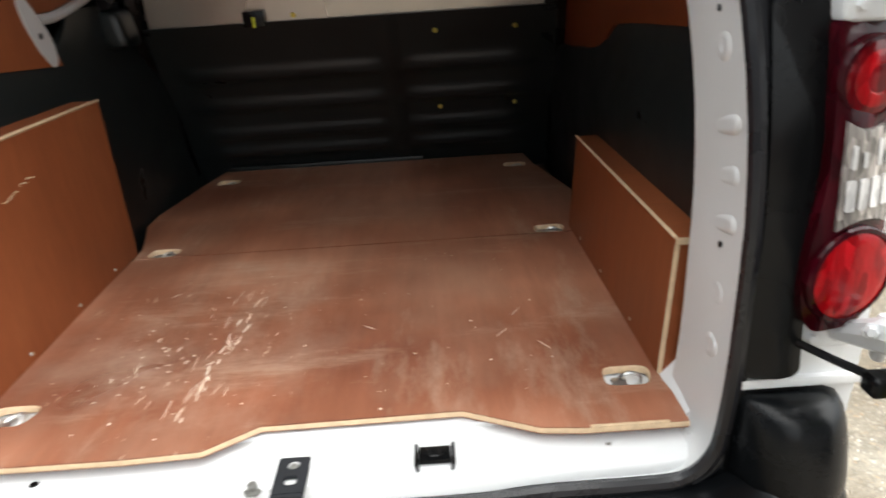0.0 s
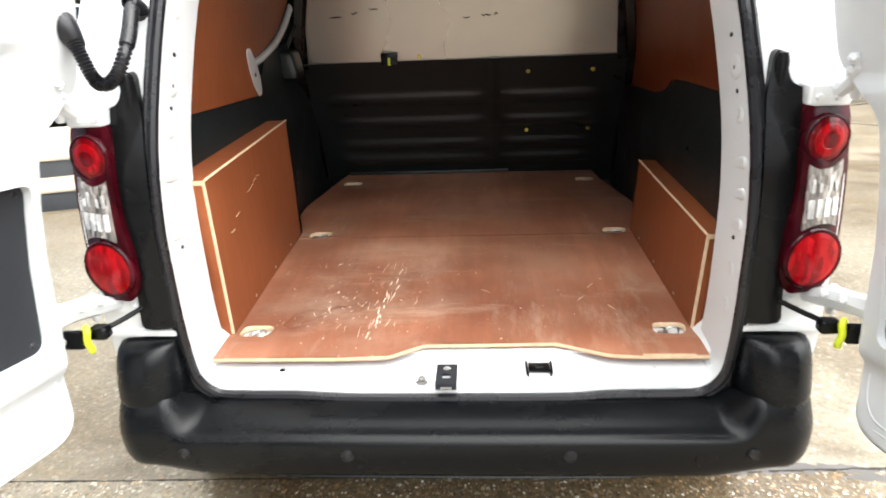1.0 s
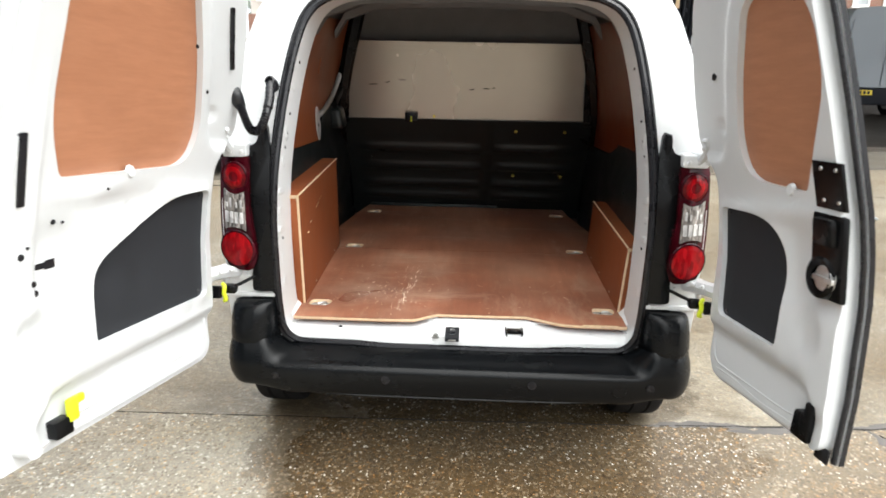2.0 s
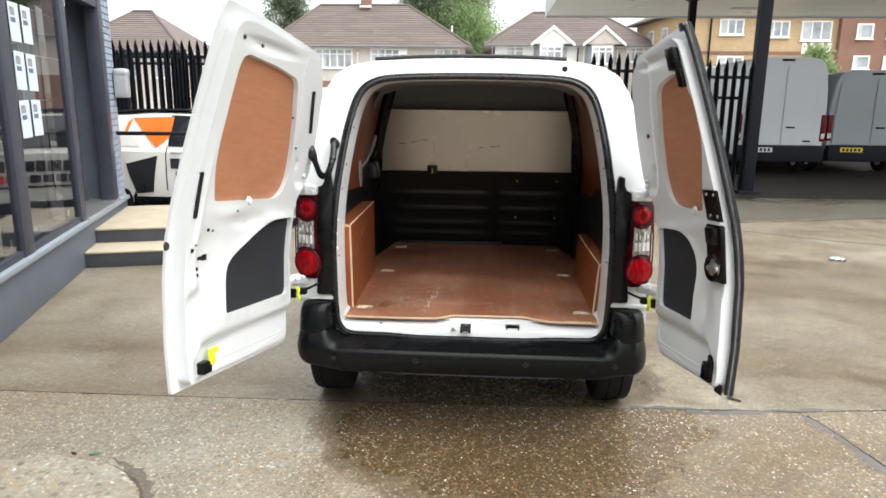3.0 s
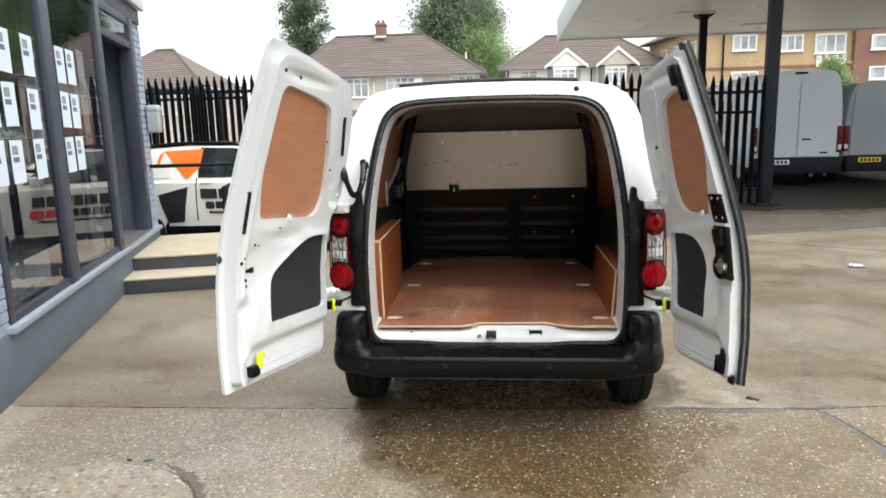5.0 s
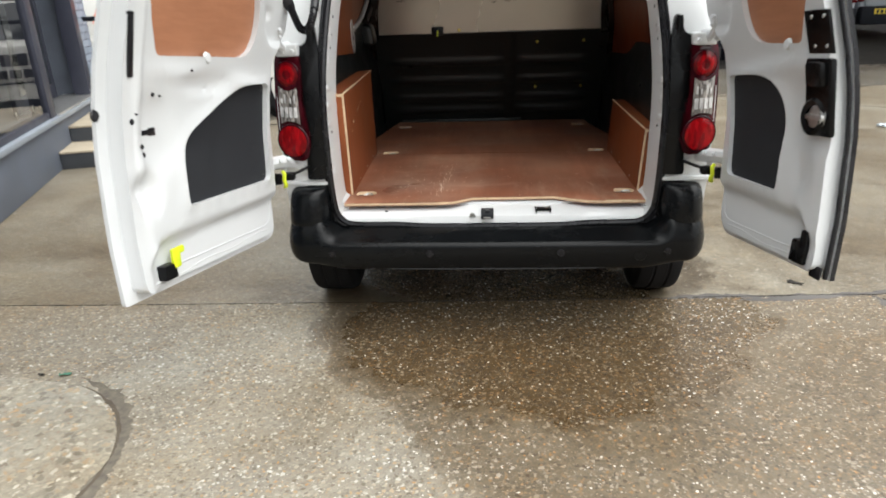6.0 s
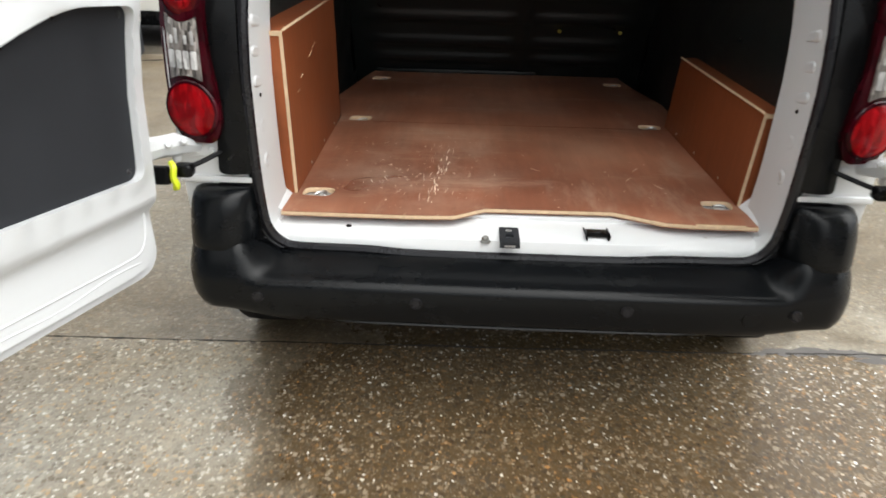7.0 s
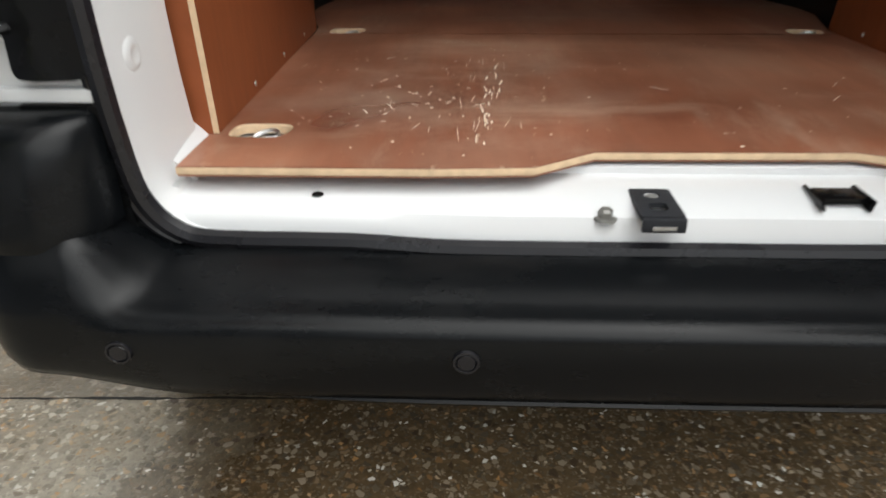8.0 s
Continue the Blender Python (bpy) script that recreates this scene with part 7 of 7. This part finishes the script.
def gable(h, x0, x1, ze, zt, y, infill):
    xm = (x0 + x1) / 2
    bm = bmesh.new()
    vs = [(x0, y, ze), (x1, y, ze), (xm, y, zt), (x0, y + 3.2, ze), (x1, y + 3.2, ze), (xm, y + 3.6, zt)]
    v = [bm.verts.new(p) for p in vs]
    bm.faces.new((v[0], v[2], v[5], v[3]))
    bm.faces.new((v[1], v[4], v[5], v[2]))
    part("gable_roof", bm, ROOFTILE, h)
    bm = bmesh.new()
    bm.faces.new([bm.verts.new(p) for p in ((x0 + 0.1, y + 0.1, ze), (x1 - 0.1, y + 0.1, ze), (xm, y + 0.1, zt - 0.1))])
    part("gable_wall", bm, infill, h)
    for a, b2 in (((x0, ze), (xm, zt)), ((xm, zt), (x1, ze))):
        dx, dz = b2[0] - a[0], b2[1] - a[1]
        q = 0.20
        bm = loft([[(a[0], y - 0.02, a[1] - q), (a[0], y - 0.02, a[1] + 0.04), (a[0], y + 0.04, a[1] + 0.04), (a[0], y + 0.04, a[1] - q)], [(b2[0], y - 0.02, b2[1] - q), (b2[0], y - 0.02, b2[1] + 0.04), (b2[0], y + 0.04, b2[1] + 0.04), (b2[0], y + 0.04, b2[1] - q)]], True, True)
        part("bargeboard", bm, UPVC, h, "white painted bargeboard")


def house_pair():
    h = thing("house", "white and pebbledashed pair of houses with twin gables", "house", pose(0, 48, 0))
    part("wall", box(0.2, 6.55, 0, 8.0, 0, 5.65), RENDERW, h, "white rendered wall")
    part("wall", box(6.55, 11.6, 0, 8.0, 0, 5.65), PEBBLE, h, "grey-brown pebbledash wall")
    part("side_brick", box(0.13, 0.2, 0.1, 8.0, 0, 5.6), REDBRICK, h)
    hip_roof(h, -0.4, 12.1, -0.45, 8.4, 5.68, 3.3, 8.4, 8.45)
    window(h, 1.25, 2.55, 4.6, 5.62, -0.02, 2)
    window(h, 1.25, 2.9, 1.0, 2.4, -0.02, 2)
    window(h, 9.95, 11.2, 4.6, 5.62, -0.02, 2)
    for x0, x1, wall_mat in ((3.2, 5.7, RENDERW), (6.9, 9.3, PEBBLE)):
        for z0, z1 in ((0, 1.0), (2.5, 4.38), (5.62, 5.85)):
            bm = loft([[(x0, 0, z), (x0 + 0.45, -0.7, z), (x1 - 0.45, -0.7, z), (x1, 0, z)] for z in (z0, z1)])
            part("bay_wall", bm, wall_mat, h)
        for z0, z1 in ((4.4, 5.62), (1.0, 2.5)):
            window(h, x0 + 0.45, x1 - 0.45, z0, z1, -0.70, 3)
            for s, xa, xb in ((0, x0, x0 + 0.45), (1, x1 - 0.45, x1)):
                rows = [[(xa, 0.0 if s == 0 else -0.7, z), (xb, -0.7 if s == 0 else 0.0, z)] for z in (z0, z1)]
                part("bay_side_glass", loft(rows), PANE, h)
                part("bay_post", box((xa if s == 0 else xb) - 0.05, (xa if s == 0 else xb) + 0.05, -0.06, 0.02, z0, z1, 0.01, seg=1), UPVC, h)
        gable(h, x0 - 0.2, x1 + 0.45, 5.78, 7.02, -0.85, RENDERW if wall_mat is RENDERW else PEBBLE)
    part("downpipe", tube([(6.45, -0.1, 0), (6.45, -0.1, 5.6)], 0.06, 6), BLACK, h)
    part("downpipe", tube([(0.35, -0.1, 0), (0.35, -0.1, 5.6)], 0.06, 6), BLACK, h)
    part("chimney", box(8.2, 9.0, 4.2, 5.0, 7.6, 8.75, 0.02), REDBRICK, h)


def flats():
    h = thing("apartment_block", "buff and red brick flats with white windows", "flats", pose(0, 42, 0))
    foot = [(12.7, 0.0), (21.7, 0.0), (21.7, 9.0), (11.2, 9.0)]
    part("wall", loft([[(x, y, z) for x, y in foot] for z in (0, 7.35)], True, True), BUFFBRICK, h, "buff brick wall")
    part("wall", box(21.7, 34.0, -0.4, 9.0, 0, 7.35), REDBRICK, h, "red brick wall")
    eave = [(12.2, -0.6), (34.4, -0.7), (34.4, 9.6), (10.5, 9.6)]
    ridge = [(16.5, 4.3), (30.0, 4.3), (30.0, 4.6), (16.0, 4.6)]
    part("roof", loft([[(x, y, 7.36) for x, y in eave], [(x, y, 7.46) for x, y in eave], [(x, y, 9.7) for x, y in ridge]], True, True), ROOFTILE, h, "brown tiled roof over the flats", angle=20)
    for q in (0.16, 0.42, 0.68):
        side = part("window", box(-0.05, 0.05, -0.45, 0.45, 5.55, 6.75, 0.01, seg=1), UPVC, h, at=pose(12.7 - 1.5 * q - 0.02, 9.0 * q, 0, 0, 0, 9.5))
        part("pane", box(-0.06, 0.0, -0.37, 0.37, 5.63, 6.67), PANE, side)
    for x0, x1, z0, z1, c in ((14.45, 15.95, 5.93, 6.9, 3), (17.25, 18.75, 5.80, 6.8, 3), (19.45, 21.3, 5.6, 6.8, 3), (14.45, 16.1, 3.6, 4.65, 3), (17.25, 18.75, 3.4, 4.4, 3)):
        window(h, x0, x1, z0, z1, -0.02, c, False)
    for x0, x1, z0, z1 in ((22.6, 23.6, 5.7, 6.6), (24.4, 25.5, 5.7, 6.6), (22.6, 23.6, 3.9, 4.7), (24.4, 25.5, 3.9, 4.7), (27, 28.4, 5.6, 6.6)):
        window(h, x0, x1, z0, z1, -0.42, 1, False)
    for x in (19.6, 20.1, 20.6, 21.1):
        part("panel_board", box(x, x + 0.3, -0.06, -0.01, 4.8, 5.5, 0.01, seg=1), UPVC, h)
    part("downpipe", tube([(13.9, -0.1, 0), (13.9, -0.1, 7.2)], 0.06, 6), BLACK, h)
    part("string_course", box(12.68, 21.7, -0.04, 0.0, 4.75, 4.95), REDBRICK, h)


def house_behind_fence():
    h = thing("house", "house with a brown hipped roof behind the fence", "house", pose(0, 42, 0))
    part("wall", box(-28.5, -20.7, 0, 8, 0, 4.5), PEBBLE, h)
    hip_roof(h, -29.0, -20.2, -0.4, 8.4, 4.75, -25.7, -24.3, 7.75)
    window(h, -25.4, -23.5, 3.0, 4.3, -0.02, 3)
    window(h, -22.7, -21.5, 3.0, 4.3, -0.02, 2)
    part("porch_roof", loft([[(-28, -2.0, 4.3), (-24.0, -2.0, 4.3)], [(-27.4, 0.0, 5.9), (-25.4, 0.0, 5.9)]]), ROOFTILE, h)


def lamp_post():
    ob = thing("street_lamp", "tall thin grey street lamp post beyond the fence", "street lamp", pose(-14.6, 41, 0))
    part("pole", tube([(0, 0, 0), (0, 0, 1.2), (0, 0, 1.3), (0, 0, 12.5)], [0.09, 0.09, 0.055, 0.035], 8), FASCIA, ob)
    part("arm", tube([(0, 0, 12.4), (0.3, -0.1, 12.7), (1.3, -0.2, 12.8)], 0.03, 6), FASCIA, ob)
    part("lantern", box(1.2, 1.8, -0.35, -0.08, 12.72, 12.86, 0.04), FASCIA, ob)


lamp_post()
house_long()
house_pair()
flats()
house_behind_fence()


# ---- unseen wall added behind the walk to cut off low sky light ----
def sky_blocking_wall():
    bm = box(-16.0, 26.0, -13.4, -13.0, 0.0, 2.2, 0.02)
    ob = part("unseen_wall_south", bm, REDBRICK)
    tagged(ob, "unseen brick wall added to block low sky light", "wall", kind="structure")


sky_blocking_wall()


# ---- trees ----
def tree(name, x, y, h, r, base, leaf, n, seed, label, slim=1.0, size=0.28, clumps_n=120):
    """Tapered trunk and limbs, and a crown of many small leaves in uneven clumps."""
    rnd = random.Random(seed)
    ob = thing(name, label, "tree", pose(x, y, 0))
    bm = bmesh.new()
    tube([(0, 0, 0), (0.06, 0.02, base), (0.02, 0.05, h * 0.55), (0, 0, h * 0.9)], [0.26, 0.2, 0.13, 0.04], 8, bm=bm)
    clumps = []
    for i in range(clumps_n):
        z = base + (h - base) * rnd.random() ** 0.8
        q = (z - base) / (h - base)
        wide = r * math.sin(math.pi * min(1, 0.12 + 0.86 * q)) ** 0.7
        a = rnd.uniform(0, 2 * math.pi)
        d = wide * rnd.uniform(0.25, 0.95)
        clumps.append((Vector((d * math.cos(a), d * math.sin(a), z)), r * rnd.uniform(0.22, 0.5) * slim))
        if i % 3 == 0:
            tube([(0, 0, max(base * 0.8, z - wide * 0.7)), (d * 0.5 * math.cos(a), d * 0.5 * math.sin(a), z - wide * 0.25), tuple(clumps[-1][0])], [0.09, 0.05, 0.02], 5, bm=bm)
    part("trunk", bm, BARK, ob)
    vs, fs = [], []
    for i in range(n):
        c, cr = clumps[rnd.randrange(len(clumps))]
        v = Vector((rnd.gauss(0, 1), rnd.gauss(0, 1), rnd.gauss(0, 0.9))).normalized() * rnd.random() ** 0.45
        p = c + v * cr * 1.1
        s = size * rnd.uniform(0.5, 1.2)
        t = Euler((rnd.uniform(-1.1, 1.1), rnd.uniform(-1.1, 1.1), rnd.uniform(0, 6.28))).to_matrix()
        k = len(vs)
        for q in ((-0.5, 0, 0), (0, -0.28, 0.06), (0.55, 0, 0), (0, 0.28, 0.06)):
            vs.append(tuple(p + t @ (Vector(q) * s)))
        fs.append((k, k + 1, k + 2, k + 3))
    me = bpy.data.meshes.new("crown")
    me.from_pydata(vs, [], fs)
    me.materials.append(leaf)
    cr = new("crown", me)
    cr.parent = ob
    return ob


tree("poplar_tree", -17.2, 56, 19.5, 2.15, 2.0, LEAF_DARK, 46000, 21, "tall narrow dark green tree behind the houses", 1.0, 0.23, 260)
tree("broadleaf_tree", -4.1, 60, 13.9, 4.3, 7.2, LEAF_DARK, 60000, 22, "tall dark green broadleaf tree behind the houses", 1.0, 0.26, 190)
tree("broadleaf_tree", -2.5, 57.5, 9.4, 4.2, 2.0, LEAF_LIGHT, 70000, 23, "bright green rounded tree between the houses", 1.0, 0.22, 200)
tree("garden_tree", 18.3, 37, 4.7, 1.15, 1.2, LEAF_LIGHT, 9000, 24, "small bright green tree in front of the flats", 1.0, 0.19, 90)


# ---- bricks of the shop piers ----
def brick_pier(x0, x1, z0, z1, name):
    bl, bh, gap, deep = 0.215, 0.065, 0.010, 0.10
    core = part(name, box(x0 + 0.004, x1 - 0.004, 0.018, 0.36, z0, z1), PLINTH, SHOPWALL, "blue-grey painted brick pier")
    bm = box(0, bl, 0, deep, 0, bh, 0.004, seg=1)
    full = bpy.data.meshes.new("brick")
    bm.to_mesh(full)
    bm.free()
    full.materials.append(BRICKPAINT)
    bm = box(0, (bl - gap) / 2, 0, deep, 0, bh, 0.004, seg=1)
    half = bpy.data.meshes.new("brick")
    bm.to_mesh(half)
    bm.free()
    half.materials.append(BRICKPAINT)
    rnd = random.Random(6)
    row, z = 0, z0
    while z + bh <= z1 + 0.01:
        x = x0 if row % 2 == 0 else x0
        first = True
        while x < x1 - 0.05:
            short = (first and row % 2 == 1) or x + bl > x1 + 0.005
            piece("brick", half if short else full, core, pose(x, 0.008 + rnd.uniform(-0.002, 0.002), z, 0, rnd.uniform(-0.3, 0.3), 0))
            x += ((bl - gap) / 2 if short else bl) + gap
            first = False
        z += bh + gap
        row += 1


brick_pier(-0.62, 0.28, 0.415, 2.94, "brick_pier")
brick_pier(4.57, 5.02, 0.415, 2.94, "brick_pier")
